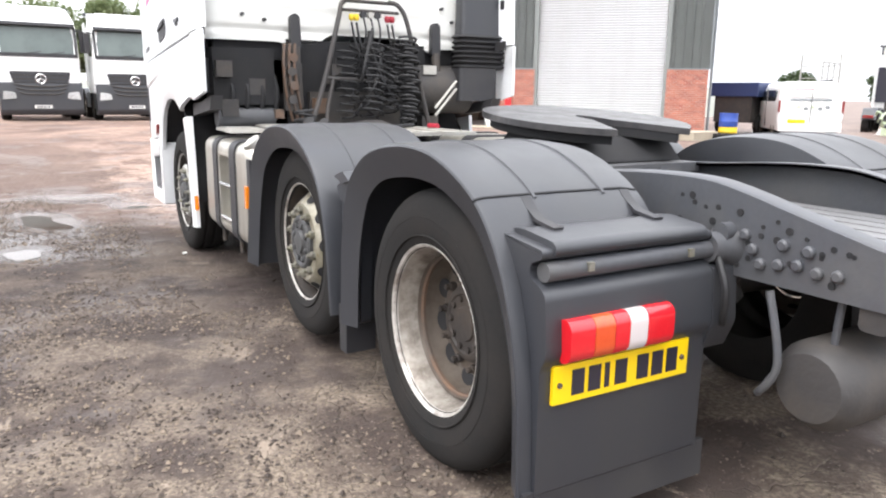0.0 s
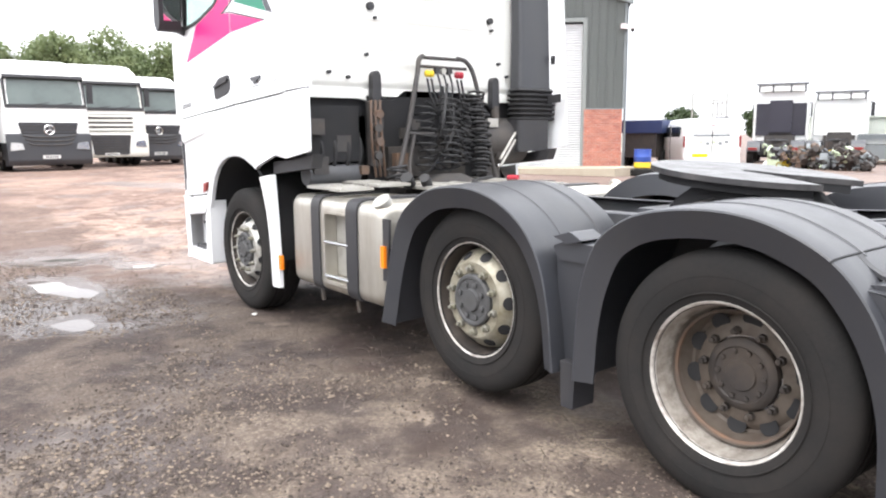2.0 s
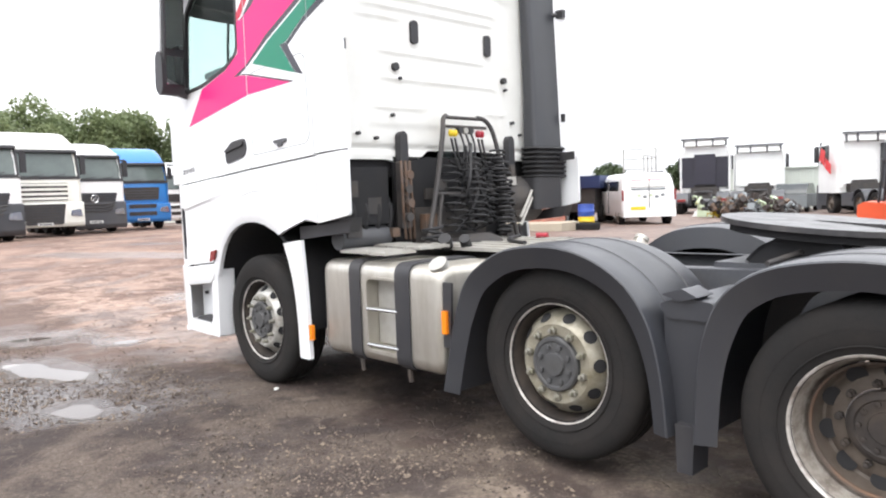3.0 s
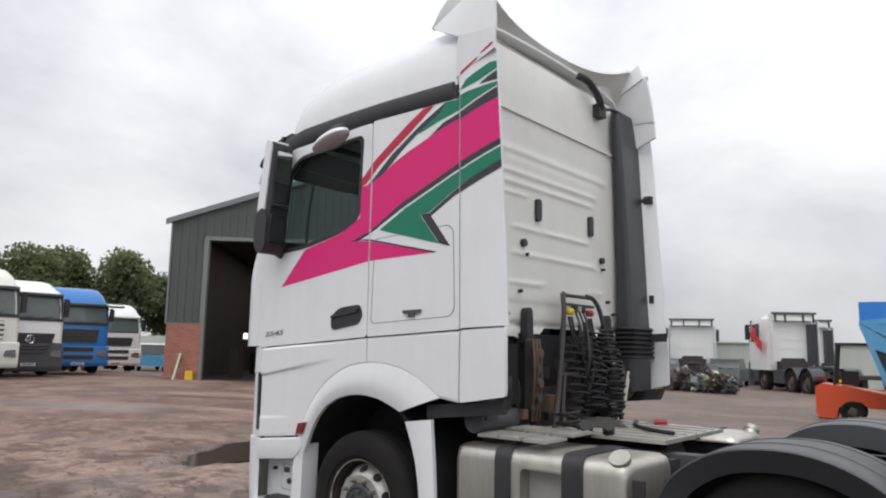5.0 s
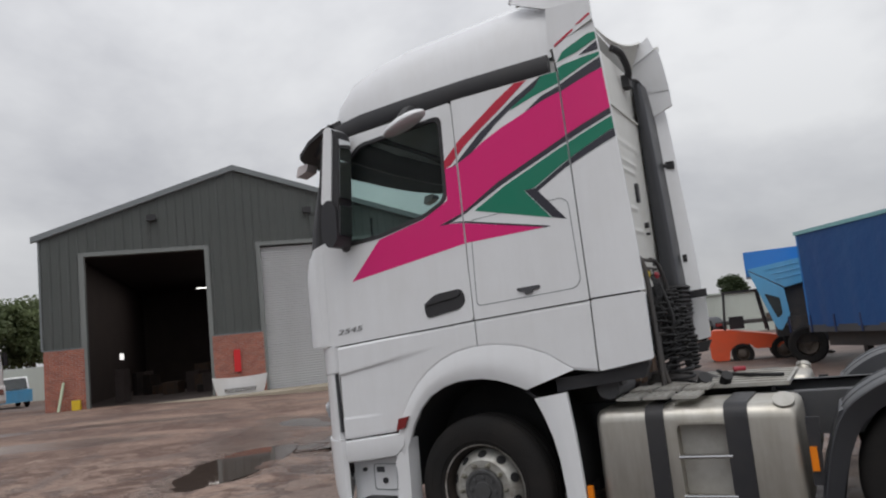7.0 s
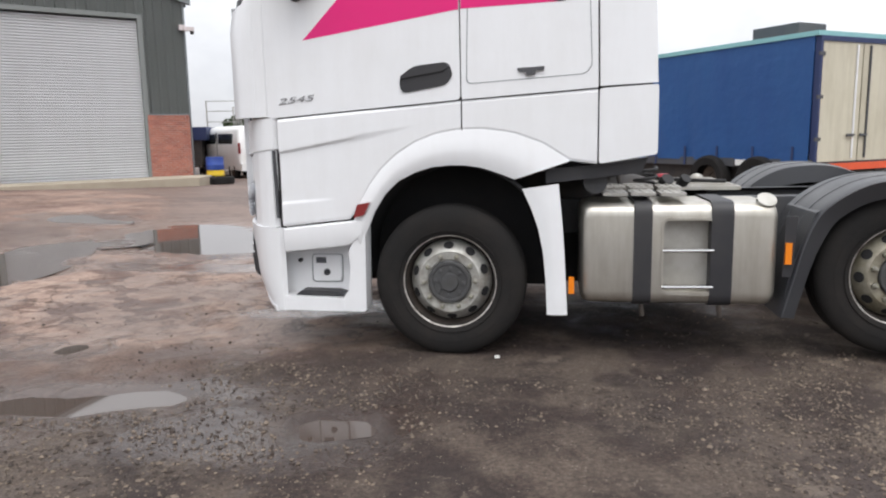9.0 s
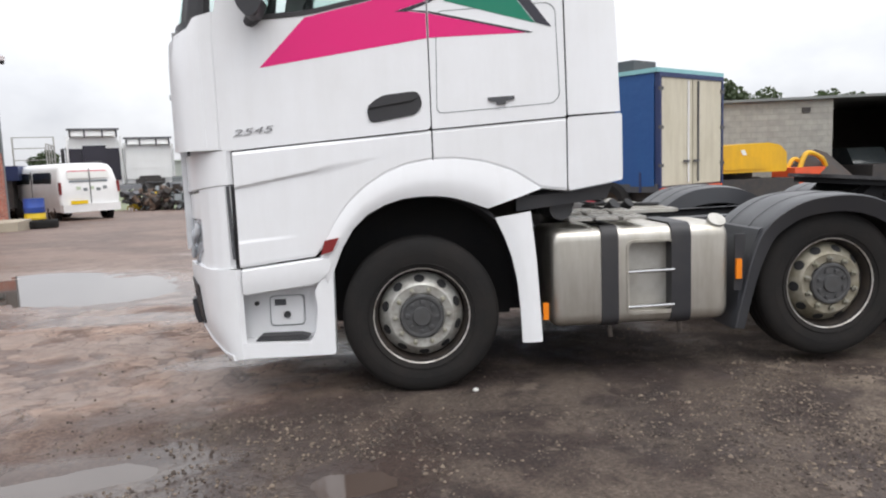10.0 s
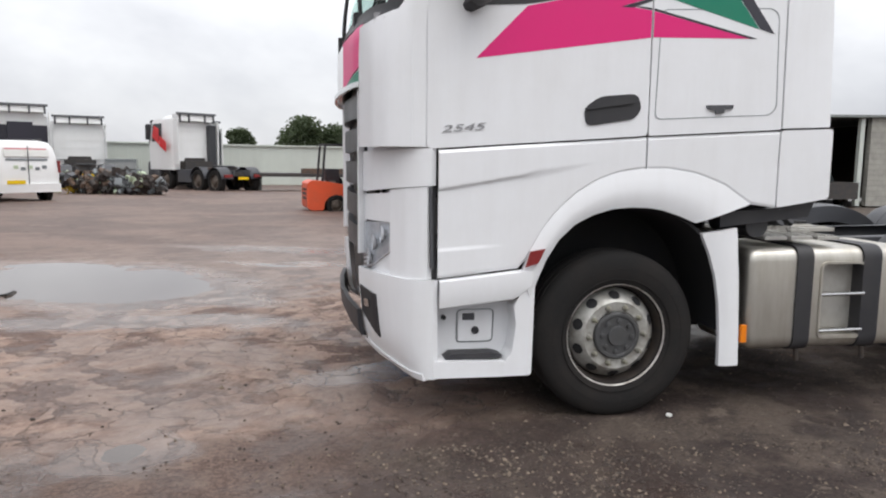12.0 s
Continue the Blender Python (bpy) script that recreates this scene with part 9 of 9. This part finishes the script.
    bp.inputs["Strength"].default_value, bp.inputs["Distance"].default_value = 0.7, 0.02
    L(h, bp.inputs["Height"])
    L(bp.outputs["Normal"], b.inputs["Normal"])
    return m


me = bpy.data.meshes.new("ground")
me.from_pydata(verts, [], faces)
wetness = me.attributes.new("damp", "FLOAT", "POINT")
wetness.data.foreach_set("value", [damp(x, y) if -20 < x < 9 and -7 < y < 12 else 0.0 for x, y, z in verts])
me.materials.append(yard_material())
me.shade_smooth()
tagged(new("ground", me), "wet brown gravel and cracked concrete yard", "ground", "", "structure")

# still water in the hollows
WATER = bpy.data.materials.new("muddy_puddle_water")
WATER.use_nodes = True
wb = WATER.node_tree.nodes["Principled BSDF"]
wb.inputs["Base Color"].default_value = (0.075, 0.056, 0.047, 1)
wb.inputs["Roughness"].default_value = 0.03
wb.inputs["Specular IOR Level"].default_value = 0.7
for i, (cx, cy, a, b_, rot) in enumerate(PUDDLES):
    bm = B()
    ring = []
    for k in range(40):
        t = 2 * math.pi * k / 40
        rr = 1.25 + 0.2 * noise.noise((math.cos(t) * 1.3 + i, math.sin(t) * 1.3, 4.0 + i))
        u, v = a * rr * math.cos(t), b_ * rr * math.sin(t)
        c, s = math.cos(radians(rot)), math.sin(radians(rot))
        ring.append(bm.verts.new((cx + u * c - v * s, cy + u * s + v * c, rise(cx, cy) - 0.020 - 0.0015 * i)))
    bm.faces.new(ring)
    thing("puddle", bm, WATER, "shallow muddy rain puddle on the yard", "puddle", "puddles", "structure", smooth=False)

# loose stones
rs = np.random.RandomState(7)
sv, sf = [], []
octa = [(1, 0, 0), (-1, 0, 0), (0, 1, 0), (0, -1, 0), (0, 0, 1), (0, 0, -1)]
of = [(0, 2, 4), (2, 1, 4), (1, 3, 4), (3, 0, 4), (2, 0, 5), (1, 2, 5), (3, 1, 5), (0, 3, 5)]
count = 0
while count < 46000:
    zone = count % 5
    x, y = (rs.uniform(-4.5, 6.5), rs.uniform(-4.8, 2.6)) if zone == 0 else (rs.uniform(2.0, 6.2), rs.uniform(-3.2, 0.2)) if zone < 3 else (rs.uniform(-3.6, 3.0), rs.uniform(-2.6, -0.3))
    if noise.noise((x * 0.8, y * 0.8, 9.0)) + 0.5 * noise.noise((x * 2.6, y * 2.6, 19.0)) + rs.uniform(-0.4, 0.4) < -0.05:
        continue
    if abs(puddle_depth(x, y)) > 0.012 or (0.75 * y - x + 2.5 * noise.noise((x * 0.55, y * 0.55, 2.0)) > 0.9 and y > 0.2 and rs.rand() > 0.3):
        continue
    s = 0.003 + 0.009 * rs.rand() ** 3 + (0.008 if rs.rand() > 0.985 else 0)
    z = ground_z(x, y) + s * 0.25
    base = len(sv)
    a = rs.uniform(0, 6.28)
    ca, sa = math.cos(a), math.sin(a)
    for p in octa:
        q = [p[k] * s * rs.uniform(0.7, 1.4) for k in range(3)]
        sv.append((x + q[0] * ca - q[1] * sa, y + q[0] * sa + q[1] * ca, z + q[2] * 0.7))
    sf += [tuple(base + k for k in f) for f in of]
    count += 1
STONE = material("loose_stone", (0.24, 0.20, 0.165), 0.85)
nt = STONE.node_tree
geo = nt.nodes.new("ShaderNodeNewGeometry")
cr_ = nt.nodes.new("ShaderNodeValToRGB")
cr_.color_ramp.elements[0].position = 0.40
cr_.color_ramp.elements[0].color, cr_.color_ramp.elements[1].color = (0.05, 0.038, 0.032, 1), (0.21, 0.165, 0.125, 1)
nt.links.new(geo.outputs["Random Per Island"], cr_.inputs["Fac"])
nt.links.new(cr_.outputs["Color"], nt.nodes["Principled BSDF"].inputs["Base Color"])
me = bpy.data.meshes.new("gravel")
me.from_pydata(sv, [], sf)
me.materials.append(STONE)
tagged(new("gravel", me), "loose wet brown and pale gravel stones", "gravel", "", "stuff")
bm = prism(B(), round_poly([(0.0, 0.0), (0.03, 0.0), (0.033, 0.014), (0.012, 0.018), (0.0, 0.012)], 0.005), -0.011, 0.011)
thing("litter", bm, PLATE_W, "crumpled white scrap of litter on the ground", "litter", at=pose(0.30, -0.10, 0.012, 0, 0, 20), bevel=0.003)
